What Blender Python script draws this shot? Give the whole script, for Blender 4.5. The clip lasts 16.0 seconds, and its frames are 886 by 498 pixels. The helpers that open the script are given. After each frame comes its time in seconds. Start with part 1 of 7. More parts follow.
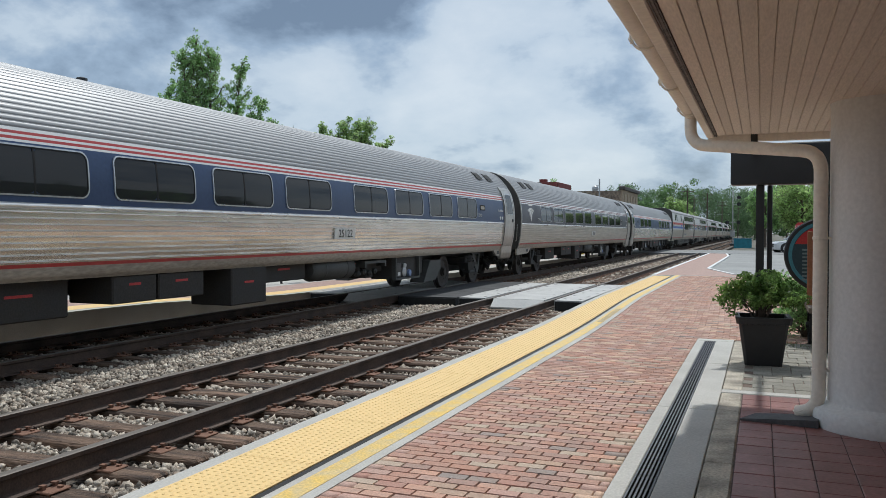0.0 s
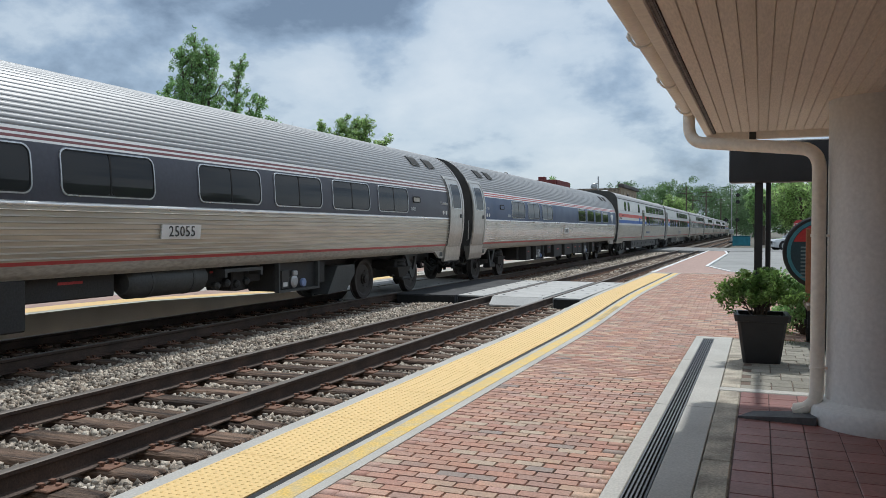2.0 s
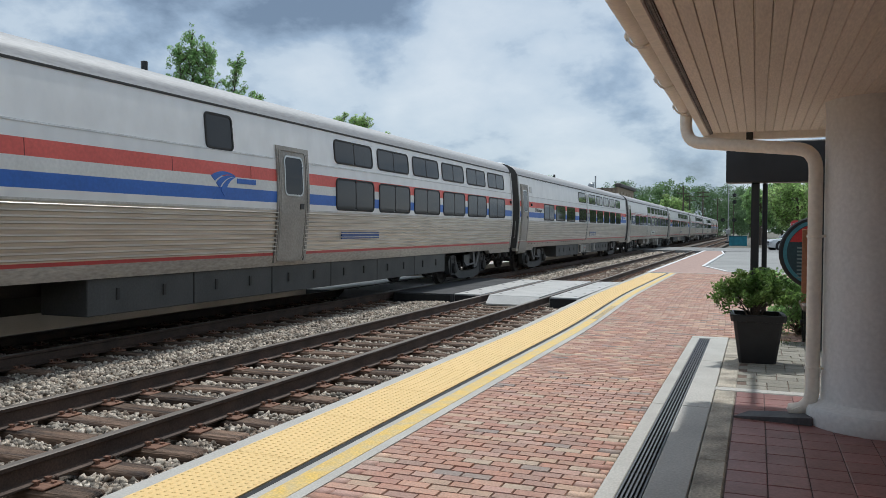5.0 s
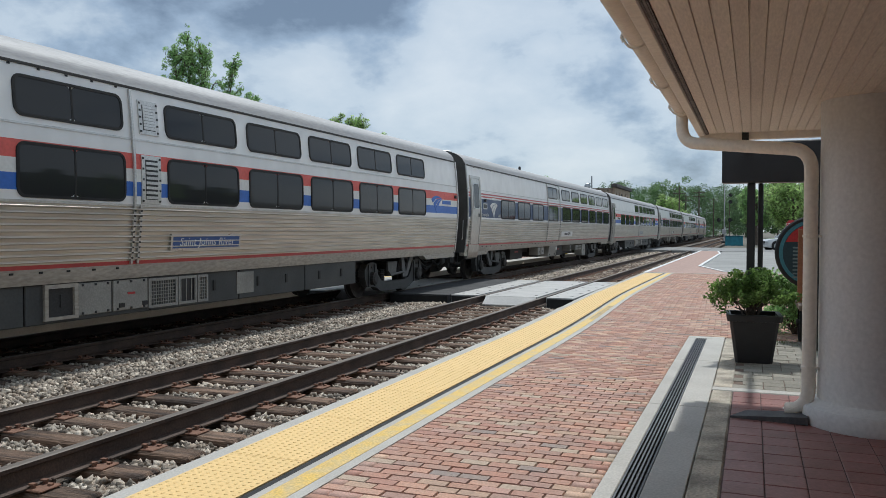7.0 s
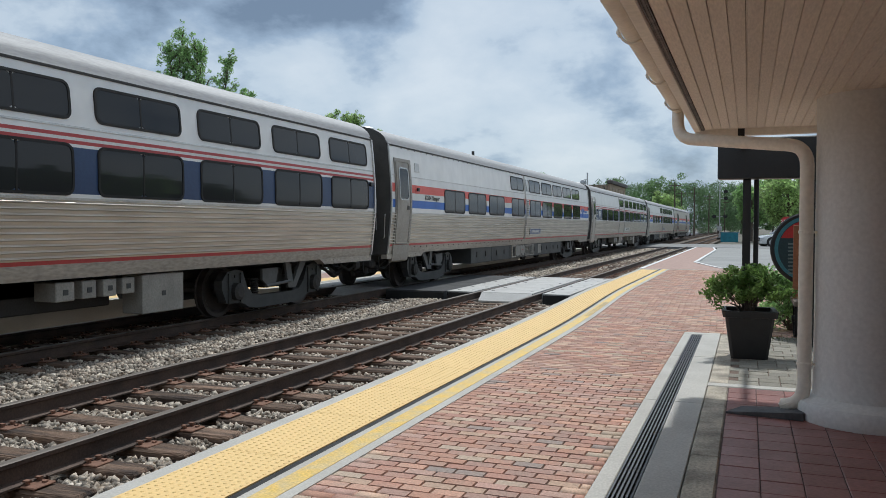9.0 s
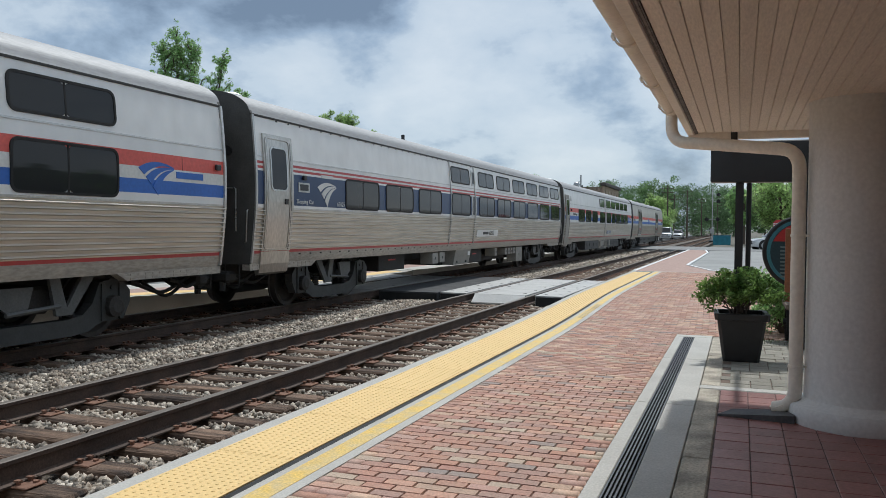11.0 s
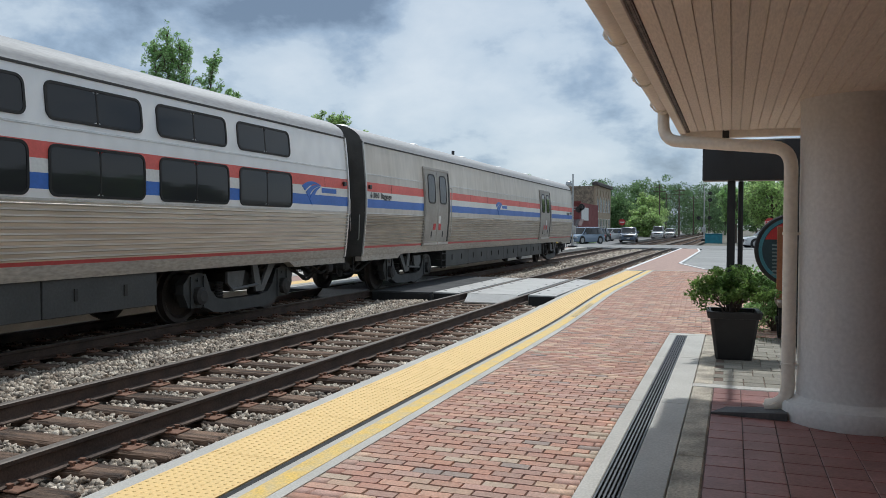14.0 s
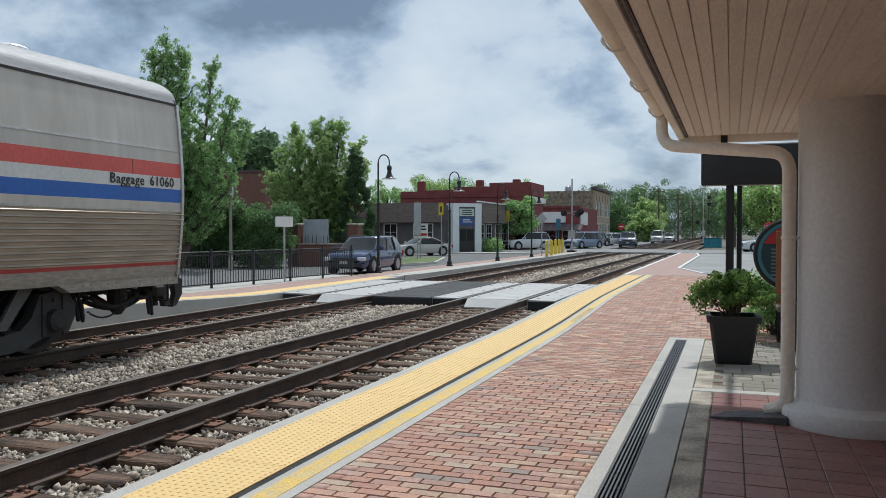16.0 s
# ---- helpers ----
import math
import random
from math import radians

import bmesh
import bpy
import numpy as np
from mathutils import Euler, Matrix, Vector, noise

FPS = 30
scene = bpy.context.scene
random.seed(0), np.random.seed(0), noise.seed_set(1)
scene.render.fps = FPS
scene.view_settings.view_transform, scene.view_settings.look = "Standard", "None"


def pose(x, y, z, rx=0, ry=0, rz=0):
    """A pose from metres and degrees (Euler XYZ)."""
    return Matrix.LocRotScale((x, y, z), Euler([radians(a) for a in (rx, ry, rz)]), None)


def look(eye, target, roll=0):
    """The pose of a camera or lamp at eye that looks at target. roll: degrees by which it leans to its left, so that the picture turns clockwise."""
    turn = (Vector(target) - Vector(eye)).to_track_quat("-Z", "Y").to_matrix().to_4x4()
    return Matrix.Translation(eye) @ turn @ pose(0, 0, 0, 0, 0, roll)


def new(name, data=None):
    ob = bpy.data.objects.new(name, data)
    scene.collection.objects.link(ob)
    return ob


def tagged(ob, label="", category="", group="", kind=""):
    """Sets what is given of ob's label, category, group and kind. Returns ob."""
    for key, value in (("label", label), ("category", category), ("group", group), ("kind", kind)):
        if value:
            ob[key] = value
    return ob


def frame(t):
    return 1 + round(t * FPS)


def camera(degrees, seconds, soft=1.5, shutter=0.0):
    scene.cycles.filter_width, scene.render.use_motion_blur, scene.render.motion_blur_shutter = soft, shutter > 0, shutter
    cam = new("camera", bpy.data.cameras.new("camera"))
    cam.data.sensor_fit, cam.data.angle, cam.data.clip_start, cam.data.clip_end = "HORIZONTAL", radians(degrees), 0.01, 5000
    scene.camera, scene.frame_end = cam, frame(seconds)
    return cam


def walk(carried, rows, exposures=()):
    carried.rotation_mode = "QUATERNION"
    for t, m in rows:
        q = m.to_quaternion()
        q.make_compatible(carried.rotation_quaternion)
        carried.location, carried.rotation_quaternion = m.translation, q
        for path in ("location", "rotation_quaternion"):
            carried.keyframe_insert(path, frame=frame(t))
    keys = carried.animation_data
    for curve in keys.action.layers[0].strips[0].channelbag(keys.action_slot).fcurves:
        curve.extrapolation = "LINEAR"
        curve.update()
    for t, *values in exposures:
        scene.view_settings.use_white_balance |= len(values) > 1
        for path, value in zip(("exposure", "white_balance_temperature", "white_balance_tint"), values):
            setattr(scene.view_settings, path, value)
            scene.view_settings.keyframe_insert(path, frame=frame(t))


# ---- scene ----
# the camera: seconds, heading to the left of the track, tilt down, lean, place
PATH = [
    (0, 21.797, 1.180, 0.075, -0.000, 0.000, 1.591),
    (0.5, 21.788, 1.256, 0.054, -0.001, 0.002, 1.593),
    (1, 21.753, 1.309, 0.048, 0.002, 0.003, 1.593),
    (1.5, 21.731, 1.316, 0.044, 0.005, 0.002, 1.594),
    (2, 21.722, 1.349, 0.055, 0.004, 0.005, 1.592),
    (2.5, 21.724, 1.382, 0.108, 0.005, 0.011, 1.594),
    (3, 21.687, 1.439, 0.189, 0.004, 0.005, 1.595),
    (3.5, 21.643, 1.450, 0.285, 0.001, 0.006, 1.592),
    (4, 21.639, 1.433, 0.353, 0.002, 0.004, 1.593),
    (6.5, 21.265, 1.441, 0.159, 0.008, 0.005, 1.593),
    (7, 21.254, 1.388, 0.158, 0.005, -0.000, 1.595),
    (7.5, 21.218, 1.492, 0.182, 0.001, -0.002, 1.594),
    (8, 21.185, 1.634, 0.165, -0.002, 0.008, 1.594),
    (8.5, 21.064, 1.694, 0.104, -0.003, 0.012, 1.590),
    (9, 20.950, 1.635, 0.151, -0.000, 0.013, 1.590),
    (11.5, 20.352, 1.534, 0.456, -0.002, 0.004, 1.595),
    (12, 20.244, 1.589, 0.348, -0.003, 0.009, 1.598),
    (12.5, 20.172, 1.608, 0.264, -0.004, 0.011, 1.596),
    (13, 20.109, 1.587, 0.232, -0.007, 0.013, 1.591),
    (13.5, 20.055, 1.600, 0.236, -0.005, 0.011, 1.594),
    (14, 19.940, 1.547, 0.197, -0.006, 0.011, 1.591),
    (14.5, 19.878, 1.464, 0.096, -0.004, 0.013, 1.592),
    (15, 19.882, 1.361, 0.026, 0.000, 0.012, 1.594),
    (15.5, 19.864, 1.261, 0.027, -0.004, 0.006, 1.596),
    (16, 19.896, 1.181, 0.016, -0.002, 0.004, 1.594)]
cam = camera(58.14, 16.0, soft=0.5)


def gaze(yaw, pitch, roll, x, y, z):
    a, p = radians(yaw), radians(pitch)
    way = Vector((-math.sin(a) * math.cos(p), math.cos(a) * math.cos(p), -math.sin(p)))
    return look((x, y, z), Vector((x, y, z)) + way, roll)


walk(cam, [(t, gaze(*row)) for t, *row in PATH], exposures=[(0, -0.12, 6150, 7), (16, -0.12, 6150, 7)])

# ---- world and sun ----
world = bpy.data.worlds.new("sky")
scene.world = world
world.use_nodes = True


def build_sky():
    nt = world.node_tree
    n, l = nt.nodes, nt.links
    n.clear()
    out = n.new("ShaderNodeOutputWorld")
    bg = n.new("ShaderNodeBackground")
    tc = n.new("ShaderNodeTexCoord")
    sep = n.new("ShaderNodeSeparateXYZ")
    l.new(tc.outputs["Generated"], sep.inputs[0])

    def m(op, a, b=None, c=None):
        k = n.new("ShaderNodeMath")
        k.operation = op
        for i, v in enumerate((a, b, c)):
            if v is None:
                continue
            if isinstance(v, (int, float)):
                k.inputs[i].default_value = v
            else:
                l.new(v, k.inputs[i])
        return k.outputs[0]

    # clouds on a flat layer overhead
    zz = m("ADD", m("MAXIMUM", sep.outputs[2], 0.0), 0.45)
    u, v = m("DIVIDE", sep.outputs[0], zz), m("DIVIDE", sep.outputs[1], zz)
    comb = n.new("ShaderNodeCombineXYZ")
    l.new(u, comb.inputs[0]), l.new(v, comb.inputs[1])
    big = n.new("ShaderNodeTexNoise")
    big.inputs["Scale"].default_value, big.inputs["Detail"].default_value = 3.6, 7
    big.inputs["Roughness"].default_value, big.inputs["Distortion"].default_value = 0.56, 0.1
    off = n.new("ShaderNodeVectorMath")
    off.operation = "ADD"
    off.inputs[1].default_value = SKY_SHIFT
    l.new(comb.outputs[0], off.inputs[0])
    l.new(off.outputs[0], big.inputs["Vector"])
    ramp = n.new("ShaderNodeValToRGB")
    cr = ramp.color_ramp
    cr.elements[0].position, cr.elements[0].color = 0.20, (0.17, 0.225, 0.31, 1)
    cr.elements[1].position, cr.elements[1].color = 0.76, (0.76, 0.80, 0.84, 1)
    e = cr.elements.new(0.35)
    e.color = (0.36, 0.45, 0.57, 1)
    e = cr.elements.new(0.48)
    e.color = (0.61, 0.68, 0.755, 1)
    fac = m("MULTIPLY_ADD", big.outputs["Fac"], 1.35, -0.185)
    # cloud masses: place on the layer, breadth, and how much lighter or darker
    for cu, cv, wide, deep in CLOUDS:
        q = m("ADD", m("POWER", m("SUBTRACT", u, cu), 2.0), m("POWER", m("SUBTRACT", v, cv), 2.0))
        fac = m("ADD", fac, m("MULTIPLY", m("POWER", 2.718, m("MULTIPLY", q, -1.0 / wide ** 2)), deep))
    l.new(fac, ramp.inputs[0])
    sky = n.new("ShaderNodeTexSky")
    sky.sky_type, sky.sun_disc = "NISHITA", False
    sky.sun_elevation, sky.sun_rotation = SUN_ELEV, SUN_ROT
    mixs = n.new("ShaderNodeMixRGB")
    mixs.blend_type = "ADD"
    mixs.inputs[0].default_value = 1.0
    mul = n.new("ShaderNodeMixRGB")
    mul.blend_type = "MULTIPLY"
    mul.inputs[0].default_value = 1.0
    mul.inputs[2].default_value = (0.022, 0.022, 0.022, 1)
    l.new(sky.outputs[0], mul.inputs[1])
    l.new(ramp.outputs[0], mixs.inputs[1])
    l.new(mul.outputs[0], mixs.inputs[2])
    l.new(mixs.outputs[0], bg.inputs[0])
    bg.inputs[1].default_value = SKY_STRENGTH
    l.new(bg.outputs[0], out.inputs[0])


SUN_FROM = Vector((-0.03, 0.62, 1.0)).normalized()
SUN_ELEV = math.asin(SUN_FROM.z)
SUN_ROT = math.atan2(SUN_FROM.x, SUN_FROM.y)
SKY_SHIFT, SKY_STRENGTH = (3.1, 1.7, 0.0), 0.86
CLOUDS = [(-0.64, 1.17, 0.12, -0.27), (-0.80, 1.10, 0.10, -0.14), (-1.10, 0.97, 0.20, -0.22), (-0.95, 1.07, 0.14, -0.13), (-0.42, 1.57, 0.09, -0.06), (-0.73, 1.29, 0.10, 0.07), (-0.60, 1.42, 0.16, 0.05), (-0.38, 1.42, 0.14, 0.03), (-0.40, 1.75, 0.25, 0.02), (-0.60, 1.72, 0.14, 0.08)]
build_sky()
sun = new("sun", bpy.data.lights.new("sun", "SUN"))
sun.data.energy, sun.data.angle, sun.data.color = 2.9, radians(1.5), (1.0, 0.965, 0.91)
sun.matrix_world = look(SUN_FROM * 60, (0, 0, 0))


# ---- materials ----
def mat(name, colour, rough=0.7, metal=0.0, var=0.25, scale=3.0, fine=40.0, bump=0.15, tint=None, island=0.0, obrand=0.0,
        stretch=(1, 1, 1), spec=0.5, dist=0.01):
    """Colour varied at two scales, with fine relief."""
    m = bpy.data.materials.new(name)
    m.use_nodes = True
    nt = m.node_tree
    n, l = nt.nodes, nt.links
    b = n["Principled BSDF"]
    b.inputs["Roughness"].default_value, b.inputs["Metallic"].default_value = rough, metal
    b.inputs["Specular IOR Level"].default_value = spec
    tc = n.new("ShaderNodeTexCoord")
    mp = n.new("ShaderNodeMapping")
    mp.inputs["Scale"].default_value = stretch
    l.new(tc.outputs["Object"], mp.inputs[0])
    src = mp.outputs[0]
    if obrand:
        oi = n.new("ShaderNodeObjectInfo")
        ad = n.new("ShaderNodeVectorMath")
        ad.operation = "MULTIPLY_ADD"
        ad.inputs[1].default_value = (37, 53, 71)
        cx = n.new("ShaderNodeCombineXYZ")
        for i in range(3):
            l.new(oi.outputs["Random"], cx.inputs[i])
        l.new(cx.outputs[0], ad.inputs[0])
        l.new(src, ad.inputs[2])
        src = ad.outputs[0]
    n1, n2 = n.new("ShaderNodeTexNoise"), n.new("ShaderNodeTexNoise")
    n1.inputs["Scale"].default_value, n1.inputs["Detail"].default_value = scale, 4
    n2.inputs["Scale"].default_value, n2.inputs["Detail"].default_value = fine, 5
    l.new(src, n1.inputs[0]), l.new(src, n2.inputs[0])
    c = Vector(colour)
    t = Vector(tint) if tint else c * 0.6
    r1 = n.new("ShaderNodeMixRGB")
    r1.inputs[1].default_value, r1.inputs[2].default_value = (*c, 1), (*t, 1)
    mr = n.new("ShaderNodeMapRange")
    mr.inputs[1].default_value, mr.inputs[2].default_value = 0.38, 0.68
    mr.inputs[3].default_value, mr.inputs[4].default_value = 0.0, min(1.0, var * 2)
    l.new(n1.outputs["Fac"], mr.inputs[0])
    l.new(mr.outputs[0], r1.inputs[0])
    hsv = n.new("ShaderNodeHueSaturation")
    l.new(r1.outputs[0], hsv.inputs["Color"])
    mv = n.new("ShaderNodeMapRange")
    mv.inputs[1].default_value, mv.inputs[2].default_value = 0.3, 0.7
    mv.inputs[3].default_value, mv.inputs[4].default_value = 1 - var * 0.6, 1 + var * 0.6
    l.new(n2.outputs["Fac"], mv.inputs[0])
    val = mv.outputs[0]
    for amount, kind in ((island, "g"), (obrand, "o")):
        if amount:
            if kind == "g":
                rn = n.new("ShaderNodeNewGeometry").outputs["Random Per Island"]
            else:
                rn = oi.outputs["Random"]
            mm = n.new("ShaderNodeMapRange")
            mm.inputs[3].default_value, mm.inputs[4].default_value = 1 - amount, 1 + amount
            l.new(rn, mm.inputs[0])
            mu = n.new("ShaderNodeMath")
            mu.operation = "MULTIPLY"
            l.new(mm.outputs[0], mu.inputs[0]), l.new(val, mu.inputs[1])
            val = mu.outputs[0]
    l.new(val, hsv.inputs["Value"])
    l.new(hsv.outputs[0], b.inputs["Base Color"])
    rr = n.new("ShaderNodeMapRange")
    rr.inputs[3].default_value, rr.inputs[4].default_value = max(0.02, rough - 0.12), min(1, rough + 0.12)
    l.new(n1.outputs["Fac"], rr.inputs[0])
    l.new(rr.outputs[0], b.inputs["Roughness"])
    if bump:
        bp = n.new("ShaderNodeBump")
        bp.inputs["Strength"].default_value, bp.inputs["Distance"].default_value = bump, dist
        l.new(n2.outputs["Fac"], bp.inputs["Height"])
        l.new(bp.outputs[0], b.inputs["Normal"])
    return m


def leaf_mat(name, colour, tint, island=0.4):
    """Leaves that let some light through."""
    m = mat(name, colour, 0.6, 0, 0.3, 3, 20, 0.0, tint=tint, island=island)
    nt = m.node_tree
    b, out = nt.nodes["Principled BSDF"], nt.nodes["Material Output"]
    tr, mx = nt.nodes.new("ShaderNodeBsdfTranslucent"), nt.nodes.new("ShaderNodeMixShader")
    nt.links.new(b.inputs["Base Color"].links[0].from_socket, tr.inputs[0])
    mx.inputs[0].default_value = 0.6
    nt.links.new(b.outputs[0], mx.inputs[1]), nt.links.new(tr.outputs[0], mx.inputs[2])
    nt.links.new(mx.outputs[0], out.inputs[0])
    return m


def glass_mat(name, colour=(0.030, 0.031, 0.033), rough=0.05):
    m = bpy.data.materials.new(name)
    m.use_nodes = True
    b = m.node_tree.nodes["Principled BSDF"]
    b.inputs["Base Color"].default_value = (*colour, 1)
    b.inputs["Roughness"].default_value = rough
    b.inputs["IOR"].default_value = 1.45
    b.inputs["Specular IOR Level"].default_value = 0.36
    return m


CONCRETE = mat("concrete", (0.50, 0.48, 0.44), 0.85, 0, 0.22, 1.4, 60, 0.2, tint=(0.36, 0.34, 0.31))
CONCRETE_OLD = mat("old_concrete", (0.52, 0.46, 0.37), 0.9, 0, 0.45, 3.5, 50, 0.6, tint=(0.22, 0.195, 0.16))
YELLOW = mat("tactile_yellow", (0.83, 0.575, 0.245), 0.65, 0, 0.16, 1.1, 50, 0.1, tint=(0.68, 0.49, 0.21))
YELLOW_PAINT = mat("yellow_paint", (0.74, 0.50, 0.12), 0.7, 0, 0.35, 6, 60, 0.1, tint=(0.55, 0.46, 0.30))
BRICK = mat("paving_brick", (0.45, 0.265, 0.205), 0.88, 0, 0.32, 4, 70, 0.35, tint=(0.40, 0.29, 0.235), obrand=0.12, island=0.14)


def brick_colours(m):
    """Each brick takes one of several fired tones."""
    nt = m.node_tree
    n, l = nt.nodes, nt.links
    add, fr, ramp = n.new("ShaderNodeMath"), n.new("ShaderNodeMath"), n.new("ShaderNodeValToRGB")
    add.operation, fr.operation = "ADD", "FRACT"
    l.new(n.new("ShaderNodeNewGeometry").outputs["Random Per Island"], add.inputs[0])
    l.new(n.new("ShaderNodeObjectInfo").outputs["Random"], add.inputs[1])
    l.new(add.outputs[0], fr.inputs[0]), l.new(fr.outputs[0], ramp.inputs[0])
    tones = ((0.0, (0.46, 0.245, 0.18)), (0.18, (0.40, 0.215, 0.165)), (0.36, (0.50, 0.285, 0.205)), (0.52, (0.44, 0.27, 0.22)),
             (0.68, (0.53, 0.36, 0.26)), (0.82, (0.48, 0.26, 0.185)), (0.90, (0.52, 0.41, 0.31)), (0.96, (0.30, 0.25, 0.225)))
    e = ramp.color_ramp.elements
    ramp.color_ramp.interpolation = "CONSTANT"
    e[0].position, e[0].color = 0.0, (*tones[0][1], 1)
    e[1].position, e[1].color = tones[-1][0], (*tones[-1][1], 1)
    for p, c in tones[1:-1]:
        e.new(p).color = (*c, 1)
    mix = [k for k in n if k.bl_idname == "ShaderNodeMixRGB"][0]
    l.new(ramp.outputs[0], mix.inputs[1])


brick_colours(BRICK)
MORTAR = mat("sand_joint", (0.165, 0.115, 0.088), 0.95, 0, 0.3, 2.5, 80, 0.3)
PAVER = mat("grey_paver", (0.27, 0.25, 0.21), 0.9, 0, 0.3, 6, 60, 0.3, tint=(0.2, 0.19, 0.15), obrand=0.2, island=0.2)
TERRACOTTA = mat("terracotta", (0.28, 0.12, 0.105), 0.42, 0, 0.3, 3, 40, 0.12, tint=(0.17, 0.075, 0.07), obrand=0.12, island=0.12)
GROUT = mat("grout", (0.13, 0.085, 0.075), 0.95, 0, 0.3, 6, 50, 0.2)
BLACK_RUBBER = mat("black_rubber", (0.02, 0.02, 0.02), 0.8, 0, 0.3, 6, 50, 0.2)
IRON = mat("cast_iron", (0.075, 0.08, 0.09), 0.55, 0.5, 0.3, 5, 60, 0.2)
GALV = mat("galvanised_steel", (0.45, 0.46, 0.47), 0.45, 0.8, 0.2, 4, 40, 0.1)
RAIL_RUST = mat("rail_rust", (0.10, 0.066, 0.05), 0.75, 0.25, 0.4, 3, 60, 0.25, tint=(0.055, 0.04, 0.034))
RAIL_SHINE = mat("rail_shine", (0.17, 0.145, 0.125), 0.6, 0.3, 0.2, 2, 60, 0.05, stretch=(1, 0.2, 1))
PLATE = mat("rust_plate", (0.27, 0.14, 0.09), 0.85, 0.1, 0.4, 6, 50, 0.3, tint=(0.13, 0.075, 0.055))
TIE = mat("sleeper_wood", (0.21, 0.135, 0.092), 0.95, 0, 0.6, 4, 30, 0.9, tint=(0.045, 0.032, 0.026), obrand=0.3, stretch=(0.35, 3, 2), dist=0.02)
BALLAST = mat("ballast_stone", (0.47, 0.415, 0.345), 0.9, 0, 0.5, 5, 90, 0.5, tint=(0.23, 0.175, 0.13), island=0.6)
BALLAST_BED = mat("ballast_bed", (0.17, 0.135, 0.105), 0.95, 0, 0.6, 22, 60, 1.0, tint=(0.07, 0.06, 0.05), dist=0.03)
ASPHALT = mat("asphalt", (0.16, 0.16, 0.16), 0.9, 0, 0.25, 0.7, 90, 0.3, tint=(0.12, 0.12, 0.12))
GRASS = mat("grass", (0.10, 0.16, 0.045), 0.9, 0, 0.5, 2.5, 60, 0.5, tint=(0.16, 0.19, 0.07))
EARTH = mat("earth", (0.15, 0.14, 0.11), 0.95, 0, 0.4, 0.4, 30, 0.4)
CREAM = mat("cream_paint", (0.86, 0.79, 0.69), 0.55, 0, 0.12, 1.6, 25, 0.06, tint=(0.56, 0.50, 0.43))
CREAM_SOFFIT = mat("cream_boards", (0.75, 0.665, 0.57), 0.6, 0, 0.18, 1.5, 30, 0.1, tint=(0.62, 0.545, 0.46), obrand=0.06, stretch=(3, 0.4, 1))
COLUMN_WHITE = mat("white_stucco", (0.73, 0.722, 0.71), 0.6, 0, 0.12, 1.2, 30, 0.12, tint=(0.55, 0.54, 0.53))
WHITE = mat("white_paint", (0.75, 0.75, 0.74), 0.5, 0, 0.1, 2, 30, 0.05)
BLACK_METAL = mat("black_paint", (0.018, 0.018, 0.02), 0.4, 0, 0.2, 4, 50, 0.05)
DARK_PLASTIC = mat("black_plastic", (0.02, 0.02, 0.022), 0.45, 0, 0.2, 8, 60, 0.1)
# the warm tint stands in for brick paving and ground reflected in the ribs
STAINLESS = mat("stainless_fluted", (0.80, 0.755, 0.69), 0.26, 0.85, 0.20, 0.9, 8, 0.0, tint=(0.66, 0.61, 0.54), stretch=(1, 0.12, 1.5))
STAINLESS_UP = mat("stainless_plain", (0.80, 0.80, 0.785), 0.42, 0.15, 0.09, 0.8, 6, 0.0, tint=(0.71, 0.70, 0.68), stretch=(1, 0.5, 0.3))
STAINLESS_DULL = mat("stainless_weathered", (0.60, 0.555, 0.485), 0.36, 0.7, 0.25, 0.9, 8, 0.0, tint=(0.47, 0.42, 0.36), stretch=(1, 0.12, 1.5))
STAINLESS_DUSTY = mat("stainless_dusty", (0.46, 0.405, 0.335), 0.45, 0.6, 0.3, 0.9, 8, 0.0, tint=(0.27, 0.23, 0.18), stretch=(1, 0.2, 1.2))
BELT_STEEL = mat("belt_steel", (0.78, 0.77, 0.75), 0.3, 0.6, 0.12, 0.8, 20, 0.0, stretch=(1, 0.2, 1))
WINDOW_RIM = mat("window_rim", (0.58, 0.58, 0.58), 0.3, 0.85, 0.2, 3, 30, 0.0)
ROOF_STEEL = mat("stainless_roof", (0.30, 0.303, 0.31), 0.48, 0.45, 0.14, 0.8, 30, 0.04, tint=(0.26, 0.26, 0.26), stretch=(1, 0.2, 1))
SILL_STEEL = mat("dull_steel", (0.44, 0.40, 0.345), 0.55, 0.35, 0.35, 1.2, 30, 0.05, tint=(0.32, 0.285, 0.245), stretch=(1, 0.3, 1))
ROOF_PAINT = mat("roof_silver_paint", (0.36, 0.36, 0.365), 0.65, 0.2, 0.2, 0.8, 30, 0.04, tint=(0.30, 0.30, 0.30), stretch=(1, 0.2, 1))
BAGGAGE_STEEL = mat("dusty_steel", (0.60, 0.57, 0.515), 0.55, 0.15, 0.16, 0.7, 5, 0.0, tint=(0.45, 0.415, 0.36), stretch=(1, 1.2, 0.22))
CAR_BLUE = mat("car_blue", (0.03, 0.06, 0.145), 0.38, 0, 0.15, 1.2, 20, 0.02, tint=(0.03, 0.058, 0.125))
CAR_GREY = mat("car_grey", (0.058, 0.06, 0.08), 0.4, 0, 0.15, 1.2, 20, 0.02)
STRIPE_RED = mat("stripe_red", (0.47, 0.055, 0.055), 0.4, 0, 0.15, 2, 20, 0.02, tint=(0.36, 0.06, 0.06))
STRIPE_DULL = mat("stripe_dull_red", (0.20, 0.075, 0.08), 0.45, 0, 0.2, 2, 20, 0.02)
STRIPE_BRIGHT = mat("stripe_bright_red", (0.72, 0.125, 0.10), 0.45, 0, 0.15, 1.5, 20, 0.02)
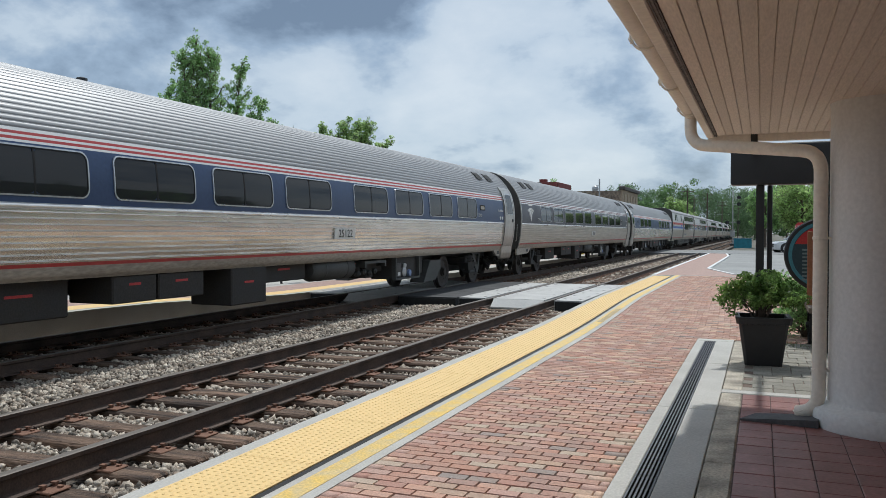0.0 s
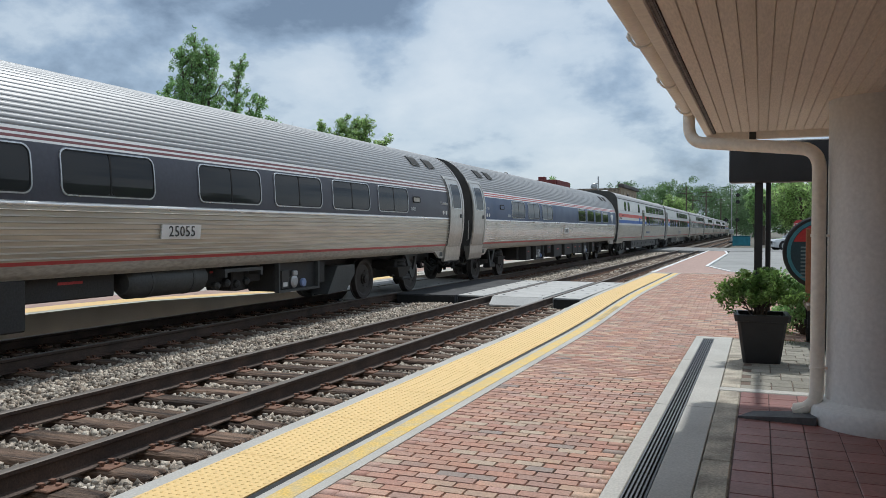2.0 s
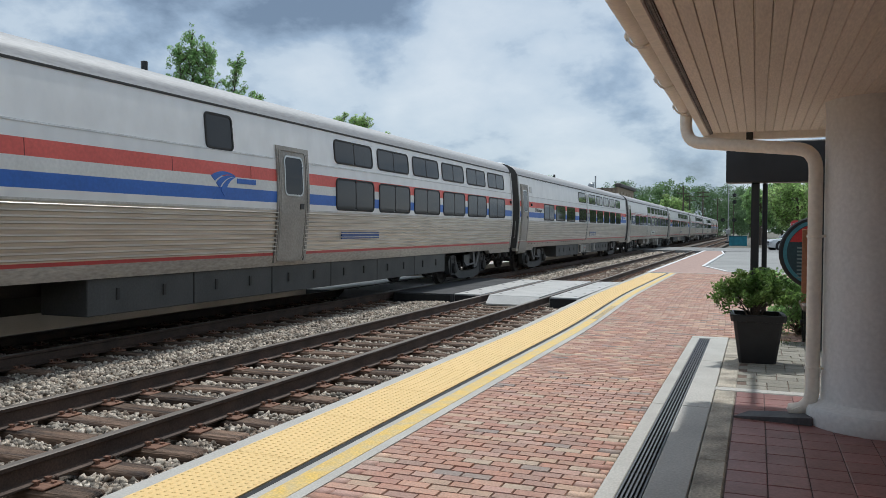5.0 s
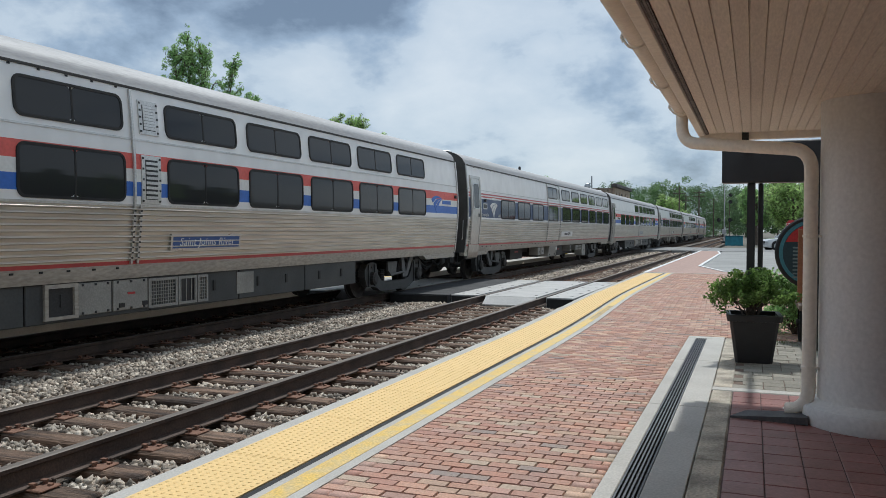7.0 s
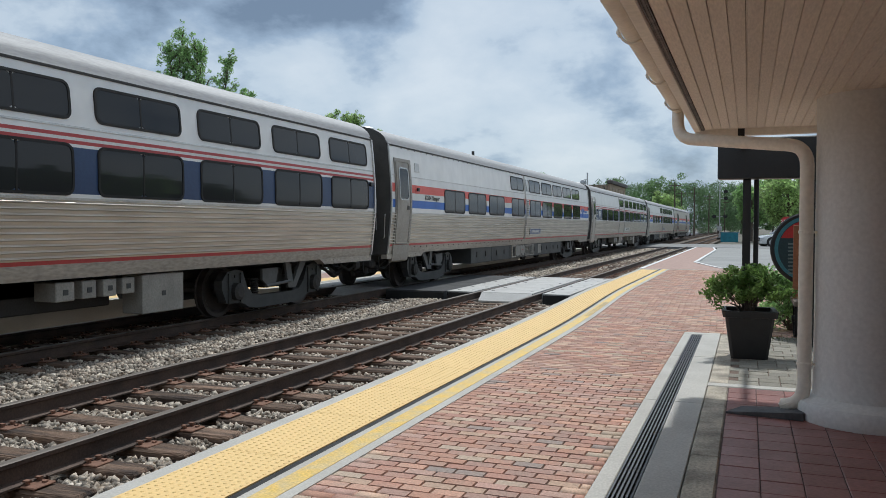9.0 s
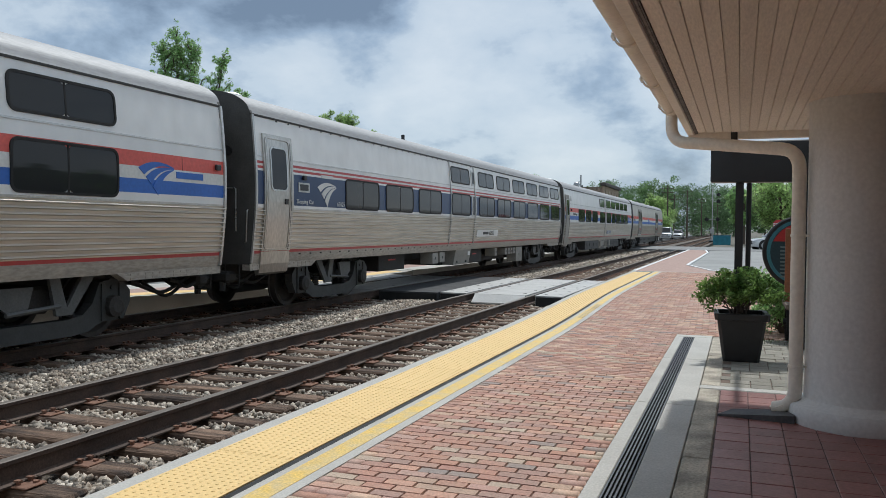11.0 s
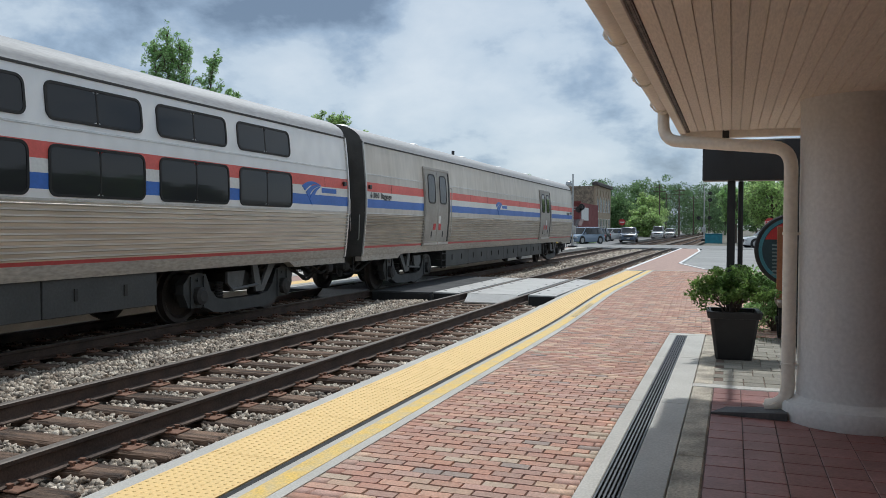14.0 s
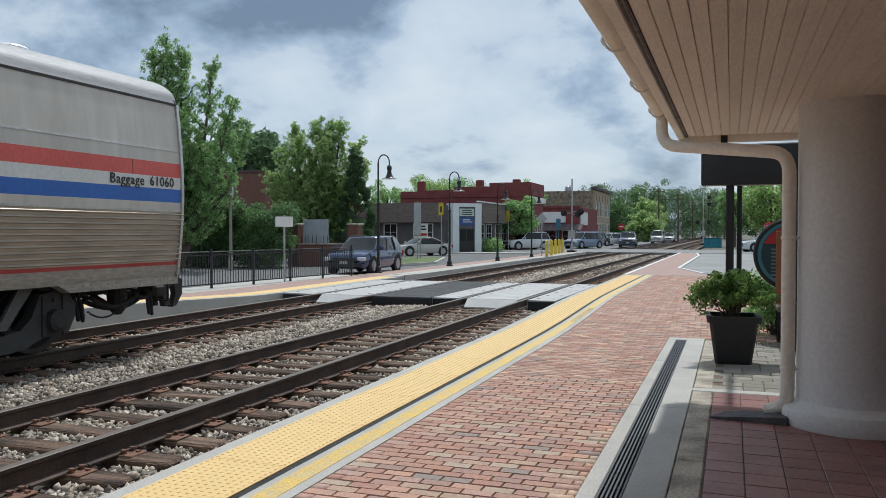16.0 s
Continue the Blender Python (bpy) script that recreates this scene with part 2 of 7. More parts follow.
STRIPE_BLUE = mat("stripe_blue", (0.04, 0.15, 0.53), 0.4, 0, 0.15, 1.5, 20, 0.02)
STRIPE_WHITE = mat("stripe_white", (0.75, 0.75, 0.72), 0.45, 0, 0.12, 1.5, 20, 0.02)
UNDER = mat("underframe_black", (0.036, 0.035, 0.035), 0.75, 0.1, 0.35, 2.5, 40, 0.2, tint=(0.045, 0.04, 0.034))
UNDER_GREY = mat("underframe_grey", (0.062, 0.064, 0.063), 0.6, 0.1, 0.25, 1.5, 30, 0.1)
WHEEL_STEEL = mat("wheel_steel", (0.08, 0.07, 0.065), 0.6, 0.5, 0.3, 4, 40, 0.1)
DIAPHRAGM = mat("diaphragm_rubber", (0.035, 0.034, 0.033), 0.75, 0, 0.3, 2, 30, 0.1)
GLASS = glass_mat("dark_glass")
LETTER_WHITE = mat("letter_white", (0.72, 0.72, 0.70), 0.5, 0, 0.05, 5, 30, 0.0)
LETTER_BLACK = mat("letter_black", (0.03, 0.03, 0.03), 0.5, 0, 0.05, 5, 30, 0.0)


# ---- mesh helpers ----
class Geo:
    """Vertices and faces gathered into one mesh."""

    def __init__(self):
        self.v, self.f, self.m = [], [], []

    def add(self, verts, faces, m=0):
        k = len(self.v)
        self.v.extend(verts)
        self.f.extend([tuple(i + k for i in f) for f in faces])
        self.m.extend([m] * len(faces))
        return self

    def box(self, x0, x1, y0, y1, z0, z1, m=0, bevel=0.0):
        if bevel:
            b = min(bevel, (x1 - x0) / 2.1, (y1 - y0) / 2.1, (z1 - z0) / 2.1)
            rings = []
            for z, i in ((z0, b), (z0 + b, 0), (z1 - b, 0), (z1, b)):
                rings.append([(x0 + i, y0 + b, z), (x0 + b, y0 + i, z), (x1 - b, y0 + i, z), (x1 - i, y0 + b, z),
                              (x1 - i, y1 - b, z), (x1 - b, y1 - i, z), (x0 + b, y1 - i, z), (x0 + i, y1 - b, z)])
            return self.loft(rings, m, caps=True)
        v = [(x, y, z) for z in (z0, z1) for x, y in ((x0, y0), (x1, y0), (x1, y1), (x0, y1))]
        return self.add(v, [(3, 2, 1, 0), (4, 5, 6, 7), (0, 1, 5, 4), (1, 2, 6, 5), (2, 3, 7, 6), (3, 0, 4, 7)], m)

    def loft(self, rings, m=0, caps=False, closed=True):
        n = len(rings[0])
        v = [p for r in rings for p in r]
        f = []
        for j in range(len(rings) - 1):
            for i in range(n if closed else n - 1):
                a, b = j * n + i, j * n + (i + 1) % n
                f.append((a, b, b + n, a + n))
        if caps:
            f.append(tuple(range(n - 1, -1, -1)))
            f.append(tuple((len(rings) - 1) * n + i for i in range(n)))
        return self.add(v, f, m)

    def lathe(self, profile, at=(0, 0, 0), n=16, axis="z", m=0, caps=True):
        rings = []
        for r, h in profile:
            ring = []
            for i in range(n):
                a = 2 * math.pi * i / n
                p, q = r * math.cos(a), r * math.sin(a)
                w = {"z": (p, q, h), "x": (h, p, q), "y": (q, h, p)}[axis]
                ring.append((at[0] + w[0], at[1] + w[1], at[2] + w[2]))
            rings.append(ring)
        return self.loft(rings, m, caps)

    def tube(self, path, r, n=8, m=0, caps=True):
        rings = []
        pts = [Vector(p) for p in path]
        up = Vector((0, 0, 1))
        for i, p in enumerate(pts):
            d = (pts[min(i + 1, len(pts) - 1)] - pts[max(i - 1, 0)]).normalized()
            a = d.cross(up)
            if a.length < 1e-3:
                a = d.cross(Vector((0, 1, 0)))
            a.normalize()
            b = a.cross(d).normalized()
            up = b
            rad = r[i] if isinstance(r, (list, tuple)) else r
            rings.append([tuple(p + (a * math.cos(t) + b * math.sin(t)) * rad) for t in (2 * math.pi * k / n for k in range(n))])
        return self.loft(rings, m, caps)

    def panel(self, outline, x0, x1, m=0):
        """An outline in (y, z), pushed from x0 to x1."""
        return self.loft([[(x0, y, z) for y, z in outline], [(x1, y, z) for y, z in outline]], m, caps=True)

    def mesh(self, name, mats, smooth=False):
        me = bpy.data.meshes.new(name)
        me.from_pydata(self.v, [], self.f)
        for k in (mats if isinstance(mats, (list, tuple)) else [mats]):
            me.materials.append(k)
        if any(self.m):
            me.polygons.foreach_set("material_index", self.m)
        me.update()
        bm = bmesh.new()
        bm.from_mesh(me)
        bmesh.ops.recalc_face_normals(bm, faces=bm.faces)
        bm.to_mesh(me)
        bm.free()
        if smooth:
            me.polygons.foreach_set("use_smooth", [True] * len(me.polygons))
            me.set_sharp_from_angle(angle=radians(35))
        return me


def obj(name, geo, mats, parent=None, label="", smooth=False, m=None):
    me = geo if isinstance(geo, bpy.types.Mesh) else geo.mesh(name, mats, smooth)
    ob = new(name, me)
    if parent is not None:
        ob.parent = parent
    if m is not None:
        ob.matrix_basis = m
    if label:
        tagged(ob, label)
    return ob


def thing(name, label, category, group="", at=(0, 0, 0), turn=0.0, kind=""):
    ob = new(name)
    ob.matrix_basis = pose(*at, 0, 0, turn)
    return tagged(ob, label, category, group, kind)


def rounded(y0, y1, z0, z1, r, n=4, up=6):
    """A rectangle with round corners, its upright sides cut in steps so that it can follow a curved side."""
    pts = []
    for k, (cy, cz, a0) in enumerate(((y1 - r, z0 + r, -90), (y1 - r, z1 - r, 0), (y0 + r, z1 - r, 90), (y0 + r, z0 + r, 180))):
        for i in range(n + 1):
            a = radians(a0 + 90 * i / n)
            pts.append((cy + r * math.cos(a), cz + r * math.sin(a)))
        if k in (0, 2):
            ys, za, zb = (y1, z0 + r, z1 - r) if k == 0 else (y0, z1 - r, z0 + r)
            pts.extend([(ys, za + (zb - za) * j / up) for j in range(1, up)])
    return pts


def text_mesh(name, body, size, material, depth=0.002, slant=0.0, bold=0.0):
    cu = bpy.data.curves.new(name, "FONT")
    cu.body, cu.size, cu.extrude, cu.align_x, cu.align_y = body, size, depth, "CENTER", "CENTER"
    cu.resolution_u, cu.shear, cu.offset, cu.space_character = 2, slant, bold, 1.06
    tmp = bpy.data.objects.new(name, cu)
    scene.collection.objects.link(tmp)
    me = bpy.data.meshes.new_from_object(tmp.evaluated_get(bpy.context.evaluated_depsgraph_get()))
    bpy.data.objects.remove(tmp)
    me.materials.clear()
    me.materials.append(material)
    return me


# ---- the ground, tracks and platforms ----
Y0, Y1 = -6.0, 300.0
NEAR_C, FAR_C, GAUGE = -5.383, -9.38, 0.7525


def quick_mesh(name, co, quads, mats):
    """A mesh from arrays: points and four-cornered faces."""
    me = bpy.data.meshes.new(name)
    me.vertices.add(len(co))
    me.vertices.foreach_set("co", np.asarray(co, dtype=np.float32).ravel())
    me.loops.add(len(quads) * 4)
    me.loops.foreach_set("vertex_index", np.asarray(quads, dtype=np.int32).ravel())
    me.polygons.add(len(quads))
    me.polygons.foreach_set("loop_start", np.arange(0, len(quads) * 4, 4, dtype=np.int32))
    for k in mats:
        me.materials.append(k)
    me.update(calc_edges=True)
    me.validate()
    return me


def jog(y):
    """The platform edge steps nearer the track at the crossing."""
    k = min(1.0, max(0.0, (y - 11.5) / 10.0))
    return -0.26 * k * k * (3 - 2 * k)


def strip(geo, x0, x1, y0, y1, z0, z1, step=0.8, m=0, left=True, right=True):
    n = max(1, int((y1 - y0) / step))
    rings = []
    for i in range(n + 1):
        y = y0 + (y1 - y0) * i / n
        a, b = x0 + (jog(y) if left else 0), x1 + (jog(y) if right else 0)
        rings.append([(a, y, z0), (b, y, z0), (b, y, z1), (a, y, z1)])
    return geo.loft(rings, m, caps=True)


g = Geo()
g.add([(-900, -300, -0.46), (900, -300, -0.46), (900, 1500, -0.46), (-900, 1500, -0.46)], [(0, 1, 2, 3)])
tagged(obj("ground", g, EARTH), "bare earth ground reaching the horizon", "ground", kind="structure")

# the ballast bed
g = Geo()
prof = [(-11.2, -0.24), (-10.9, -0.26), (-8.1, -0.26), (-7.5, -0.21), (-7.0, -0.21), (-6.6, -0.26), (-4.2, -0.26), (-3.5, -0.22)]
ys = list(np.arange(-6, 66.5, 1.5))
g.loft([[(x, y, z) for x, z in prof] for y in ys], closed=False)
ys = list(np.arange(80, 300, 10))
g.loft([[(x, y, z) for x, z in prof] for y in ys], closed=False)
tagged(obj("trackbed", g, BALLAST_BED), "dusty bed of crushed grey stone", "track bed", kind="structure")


def stones(name, count, y0, y1, r0, r1, seed):
    rng = np.random.default_rng(seed)
    cube = np.array([[-1, -1, -1], [1, -1, -1], [1, 1, -1], [-1, 1, -1], [-1, -1, 1], [1, -1, 1], [1, 1, 1], [-1, 1, 1]], float)
    quads = np.array([[3, 2, 1, 0], [4, 5, 6, 7], [0, 1, 5, 4], [1, 2, 6, 5], [2, 3, 7, 6], [3, 0, 4, 7]])
    x = rng.uniform(-11.15, -3.6, count)
    y = rng.uniform(y0, y1, count)
    # keep clear of the crossing and thin out over the sleepers
    on_tie = (((y - 4.06) / TIE_STEP + 0.5) % 1.0)
    over = (np.abs(on_tie - 0.5) * TIE_STEP < 0.13) & ((np.abs(x - NEAR_C) < 1.33) | (np.abs(x - FAR_C) < 1.33))
    ok = ~(over & (rng.uniform(0, 1, count) < 0.97)) & ~((y > 17.9) & (y < 24.9))
    for c in (NEAR_C, FAR_C):
        for s in (-1, 1):
            ok &= np.abs(x - c - s * GAUGE) > 0.10
    x, y = x[ok], y[ok]
    n = len(x)
    z = np.interp(x, [p[0] for p in prof], [p[1] for p in prof]) + rng.uniform(-0.005, 0.035, n)
    r = rng.uniform(r0, r1, n)
    pts = cube[None] * rng.uniform(0.4, 1.0, (n, 8, 3)) * rng.uniform(0.5, 1.0, (n, 1, 3))
    a = rng.normal(size=(n, 4))
    a /= np.linalg.norm(a, axis=1)[:, None]
    w, i, j, k = a.T
    rot = np.stack([1 - 2 * (j * j + k * k), 2 * (i * j - k * w), 2 * (i * k + j * w), 2 * (i * j + k * w), 1 - 2 * (i * i + k * k),
                    2 * (j * k - i * w), 2 * (i * k - j * w), 2 * (j * k + i * w), 1 - 2 * (i * i + j * j)], -1).reshape(n, 3, 3)
    pts = np.einsum("nij,nvj->nvi", rot, pts) * r[:, None, None] + np.stack([x, y, z], -1)[:, None, :]
    f = quads[None] + (np.arange(n) * 8)[:, None, None]
    ob = new(name, quick_mesh(name, pts.reshape(-1, 3), f.reshape(-1, 4), [BALLAST]))
    tagged(ob, "loose crushed grey and tan ballast stones between the sleepers", "ballast", kind="stuff")


TIE_STEP = 0.539
stones("ballast", 78000, 2.0, 17.9, 0.019, 0.044, 5)
stones("ballast", 22000, 17.0, 34.0, 0.04, 0.065, 6)
stones("ballast", 12000, 33.0, 66.0, 0.06, 0.10, 7)

# rails with head, web and foot
RAIL = [(-0.07, -0.178), (0.07, -0.178), (0.07, -0.165), (0.012, -0.145), (0.009, -0.05), (0.036, -0.036), (0.037, -0.008), (0.028, 0.0),
        (-0.028, 0.0), (-0.037, -0.008), (-0.036, -0.036), (-0.009, -0.05), (-0.012, -0.145), (-0.07, -0.165)]
tie_geo = Geo()
tie_geo.box(-1.30, 1.30, -0.115, 0.115, -0.36, -0.186, bevel=0.02)
tie_mesh = tie_geo.mesh("sleeper", TIE)
plate_geo = Geo().box(-0.19, 0.19, -0.095, 0.095, -0.188, -0.172, bevel=0.006)
for sx in (-1, 1):
    for sy in (-1, 1):
        plate_geo.box(sx * 0.085 - 0.013, sx * 0.085 + 0.013, sy * 0.05 - 0.011, sy * 0.05 + 0.011, -0.19, -0.150)
        plate_geo.box(sx * 0.085 - 0.026, sx * 0.085 + 0.018, sy * 0.05 - 0.018, sy * 0.05 + 0.018, -0.152, -0.140)
    plate_geo.box(sx * 0.15 - 0.014, sx * 0.15 + 0.014, 0.02, 0.05, -0.19, -0.158)
plate_mesh = plate_geo.mesh("tie_plate", PLATE)
anchor_mesh = Geo().box(-0.085, 0.085, -0.012, 0.012, -0.205, -0.158, bevel=0.004).mesh("rail_anchor", RAIL_RUST)
rnd = random.Random(3)
for nm, c in (("track_1", NEAR_C), ("track_2", FAR_C)):
    track = thing(nm, "straight railway track of rusty steel rails on dark wooden sleepers", "railway track", at=(c, 0, 0), kind="structure")
    for s in (-1, 1):
        g = Geo()
        g.loft([[(s * GAUGE + x, y, z) for x, z in RAIL] for y in (-6, 60, 300)], caps=True)
        mats = [RAIL_RUST, RAIL_SHINE]
        for i in range(len(g.f)):
            if all(g.v[k][2] > -0.009 for k in g.f[i]):
                g.m[i] = 1
        obj("rail", g, mats, track)
    count = 110
    far = Geo()
    for i in range(-8, 520):
        y = 4.06 + TIE_STEP * i
        if 17.9 < y < 24.9 or 65 < y < 79:
            continue
        dx, dz, tw = rnd.uniform(-0.04, 0.04), rnd.uniform(-0.01, 0.003), rnd.uniform(-1.2, 1.2)
        if i < count:
            obj("sleeper", tie_mesh, None, track, m=pose(dx, y, dz, 0, 0, tw))
            if i < 62:
                for s in (-1, 1):
                    obj("tie_plate", plate_mesh, None, track, m=pose(s * GAUGE, y, 0, 0, 0, tw))
                    if i < 45 and nm == "track_1":
                        obj("rail_anchor", anchor_mesh, None, track, m=pose(s * GAUGE, y + 0.135, 0))
        else:
            far.box(-1.3 + dx, 1.3 + dx, y - 0.115, y + 0.115, -0.36, -0.186 + dz)
    tagged(obj("far_sleepers", far, TIE, track), "distant row of wooden sleepers", kind="stuff")

# the pedestrian crossing of concrete panels
PANEL = mat("crossing_panel", (0.50, 0.49, 0.47), 0.8, 0, 0.25, 2.2, 50, 0.15, tint=(0.38, 0.37, 0.36))
PANEL_DARK = mat("asphalt_panel", (0.055, 0.055, 0.058), 0.85, 0, 0.3, 2, 70, 0.3)
cross = thing("crossing", "pedestrian crossing of pale concrete panels set round the rails", "level crossing", kind="structure")
holes = Geo()
for x0, x1, dark in ((-4.52, -3.86, 0), (-6.03, -4.74, 0), (-6.92, -6.24, 0), (-8.5, -6.93, 1), (-10.0, -8.72, 0), (-11.14, -10.21, 0)):
    ya, yb = (18.35, 24.55) if not dark else (18.2, 24.7)
    n = 1 if dark else 2
    for k in range(n):
        a, b = ya + (yb - ya) * k / n + 0.008, ya + (yb - ya) * (k + 1) / n - 0.008
        pg = Geo()
        lip = 0.35 if k == 0 and x0 in (-6.03, -10.0) else 0.0
        pg.loft([[(x0, a - lip * 0.0, -0.30), (x1, a, -0.30), (x1, a - 0.0, 0.0), (x0, a, 0.0)],
                 [(x0, b, -0.30), (x1, b, -0.30), (x1, b, 0.0), (x0, b, 0.0)]], caps=True)
        if lip:
            # sloping end shoe
            pg.loft([[(x0 + 0.05, a - 0.38, -0.17), (x1 - 0.05, a - 0.38, -0.17), (x1 - 0.05, a - 0.38, -0.20), (x0 + 0.05, a - 0.38, -0.20)],
                     [(x0 + 0.02, a, -0.004), (x1 - 0.02, a, -0.004), (x1 - 0.02, a, -0.20), (x0 + 0.02, a, -0.20)]], caps=True)
        obj("panel", pg, PANEL_DARK if dark else PANEL, cross)
        if k == 0 and not lip:
            # dark sheet over the concrete end, for its shadow and dirt
            obj("end_dark_sheet", Geo().box(x0 + .02, x1 - .02, a - .03, a - .004, -.3, -.03), BLACK_RUBBER, cross, "dark sheet for the shadow and dirt on the panel end")
        if not dark:
            for py in (a + 0.5, (a + b) / 2, b - 0.5):
                for px in (x0 + 0.15, x1 - 0.15):
                    holes.lathe([(0.045, 0.001), (0.04, 0.004)], (px, py, 0), 8)
obj("lifting_socket", holes, BLACK_RUBBER, cross, "black lifting sockets in the panels")

# the near platform
plat = thing("platform_1", "low station platform with a yellow tactile edge and red brick paving", "platform", kind="structure")
g = Geo()
strip(g, -3.57, -3.452, -3, 31, -0.5, 0.0)
obj("edge_kerb", g, CONCRETE, plat, "pale concrete platform edge")
g = Geo()
strip(g, -3.46, -2.40, -3, 31, -0.4, -0.012)
obj("slab", g, CONCRETE, plat)
g = Geo()
strip(g, -2.835, -2.775, -3, 31, -0.02, -0.006)
obj("joint_strip", g, BLACK_RUBBER, plat, "black rubber joint beside the tactile tiles")
g = Geo()
strip(g, -2.775, -2.48, -3, 31, -0.1, 0.0)
obj("border", g, CONCRETE, plat, "pale concrete border strip")
g = Geo()
strip(g, -2.715, -2.565, -3, 31, 0.0, 0.003)
obj("painted_line", g, YELLOW_PAINT, plat, "worn yellow painted safety line")
# faded lettering on the line, unreadable
g = Geo()
for i in range(14):
    y = 14.2 + i * 0.19
    x = -2.62 + jog(y)
    g.box(x - 0.05, x + 0.05, y, y + 0.11, 0.0035, 0.005)
obj("lettering_bar", g, mat("faded_lettering", (0.42, 0.33, 0.20), 0.8), plat, "faded unreadable lettering")
tile = Geo().box(-0.305, 0.305, 0.003, 1.217, -0.03, 0.0)
for i in range(10):
    for j in range(20):
        tile.lathe([(0.0145, 0.0), (0.010, 0.0042)], (-0.275 + i * 0.061, 0.03 + j * 0.061, 0), 6)
tile_mesh = tile.mesh("tactile_tile", YELLOW)
for k in range(28):
    y = -2.6 + 1.22 * k
    if y > 30:
        break
    turn = math.degrees(math.atan2(-(jog(y + 1.22) - jog(y)), 1.22))
    obj("tactile_tile", tile_mesh, None, plat, m=pose(-3.143 + jog(y), y, 0.002, 0, 0, turn))
g = Geo()
strip(g, -2.48, -0.88, -3, 12.55, -0.3, -0.013, right=False)
strip(g, -2.48, 3.4, 12.55, 31, -0.3, -0.013, right=False)
obj("brick_bed", g, MORTAR, plat)
BRICK_MESH = Geo().add([(-.0945, -.0435, 0), (.0945, -.0435, 0), (.0945, .0435, 0), (-.0945, .0435, 0), (-.0985, -.0475, -.02), (.0985, -.0475, -.02),
                        (.0985, .0475, -.02), (-.0985, .0475, -.02)],
                       [(0, 1, 2, 3), (4, 5, 1, 0), (5, 6, 2, 1), (6, 7, 3, 2), (7, 4, 0, 3)]).mesh("brick", BRICK)
rest = []
single = 0
rnd = random.Random(11)
row = 0
y = -1.0
BR = [(-.0945, -.0435, 0), (.0945, -.0435, 0), (.0945, .0435, 0), (-.0945, .0435, 0), (-.0985, -.0475, -.02), (.0985, -.0475, -.02), (.0985, .0475, -.02), (-.0985, .0475, -.02)]
BF = [(0, 1, 2, 3), (4, 5, 1, 0), (5, 6, 2, 1), (6, 7, 3, 2), (7, 4, 0, 3)]
rest_g = Geo()
while y < 30.9:
    lo, hi = -2.475 + jog(y), (-0.885 if y < 12.6 else 3.3)
    x = lo - (0.102 if row % 2 else 0.0) + 0.102
    while x < hi + 0.05:
        a, b = max(x - 0.098, lo), min(x + 0.098, hi)
        if b - a > 0.03:
            dz, tw = rnd.uniform(-0.0035, 0.0015), rnd.uniform(-0.6, 0.6)
            if b - a > 0.19 and y > 4.3 and single < 300:
                single += 1
                obj("brick", BRICK_MESH, None, plat, m=pose(x, y, dz, rnd.uniform(-.6, .6), rnd.uniform(-.4, .4), tw))
            else:
                k = (b - a) / 0.196
                rest_g.add([((a + b) / 2 + vx * k, y + vy, vz + dz) for vx, vy, vz in BR], BF)
        x += 0.2045
    row += 1
    y += 0.1025
me = quick_mesh("paving_bricks", rest_g.v, rest_g.f, [BRICK])
tagged(obj("paving_bricks", me, None, plat), "red brick paving in running bond", kind="stuff")

# drain with its grate, concrete surround, old kerb
g = Geo()
for y0, y1 in ((-2, 1.5), (1.5, 4.5), (4.5, 7.5), (7.5, 10.2), (10.2, 12.33)):
    g.box(-0.88, -0.765, y0 + .004, y1 - .004, -0.3, 0.004, bevel=0.006)
    g.box(-0.612, -0.365, y0 + .004, y1 - .004, -0.3, 0.004, bevel=0.006)
g.box(-0.88, -0.365, 12.334, 12.55, -0.3, 0.004, bevel=0.006)
obj("drain_surround", g, CONCRETE, plat, "pale concrete drain surround")
# solid black fill up to the grate, in place of the hollow's shade
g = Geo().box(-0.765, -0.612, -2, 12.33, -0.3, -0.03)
obj("drain_shade_fill", g, BLACK_RUBBER, plat)
bar = Geo()
for i in range(6):
    x = -0.0765 + 0.0045 + i * 0.0265
    bar.box(x, x + 0.0125, 0.004, 0.996, -0.03, 0.0)
for j in range(5):
    yy = 0.01 + j * 0.245
    bar.box(-0.0765, 0.0765, yy - 0.006, yy + 0.006, -0.03, -0.018)
grate_mesh = bar.mesh("grate", IRON)
for k in range(14):
    obj("grate", grate_mesh, None, plat, "slotted dark iron drain grate", m=pose(-0.6885, -1.68 + k, 0.002))
g = Geo()
for y0, y1 in ((-2, 3.1), (3.1, 5.8), (5.8, 8.38), (8.56, 10.6), (10.6, 12.5)):
    g.box(-0.36, -0.167, y0 + .006, y1 - .006, -0.3, 0.002, bevel=0.012)
obj("old_kerb", g, CONCRETE_OLD, plat, "weathered stained old concrete kerb")
# the covered porch floor
porch = thing("porch_floor", "dark red terracotta tile floor under the station roof", "floor", kind="structure")
obj("tile_bed", Geo().box(-0.165, 4.0, -3, 8.36, -0.3, -0.004), GROUT, porch)
tt = Geo().box(-0.1215, 0.1215, -0.1215, 0.1215, -0.02, 0.004, bevel=0.004).mesh("floor_tile", TERRACOTTA)
tr = Geo()
